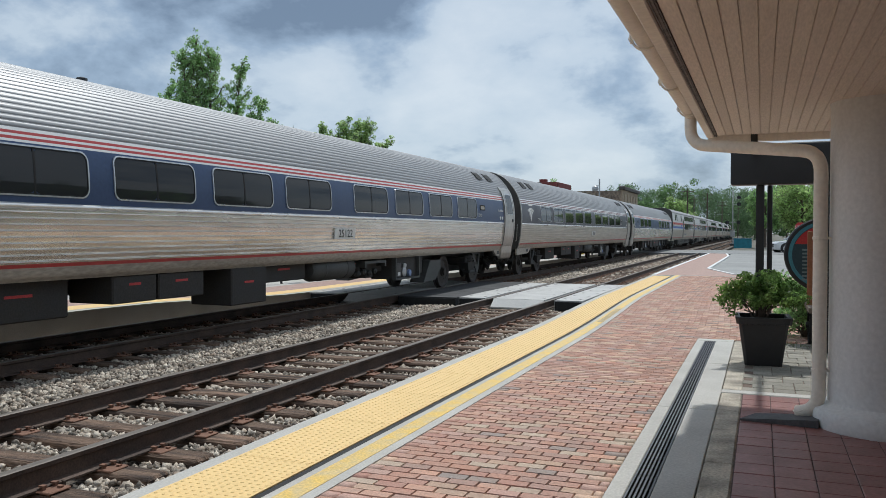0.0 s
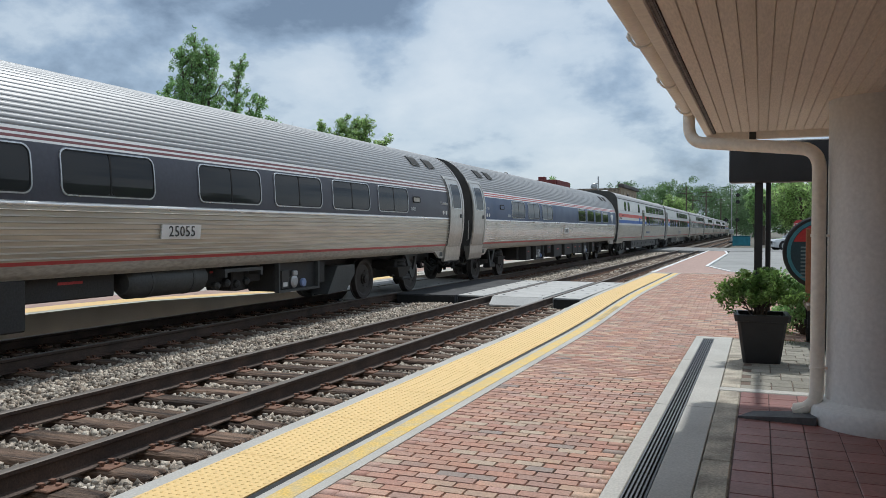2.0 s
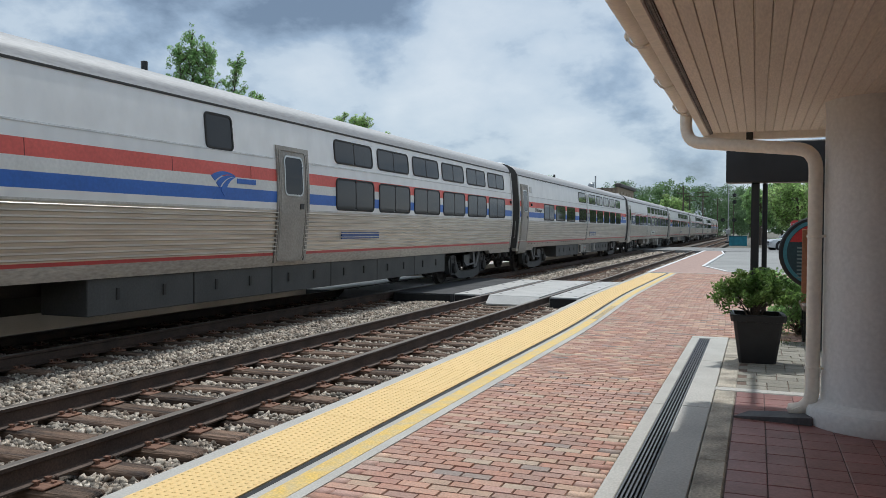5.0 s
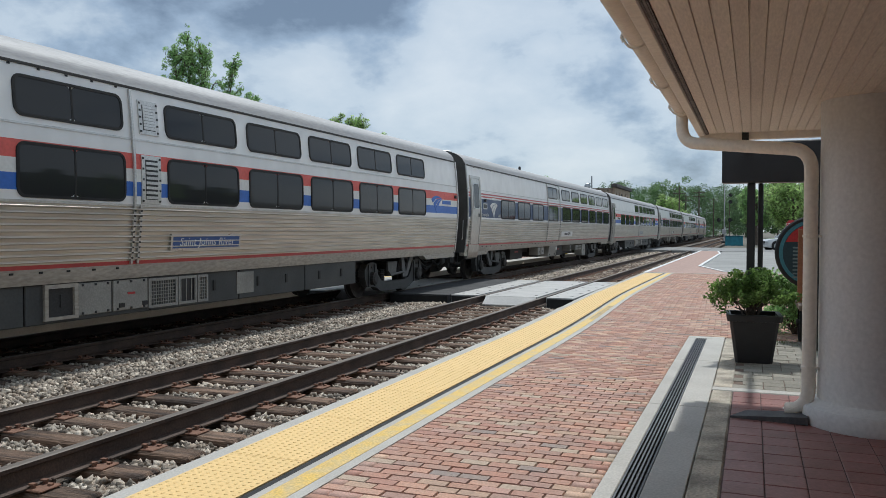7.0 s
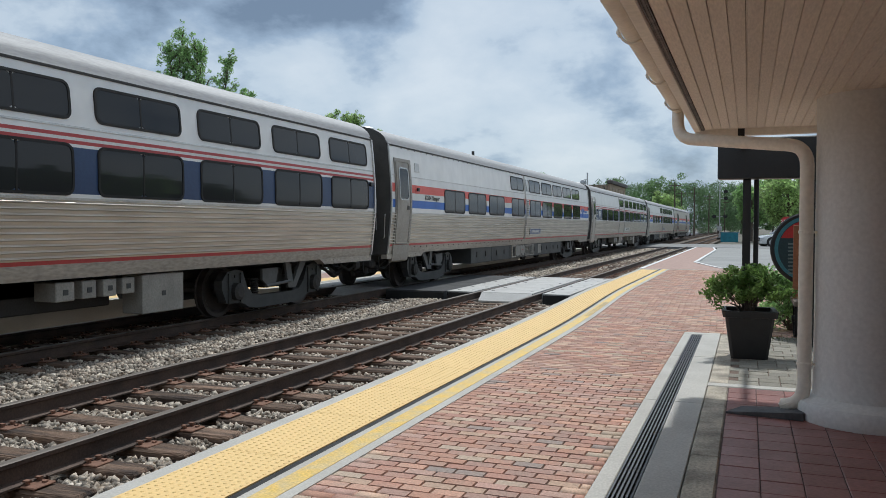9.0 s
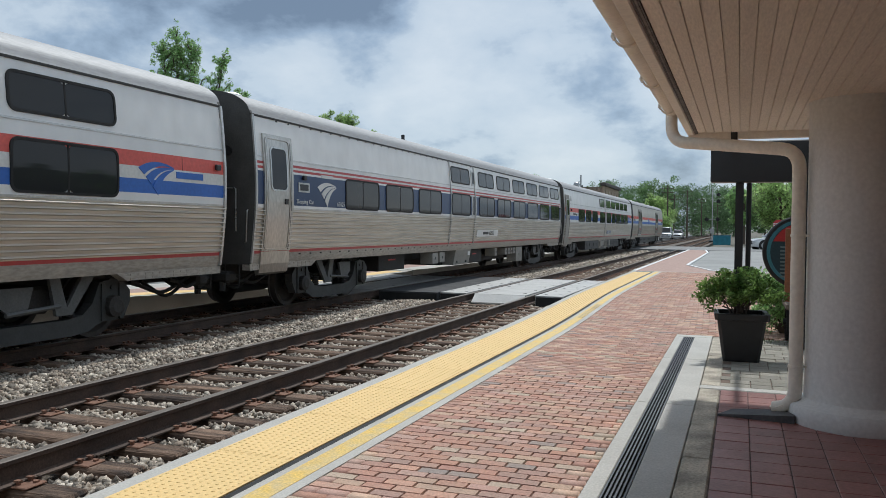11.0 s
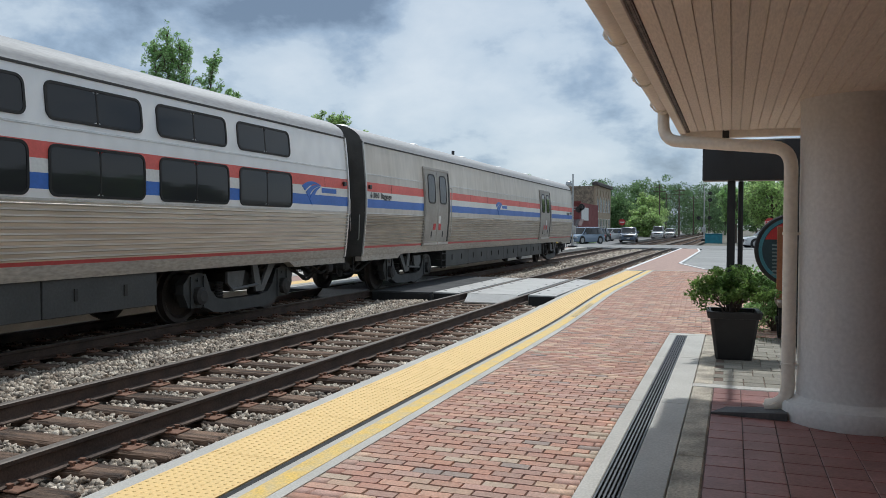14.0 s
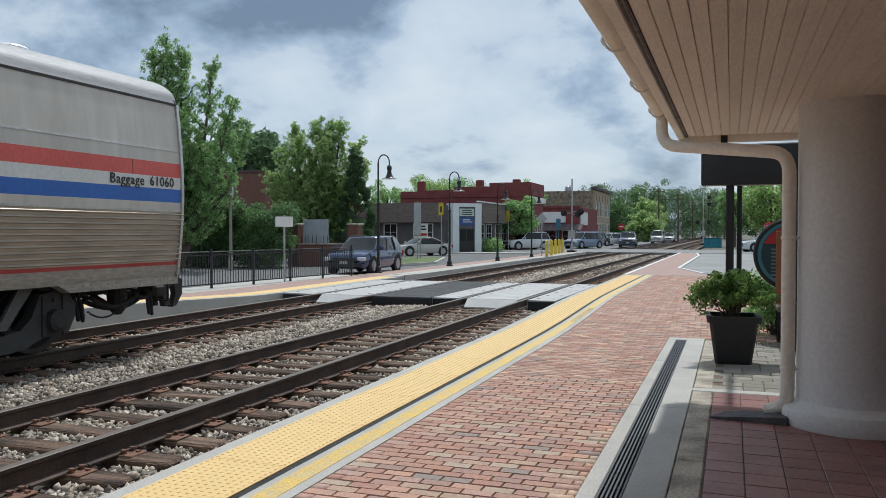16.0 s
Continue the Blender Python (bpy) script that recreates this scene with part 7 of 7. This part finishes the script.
TAN_BRICK = mat("tan_brick", (0.40, 0.32, 0.23), 0.85, 0, 0.25, 2, 14, 0.2)
shop = thing("corner_shop", "low dark grey corner shop with a shingled mansard and white entrance", "shop", at=(-.1, 0, 0))
g = Geo().loft([[(x, y, z) for x, y in ((-42, 63.0), (-22.6, 63.0), (-20.6, 65.0), (-20.6, 76.0), (-42, 76.0))] for z in (-.3, 3.9)], caps=True)
obj("wall", g, GREY_BRICK, shop)
g = Geo().loft([[(-42, 62.95, 2.5), (-42, 62.25, 2.45), (-42, 62.6, 4.1), (-42, 62.95, 4.1)], [(-22.7, 62.95, 2.5), (-22.7, 62.25, 2.45), (-22.7, 62.6, 4.1), (-22.7, 62.95, 4.1)]], caps=True)
obj("mansard", g, SHINGLE, shop, "brown shingled mansard")
g = Geo().loft([[(-20.55, 65.2, 2.5), (-19.7, 65.2, 2.45), (-20.2, 65.2, 4.2), (-20.55, 65.2, 4.2)], [(-20.55, 76, 2.5), (-19.7, 76, 2.45), (-20.2, 76, 4.2), (-20.55, 76, 4.2)]], caps=True)
mn = obj("mansard", g, SHINGLE, shop)
for k in range(9):
    z = 2.62 + k * .17
    obj("batten", Geo().box(-19.78 - k * .05, -19.72 - k * .05, 65.25, 75.95, z, z + .05), SHINGLE, mn)
obj("gutter", Geo().box(-20.4, -20.1, 65.0, 76, 4.2, 4.3), WHITE, shop)
ent = Matrix.Translation((-20.98, 63.8, 0)) @ Matrix.Rotation(radians(45), 4, "Z")
g = Geo().box(-1.35, -.75, -.35, .9, -.1, 4.05).box(.75, 1.35, -.35, .9, -.1, 4.05).box(-.75, .75, -.35, .9, 3.75, 4.05)
en = obj("entrance", g, mat("entrance_white", (0.72, 0.76, 0.75), 0.6, 0, .08), shop, "white rendered entrance surround", m=ent)
obj("infill", Geo().box(-.74, .74, -.2, .0, 1.95, 3.74), GREY_BRICK, en)
obj("door", Geo().box(-.72, .72, -.22, -.12, 0, 1.94), BLACK_METAL, en, "black double door")
obj("door_glass", Geo().box(-.6, -.06, -.235, -.222, .9, 1.8).box(.06, .6, -.235, -.222, .9, 1.8), GLASS, en)
obj("sign_panel", Geo().box(-.66, .66, -.3, -.2, 2.98, 3.6), mat("sign_mint", (0.55, 0.66, 0.60), 0.5), en, "pale green sign with unreadable lettering")
obj("sign_panel", Geo().box(-.66, .66, -.3, -.2, 2.2, 2.9), SIGN_BLUE, en, "blue sign with unreadable lettering")
g = Geo()
for k in range(3):
    g.box(-.5, .5, -.31, -.302, 3.08 + k * .17, 3.16 + k * .17)
obj("lettering_bar", g, LETTER_BLACK, en)
obj("lettering_bar", Geo().box(-.4, .5, -.31, -.302, 2.45, 2.52).box(-.4, .3, -.31, -.302, 2.62, 2.7), LETTER_WHITE, en)
for x in (-38, -34.5, -30.8, -27.5, -24.2):
    wall_window(shop, x, 63.0, .95, 2.3, 1.1, "x")
for y in (67.0, 69.3, 72.2, 74.4):
    wall_window(shop, -20.6, y, .7, 2.3, 1.5, "y")

redb = thing("red_building", "dark red painted brick building with a stepped parapet", "building")
g = Geo().box(-33, -19.0, 78, 84, -.3, 5.9)
obj("wall", g, RED_BRICK, redb)
for k, (x0, x1, h) in enumerate(((-33, -30.2, 5.75), (-30.19, -27, 6.0), (-26.99, -23.2, 6.3), (-23.19, -19.0, 6.65))):
    obj("parapet", Geo().box(x0, x1, 77.9, 78.25, 5.2, h, bevel=.02), RED_BRICK, redb)
obj("parapet", Geo().box(-19.3, -18.9, 78.26, 84, 5.4, 6.65, bevel=.02), RED_BRICK, redb)
obj("cornice", Geo().box(-18.99, -18.7, 78.0, 84, 4.7, 5.2, bevel=.03), WHITE, redb, "white cornice band")
for x in (-31, -24.5, -20.6):
    obj("chimney", Geo().box(x - .35, x + .35, 78.6, 79.3, 5.9, 7.0, bevel=.03), RED_BRICK, redb)
for y in (79.5, 82.2):
    wall_window(redb, -19.0, y, .6, 2.6, 1.7, "y")
shop2 = thing("red_shop", "small red shop with a blank white sign and striped awning", "shop")
obj("wall", Geo().box(-27, -18.6, 103, 118, -.3, 4.9), RED_BRICK, shop2)
obj("cornice", Geo().box(-27.1, -18.4, 102.8, 103.1, 4.8, 5.05), RED_BRICK, shop2)
obj("sign_board", Geo().box(-23.6, -20.3, 102.85, 102.98, 2.9, 4.3, bevel=.01), WHITE, shop2, "blank white sign board")
obj("sign_board", Geo().box(-18.6, -18.45, 104, 109, 2.6, 4.3), WHITE, shop2)
g = Geo().loft([[(-27, 103, 2.7), (-27, 101.2, 1.9), (-27, 103, 2.6)], [(-18.0, 103, 2.7), (-18.0, 101.2, 1.9), (-18.0, 103, 2.6)]], caps=True)
aw = obj("awning", g, mat("awning_cloth", (0.12, 0.085, 0.085), 0.9), shop2, "dull maroon awning")
for k in range(8):
    x = -26.6 + k * 1.1
    obj("stripe", Geo().loft([[(x, 102.98, 2.705), (x, 101.2, 1.905), (x + .3, 101.2, 1.905), (x + .3, 102.98, 2.705)], [(x, 102.98, 2.715), (x, 101.2, 1.915), (x + .3, 101.2, 1.915), (x + .3, 102.98, 2.715)]], caps=True), GREY_BRICK, aw)
for x in (-25.5, -22.5, -19.8):
    wall_window(shop2, x, 103, .5, 1.8, 1.8, "x")
tanb = thing("tan_building", "two-storey tan brick building with arched front windows and rubble side wall", "building")
obj("wall", Geo().box(-34, -20.2, 124, 140, -.3, 8.1), TAN_STONE, tanb, "rubble stone side wall")
obj("front", Geo().box(-20.2, -19.9, 123.9, 140, -.3, 8.2), TAN_BRICK, tanb, "tan brick front")
obj("cornice", Geo().box(-20.4, -19.5, 123.6, 140.2, 8.2, 8.75, bevel=.08), mat("dark_cornice", (0.09, 0.08, 0.075), 0.7), tanb)
obj("parapet", Geo().box(-34, -28.2, 123.9, 124.3, 8.0, 8.4), TAN_STONE, tanb)
for y in (126, 129, 132, 135, 138):
    wall_window(tanb, -19.9, y, 4.2, 6.9, 1.2, "y")
    obj("arch", Geo().lathe([(0.75, 0), (0.75, .12)], (-19.9, y, 6.9), 16, "x"), TAN_BRICK, tanb)
    wall_window(tanb, -19.9, y, .6, 3.0, 1.5, "y")
brick_house = thing("brick_building", "plain red brick building half hidden behind the trees", "building")
obj("wall", Geo().box(-50, -31.8, 50, 60, -.3, 6.0), WALL_BRICK, brick_house)
obj("coping", Geo().box(-50.1, -31.7, 49.9, 60.1, 6.0, 6.15), mat("coping_dark", (0.10, 0.075, 0.065), 0.8), brick_house)
for x in (-40, -36, -32):
    wall_window(brick_house, x, 50, 1.0, 2.6, 1.2, "x")

# ---- vehicles ----
TYRE = mat("tyre", (0.022, 0.022, 0.022), 0.85)
RIM = mat("alloy_rim", (0.45, 0.45, 0.46), 0.35, 0.8)
PLATE_BAR = mat("plate_bar", (0.55, 0.55, 0.53), 0.6)
HEADLIGHT = glass_mat("headlight_glass", (0.55, 0.57, 0.6), 0.1)
TAIL = mat("tail_light", (0.35, 0.02, 0.02), 0.3)


def vehicle(label, category, at, turn, paint, length, height, width=1.85, hood=0.95, cab=(0.30, 0.97), group=""):
    """A road vehicle facing -y in its own space; cab: where the cabin starts and ends along its length."""
    t = thing("parked_car", label, category, group, at=at, turn=turn)
    r, hw, y0, y1 = (0.37 if height > 1.6 else 0.33), width / 2, -length / 2, length / 2
    wy = (y0 + length * 0.19, y1 - length * 0.20)
    cw0, cw1 = y0 + length * cab[0], y0 + length * cab[1]
    belt = hood + 0.08
    # lower body, rings from front to back
    rings = []
    for f, zt, zb, k in ((0.0, hood - .42, .36, .72), (0.012, hood - .24, .28, .82), (0.035, hood - .12, .24, .90), (0.08, hood - .06, .22, .96), (0.15, hood - .02, .20, .99), (cab[0], belt - .02, .20, 1.0), (0.62, belt, .20, 1.0), (0.93, belt, .22, .98), (0.985, belt - .06, .28, .93), (1.0, belt - .25, .36, .86)):
        y, w = y0 + length * f, hw * k
        rings.append([(-w * .9, y, zb), (w * .9, y, zb), (w, y, zb + .2), (w, y, zt - .22), (w * .94, y, zt - .03), (w * .7, y, zt), (-w * .7, y, zt), (-w * .94, y, zt - .03), (-w, y, zt - .22), (-w, y, zb + .2)])
    obj("body", Geo().loft(rings, caps=True), paint, t, smooth=True)
    slope_b = 0.085 if cab[1] > .9 else 0.2
    a, b = cw0 + length * .165, cw1 - length * slope_b
    tw = hw * 0.78
    def plan(w, ya, yb, z, c):
        e = min(.45 * w, .5) * c
        return [(-w + e, ya, z), (w - e, ya, z), (w - e * .35, ya + e * .22, z), (w, ya + e, z), (w, yb - e * .7, z), (w - e * .35, yb - e * .15, z), (w - e, yb, z), (-w + e, yb, z), (-w + e * .35, yb - e * .15, z), (-w, yb - e * .7, z), (-w, ya + e, z), (-w + e * .35, ya + e * .22, z)]

    def level(q):
        """Half width, front and back of the cabin between belt (0) and roof (1)."""
        return hw * .95 + (tw - hw * .95) * q ** 1.25, cw0 + (a - cw0) * q ** .92, cw1 + (b - cw1) * q ** 1.5

    up = height - .06 - belt
    obj("glasshouse", Geo().loft([plan(*level(q), belt - .05 + (up + .05) * q, .9) for q in (0, .25, .5, .75, 1)], caps=True), GLASS, t, "dark car glass", smooth=True)
    rings = []
    for dz, i in ((-.05, -.012), (-.02, -.014), (.015, .02), (.04, .12), (.055, .3), (.06, .5)):
        w, ya, yb = level(1)
        rings.append(plan(w - i * .8, ya + i, yb - i * .8, height - .06 + dz, .9))
    obj("roof", Geo().loft(rings, caps=True), paint, t, smooth=True)
    for s in (-1, 1):
        obj("roof_rail", Geo().tube([(s * tw * .92, a + .25, height - .02), (s * tw * .92, a + .35, height + .025), (s * tw * .92, b - .35, height + .025), (s * tw * .92, b - .2, height - .02)], .018, 5), BLACK_METAL if category == "suv" else paint, t)
    for s in (-1, 1):
        for f in (0.0, .36, .70, 1.0):
            pts = []
            for q in (0, .25, .5, .75, 1):
                w, ya, yb = level(q)
                e = min(.45 * w, .5) * .9
                pts.append((s * (w - (.12 if f in (0.0, 1.0) else .0)), ya + e * .5 + (yb - ya - e * .8) * f, belt - .05 + (up + .05) * q))
            obj("pillar", Geo().tube(pts, .05 if f in (0.0, 1.0) else .032, 6), paint if f in (0.0, 1.0) else BLACK_METAL, t, smooth=True)
        for yy in wy:
            wh = obj("wheel", Geo().lathe([(r * .72, -.11), (r, -.09), (r, .09), (r * .72, .11)], (s * (hw - .10), yy, r), 22, "x"), TYRE, t)
            e = s * (hw + .012)
            obj("rim", Geo().lathe([(r * .68, min(e - s * .06, e)), (r * .68, max(e - s * .06, e)), (.06, e)], (0, yy, r), 14, "x"), RIM, wh)
            obj("wheel_arch", Geo().lathe([(r * 1.18, min(s * hw * .9, s * (hw + .006))), (r * 1.18, max(s * hw * .9, s * (hw + .006)))], (0, yy, r + .02), 20, "x"), BLACK_RUBBER, t)
        obj("headlight", Geo().box(s * hw * .82 - .2, s * hw * .82 + .14, y0 - .005, y0 + .2, hood - .36, hood - .2, bevel=.04), HEADLIGHT, t)
        obj("tail_light", Geo().box(s * hw * .84 - .12, s * hw * .84 + .1, y1 - .15, y1 + .01, belt - .32, belt - .08, bevel=.03), TAIL, t)
        obj("mirror", Geo().box(s * (hw + .1) - .1, s * (hw + .1) + .1, cw0 + .32, cw0 + .44, belt - .02, belt + .14, bevel=.03), paint, t)
        obj("door_handle", Geo().box(s * hw - .015, s * hw + .02, .3, .5, belt - .2, belt - .165), paint, t)
    obj("grille", Geo().box(-.5, .5, y0 - .01, y0 + .1, hood - .42, hood - .22, bevel=.03), BLACK_METAL, t)
    obj("bumper", Geo().box(-hw * .8, hw * .8, y0 - .03, y0 + .2, .26, .5, bevel=.06), BLACK_METAL if category == "suv" else paint, t)
    obj("number_plate", Geo().box(-.16, .16, y0 - .04, y0 - .025, .42, .54), PLATE_BAR, t)
    return t


def car_paint(name, c):
    if name not in MATS:
        MATS[name] = mat(name, c, 0.22, 0.0, 0.05, 2, 30, 0.0)
        MATS[name].node_tree.nodes["Principled BSDF"].inputs["Coat Weight"].default_value = 0.8
    return MATS[name]


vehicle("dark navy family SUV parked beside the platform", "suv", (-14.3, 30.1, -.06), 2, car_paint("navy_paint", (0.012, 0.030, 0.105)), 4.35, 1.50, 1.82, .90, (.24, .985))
vehicle("pale silver sedan parked by the grass", "sedan", (-21.4, 54.3, -.1), -36, car_paint("silver_paint", (0.52, 0.50, 0.46)), 4.7, 1.36, 1.75, .82, (.27, .86))
vehicle("white estate SUV outside the corner shop", "suv", (-18.4, 74.3, -.03), -44, car_paint("white_paint_car", (0.66, 0.67, 0.68)), 4.7, 1.7, 1.85, .98, (.25, .98))
vehicle("dusty blue minivan beside the road", "minivan", (-14.5, 83.2, -.05), -28, car_paint("blue_grey_paint", (0.20, 0.27, 0.36)), 4.9, 1.72, 1.9, .95, (.18, .98))
vehicle("dark parked car by the roadside", "car", (-15.6, 97, -.05), -20, car_paint("black_paint_car", (0.03, 0.03, 0.035)), 4.7, 1.65, 1.85, .95, (.25, .97))
vehicle("white parked car by the roadside", "car", (-14.6, 103, -.05), -30, car_paint("white_paint_car", (0.66, 0.67, 0.68)), 4.6, 1.6, 1.8, .95, (.25, .97))
vehicle("dark blue pickup facing the crossing", "car", (-11.3, 94.5, -.05), 5, car_paint("deep_blue_paint", (0.05, 0.08, 0.13)), 4.9, 1.75, 1.95, 1.05, (.24, .8))
vehicle("dark car waiting behind the pickup", "car", (-12.3, 104, -.05), 2, car_paint("black_paint_car", (0.03, 0.03, 0.035)), 4.6, 1.6, 1.85, .95, (.25, .97))
vehicle("white van on the distant street", "van", (-11.2, 133, -.05), 0, car_paint("white_paint_car", (0.66, 0.67, 0.68)), 5.0, 2.0, 1.9, 1.1, (.15, .99))
vehicle("white car on the distant street", "car", (-10.6, 150, -.05), 0, car_paint("white_paint_car", (0.66, 0.67, 0.68)), 4.6, 1.6, 1.8, .95, (.25, .97))
vehicle("white crossover parked beyond the car park", "car", (2.9, 73.5, -.05), -70, car_paint("white_paint_car", (0.66, 0.67, 0.68)), 4.6, 1.65, 1.85, .98, (.25, .97))

# ---- things by the porch ----
pot = thing("planter", "square black plastic planter with a flared rim", "planter", at=(0.02, 10.42, 0.004), turn=3)
g = Geo()
rings = []
for z, h in ((0.0, .205), (.02, .21), (.50, .275), (.505, .305), (.58, .315), (.585, .31), (.585, .262), (.50, .255)):
    c = .03
    rings.append([(-h + c, -h, z), (h - c, -h, z), (h, -h + c, z), (h, h - c, z), (h - c, h, z), (-h + c, h, z), (-h, h - c, z), (-h, -h + c, z)])
obj("tub", g.loft(rings, caps=True), DARK_PLASTIC, pot)
obj("soil", Geo().box(-.25, .25, -.25, .25, .48, .53), mat("potting_soil", (0.05, 0.035, 0.025), 0.95), pot)


def shrub(label, at, clumps, count, size, seed, stems, leaf):
    rng = np.random.default_rng(seed)
    t = thing("shrub", label, "shrub", at=at)
    g = Geo()
    for x, y, z, r in clumps[:stems]:
        g.tube(limb_path((rng.uniform(-.05, .05), rng.uniform(-.05, .05), 0), (x, y, z + r * .6), rng, .03), [.012, .011, .009, .007, .005, .003], 5)
    obj("stem", g, BARK, t)
    co, quads = foliage(clumps, count, size, rng, flat=1.0)
    tagged(obj("leaf_mass", quick_mesh("leaf_mass", co, quads, [leaf]), None, t), "small glossy green leaves", kind="stuff")


rng = np.random.default_rng(7)
cl = []
for i in range(46):
    a, e = rng.uniform(0, 6.28), rng.uniform(0.15, 1.0)
    rr = 0.44 * rng.uniform(.25, 1.0) * math.sin(e * 1.45)
    cl.append((rr * math.cos(a) * 1.08, rr * math.sin(a) * .85, .12 + .40 * math.cos(e * 1.25) * rng.uniform(.55, 1.1), rng.uniform(.06, .12)))
for i in range(60):
    a, e = rng.uniform(0, 6.28), rng.uniform(0.1, 1.25)
    d = Vector((math.sin(e) * math.cos(a) * 1.05, math.sin(e) * math.sin(a) * .8, math.cos(e) * .82))
    for q in (.40, .46, .52, .57):
        p = d * (q + .05 * math.sin(i * 1.7))
        cl.append((p.x, p.y, .10 + max(0.0, p.z), .052 - .05 * (q - .40)))
cl += [(-.42, 0, .38, .07), (-.36, .05, .46, .06), (-.2, .0, .56, .06), (.05, .1, .58, .06), (.25, .0, .5, .08), (-.33, -.1, .12, .08)]
shrub("bushy evergreen shrub with small leaves growing in the planter", (0.0, 10.42, .52), cl, 8200, .026, 8, 30, LEAF_SHRUB)
cl2 = [(rng.uniform(-.45, .45), rng.uniform(-.3, .3), rng.uniform(.15, .85), rng.uniform(.12, .22)) for _ in range(40)]
shrub("low spreading green shrub behind the planter", (.62, 13.4, 0), cl2, 4500, .04, 9, 20, LEAF)

board = thing("platform_board", "black sign box on two black posts beside the porch", "sign")
obj("box", Geo().box(-.40, .98, 11.5, 11.78, 2.24, 2.79, bevel=.015), BLACK_METAL, board)
obj("post", Geo().box(-.075, .03, 11.62, 11.72, -.05, 2.24, bevel=.008), BLACK_METAL, board)
obj("post", Geo().lathe([(.034, -.05), (.034, 2.24)], (.10, 11.8, 0), 10), BLACK_METAL, board)
obj("post", Geo().lathe([(.045, -.05), (.045, 2.24)], (.80, 11.66, 0), 10), BLACK_METAL, board)
obj("hanger", Geo().box(-.12, -.05, 9.29, 9.34, 2.56, 2.68), BLACK_METAL, board)
obj("hanger", Geo().box(-.12, -.05, 9.3, 11.6, 2.64, 2.68), BLACK_METAL, board)
disc = thing("round_sign", "round history sign with a black rim, teal ring and red heading", "sign", at=(.86, 13.0, 1.27))
obj("rim", Geo().lathe([(.53, -.05), (.55, -.03), (.55, .03), (.53, .05)], n=40, axis="y"), BLACK_METAL, disc, smooth=True)
obj("ring", Geo().lathe([(.49, -.056), (.49, -.052)], n=40, axis="y"), mat("teal_ring", (0.06, 0.22, 0.26), 0.5), disc, "teal ring")
obj("face", Geo().lathe([(.44, -.060), (.44, -.057)], n=40, axis="y"), mat("sign_face", (0.02, 0.05, 0.06), 0.5), disc)
hd = [(.43 * math.cos(a), .43 * math.sin(a)) for a in (math.pi * (.12 + .76 * i / 14) for i in range(15))]
obj("heading", Geo().loft([[(x, -.066, z) for x, z in hd], [(x, -.0605, z) for x, z in hd]], caps=True), RED, disc, "red heading panel")
g = Geo()
for k in range(9):
    g.box(-.30, -.06 - .03 * (k % 3), -.0645, -.061, .06 - k * .055, .085 - k * .055)
obj("lettering_bar", g, mat("faint_text", (0.16, 0.22, 0.22), 0.6), disc, "unreadable lines of text")
obj("stand", Geo().lathe([(.03, -1.27), (.03, -.5)], (.0, .02, 0), 8), BLACK_METAL, disc)
cart = thing("baggage_cart", "old wooden baggage cart with black iron wheels", "cart", at=(1.02, 12.35, 0))
obj("stake", Geo().box(-.42, -.32, -.04, .04, .55, 1.62, bevel=.008), mat("cart_wood", (0.33, 0.13, 0.06), 0.7), cart, "reddish brown wooden stake")
obj("deck", Geo().box(-.42, 1.4, -.5, .9, .50, .58, bevel=.01), mat("deck_wood", (0.22, 0.17, 0.13), 0.8), cart)
for x in (-.36, 1.2):
    w = obj("wheel", Geo().lathe([(.25, -.03), (.27, -.03), (.27, .03), (.25, .03)], (x, 0.2, .27), 24, "x", caps=False), BLACK_METAL, cart)
    for k in range(6):
        a = k * math.pi / 6
        obj("spoke", Geo().box(x - .012, x + .012, 0.2 - .012, 0.2 + .012, .02, .52), BLACK_METAL, w)
    obj("hub", Geo().lathe([(.05, -.06), (.05, .06)], (x, .2, .27), 10, "x"), BLACK_METAL, w)


# ---- what moves ----
def motions():
    for i, car in enumerate(CARS):
        walk(car, [(t, pose(FAR_C, y + PITCH * (i - 1) + HALF, 0)) for t, y in TRAIN])
    # wheels roll without slipping: one turn of rows for each place in a truck, shared by all wheels there
    done = {}
    for wheel, k, flip in WHEELSETS:
        key = (k, flip)
        if key not in done:
            rows = []
            for f in range(0, 481):
                t = f / 30
                y = np.interp(t, [r[0] for r in TRAIN], [r[1] for r in TRAIN])
                a = (y - 26.2) / 0.46 * (1 if flip else -1)
                rows.append((t, Matrix.Translation((0, k, 0.46)) @ Matrix.Rotation(a, 4, "X")))
            walk(wheel, rows)
            done[key] = wheel.animation_data
        else:
            wheel.rotation_mode = "QUATERNION"
            keys = wheel.animation_data_create()
            keys.action = done[key].action
            keys.action_slot = done[key].action_slot


motions()
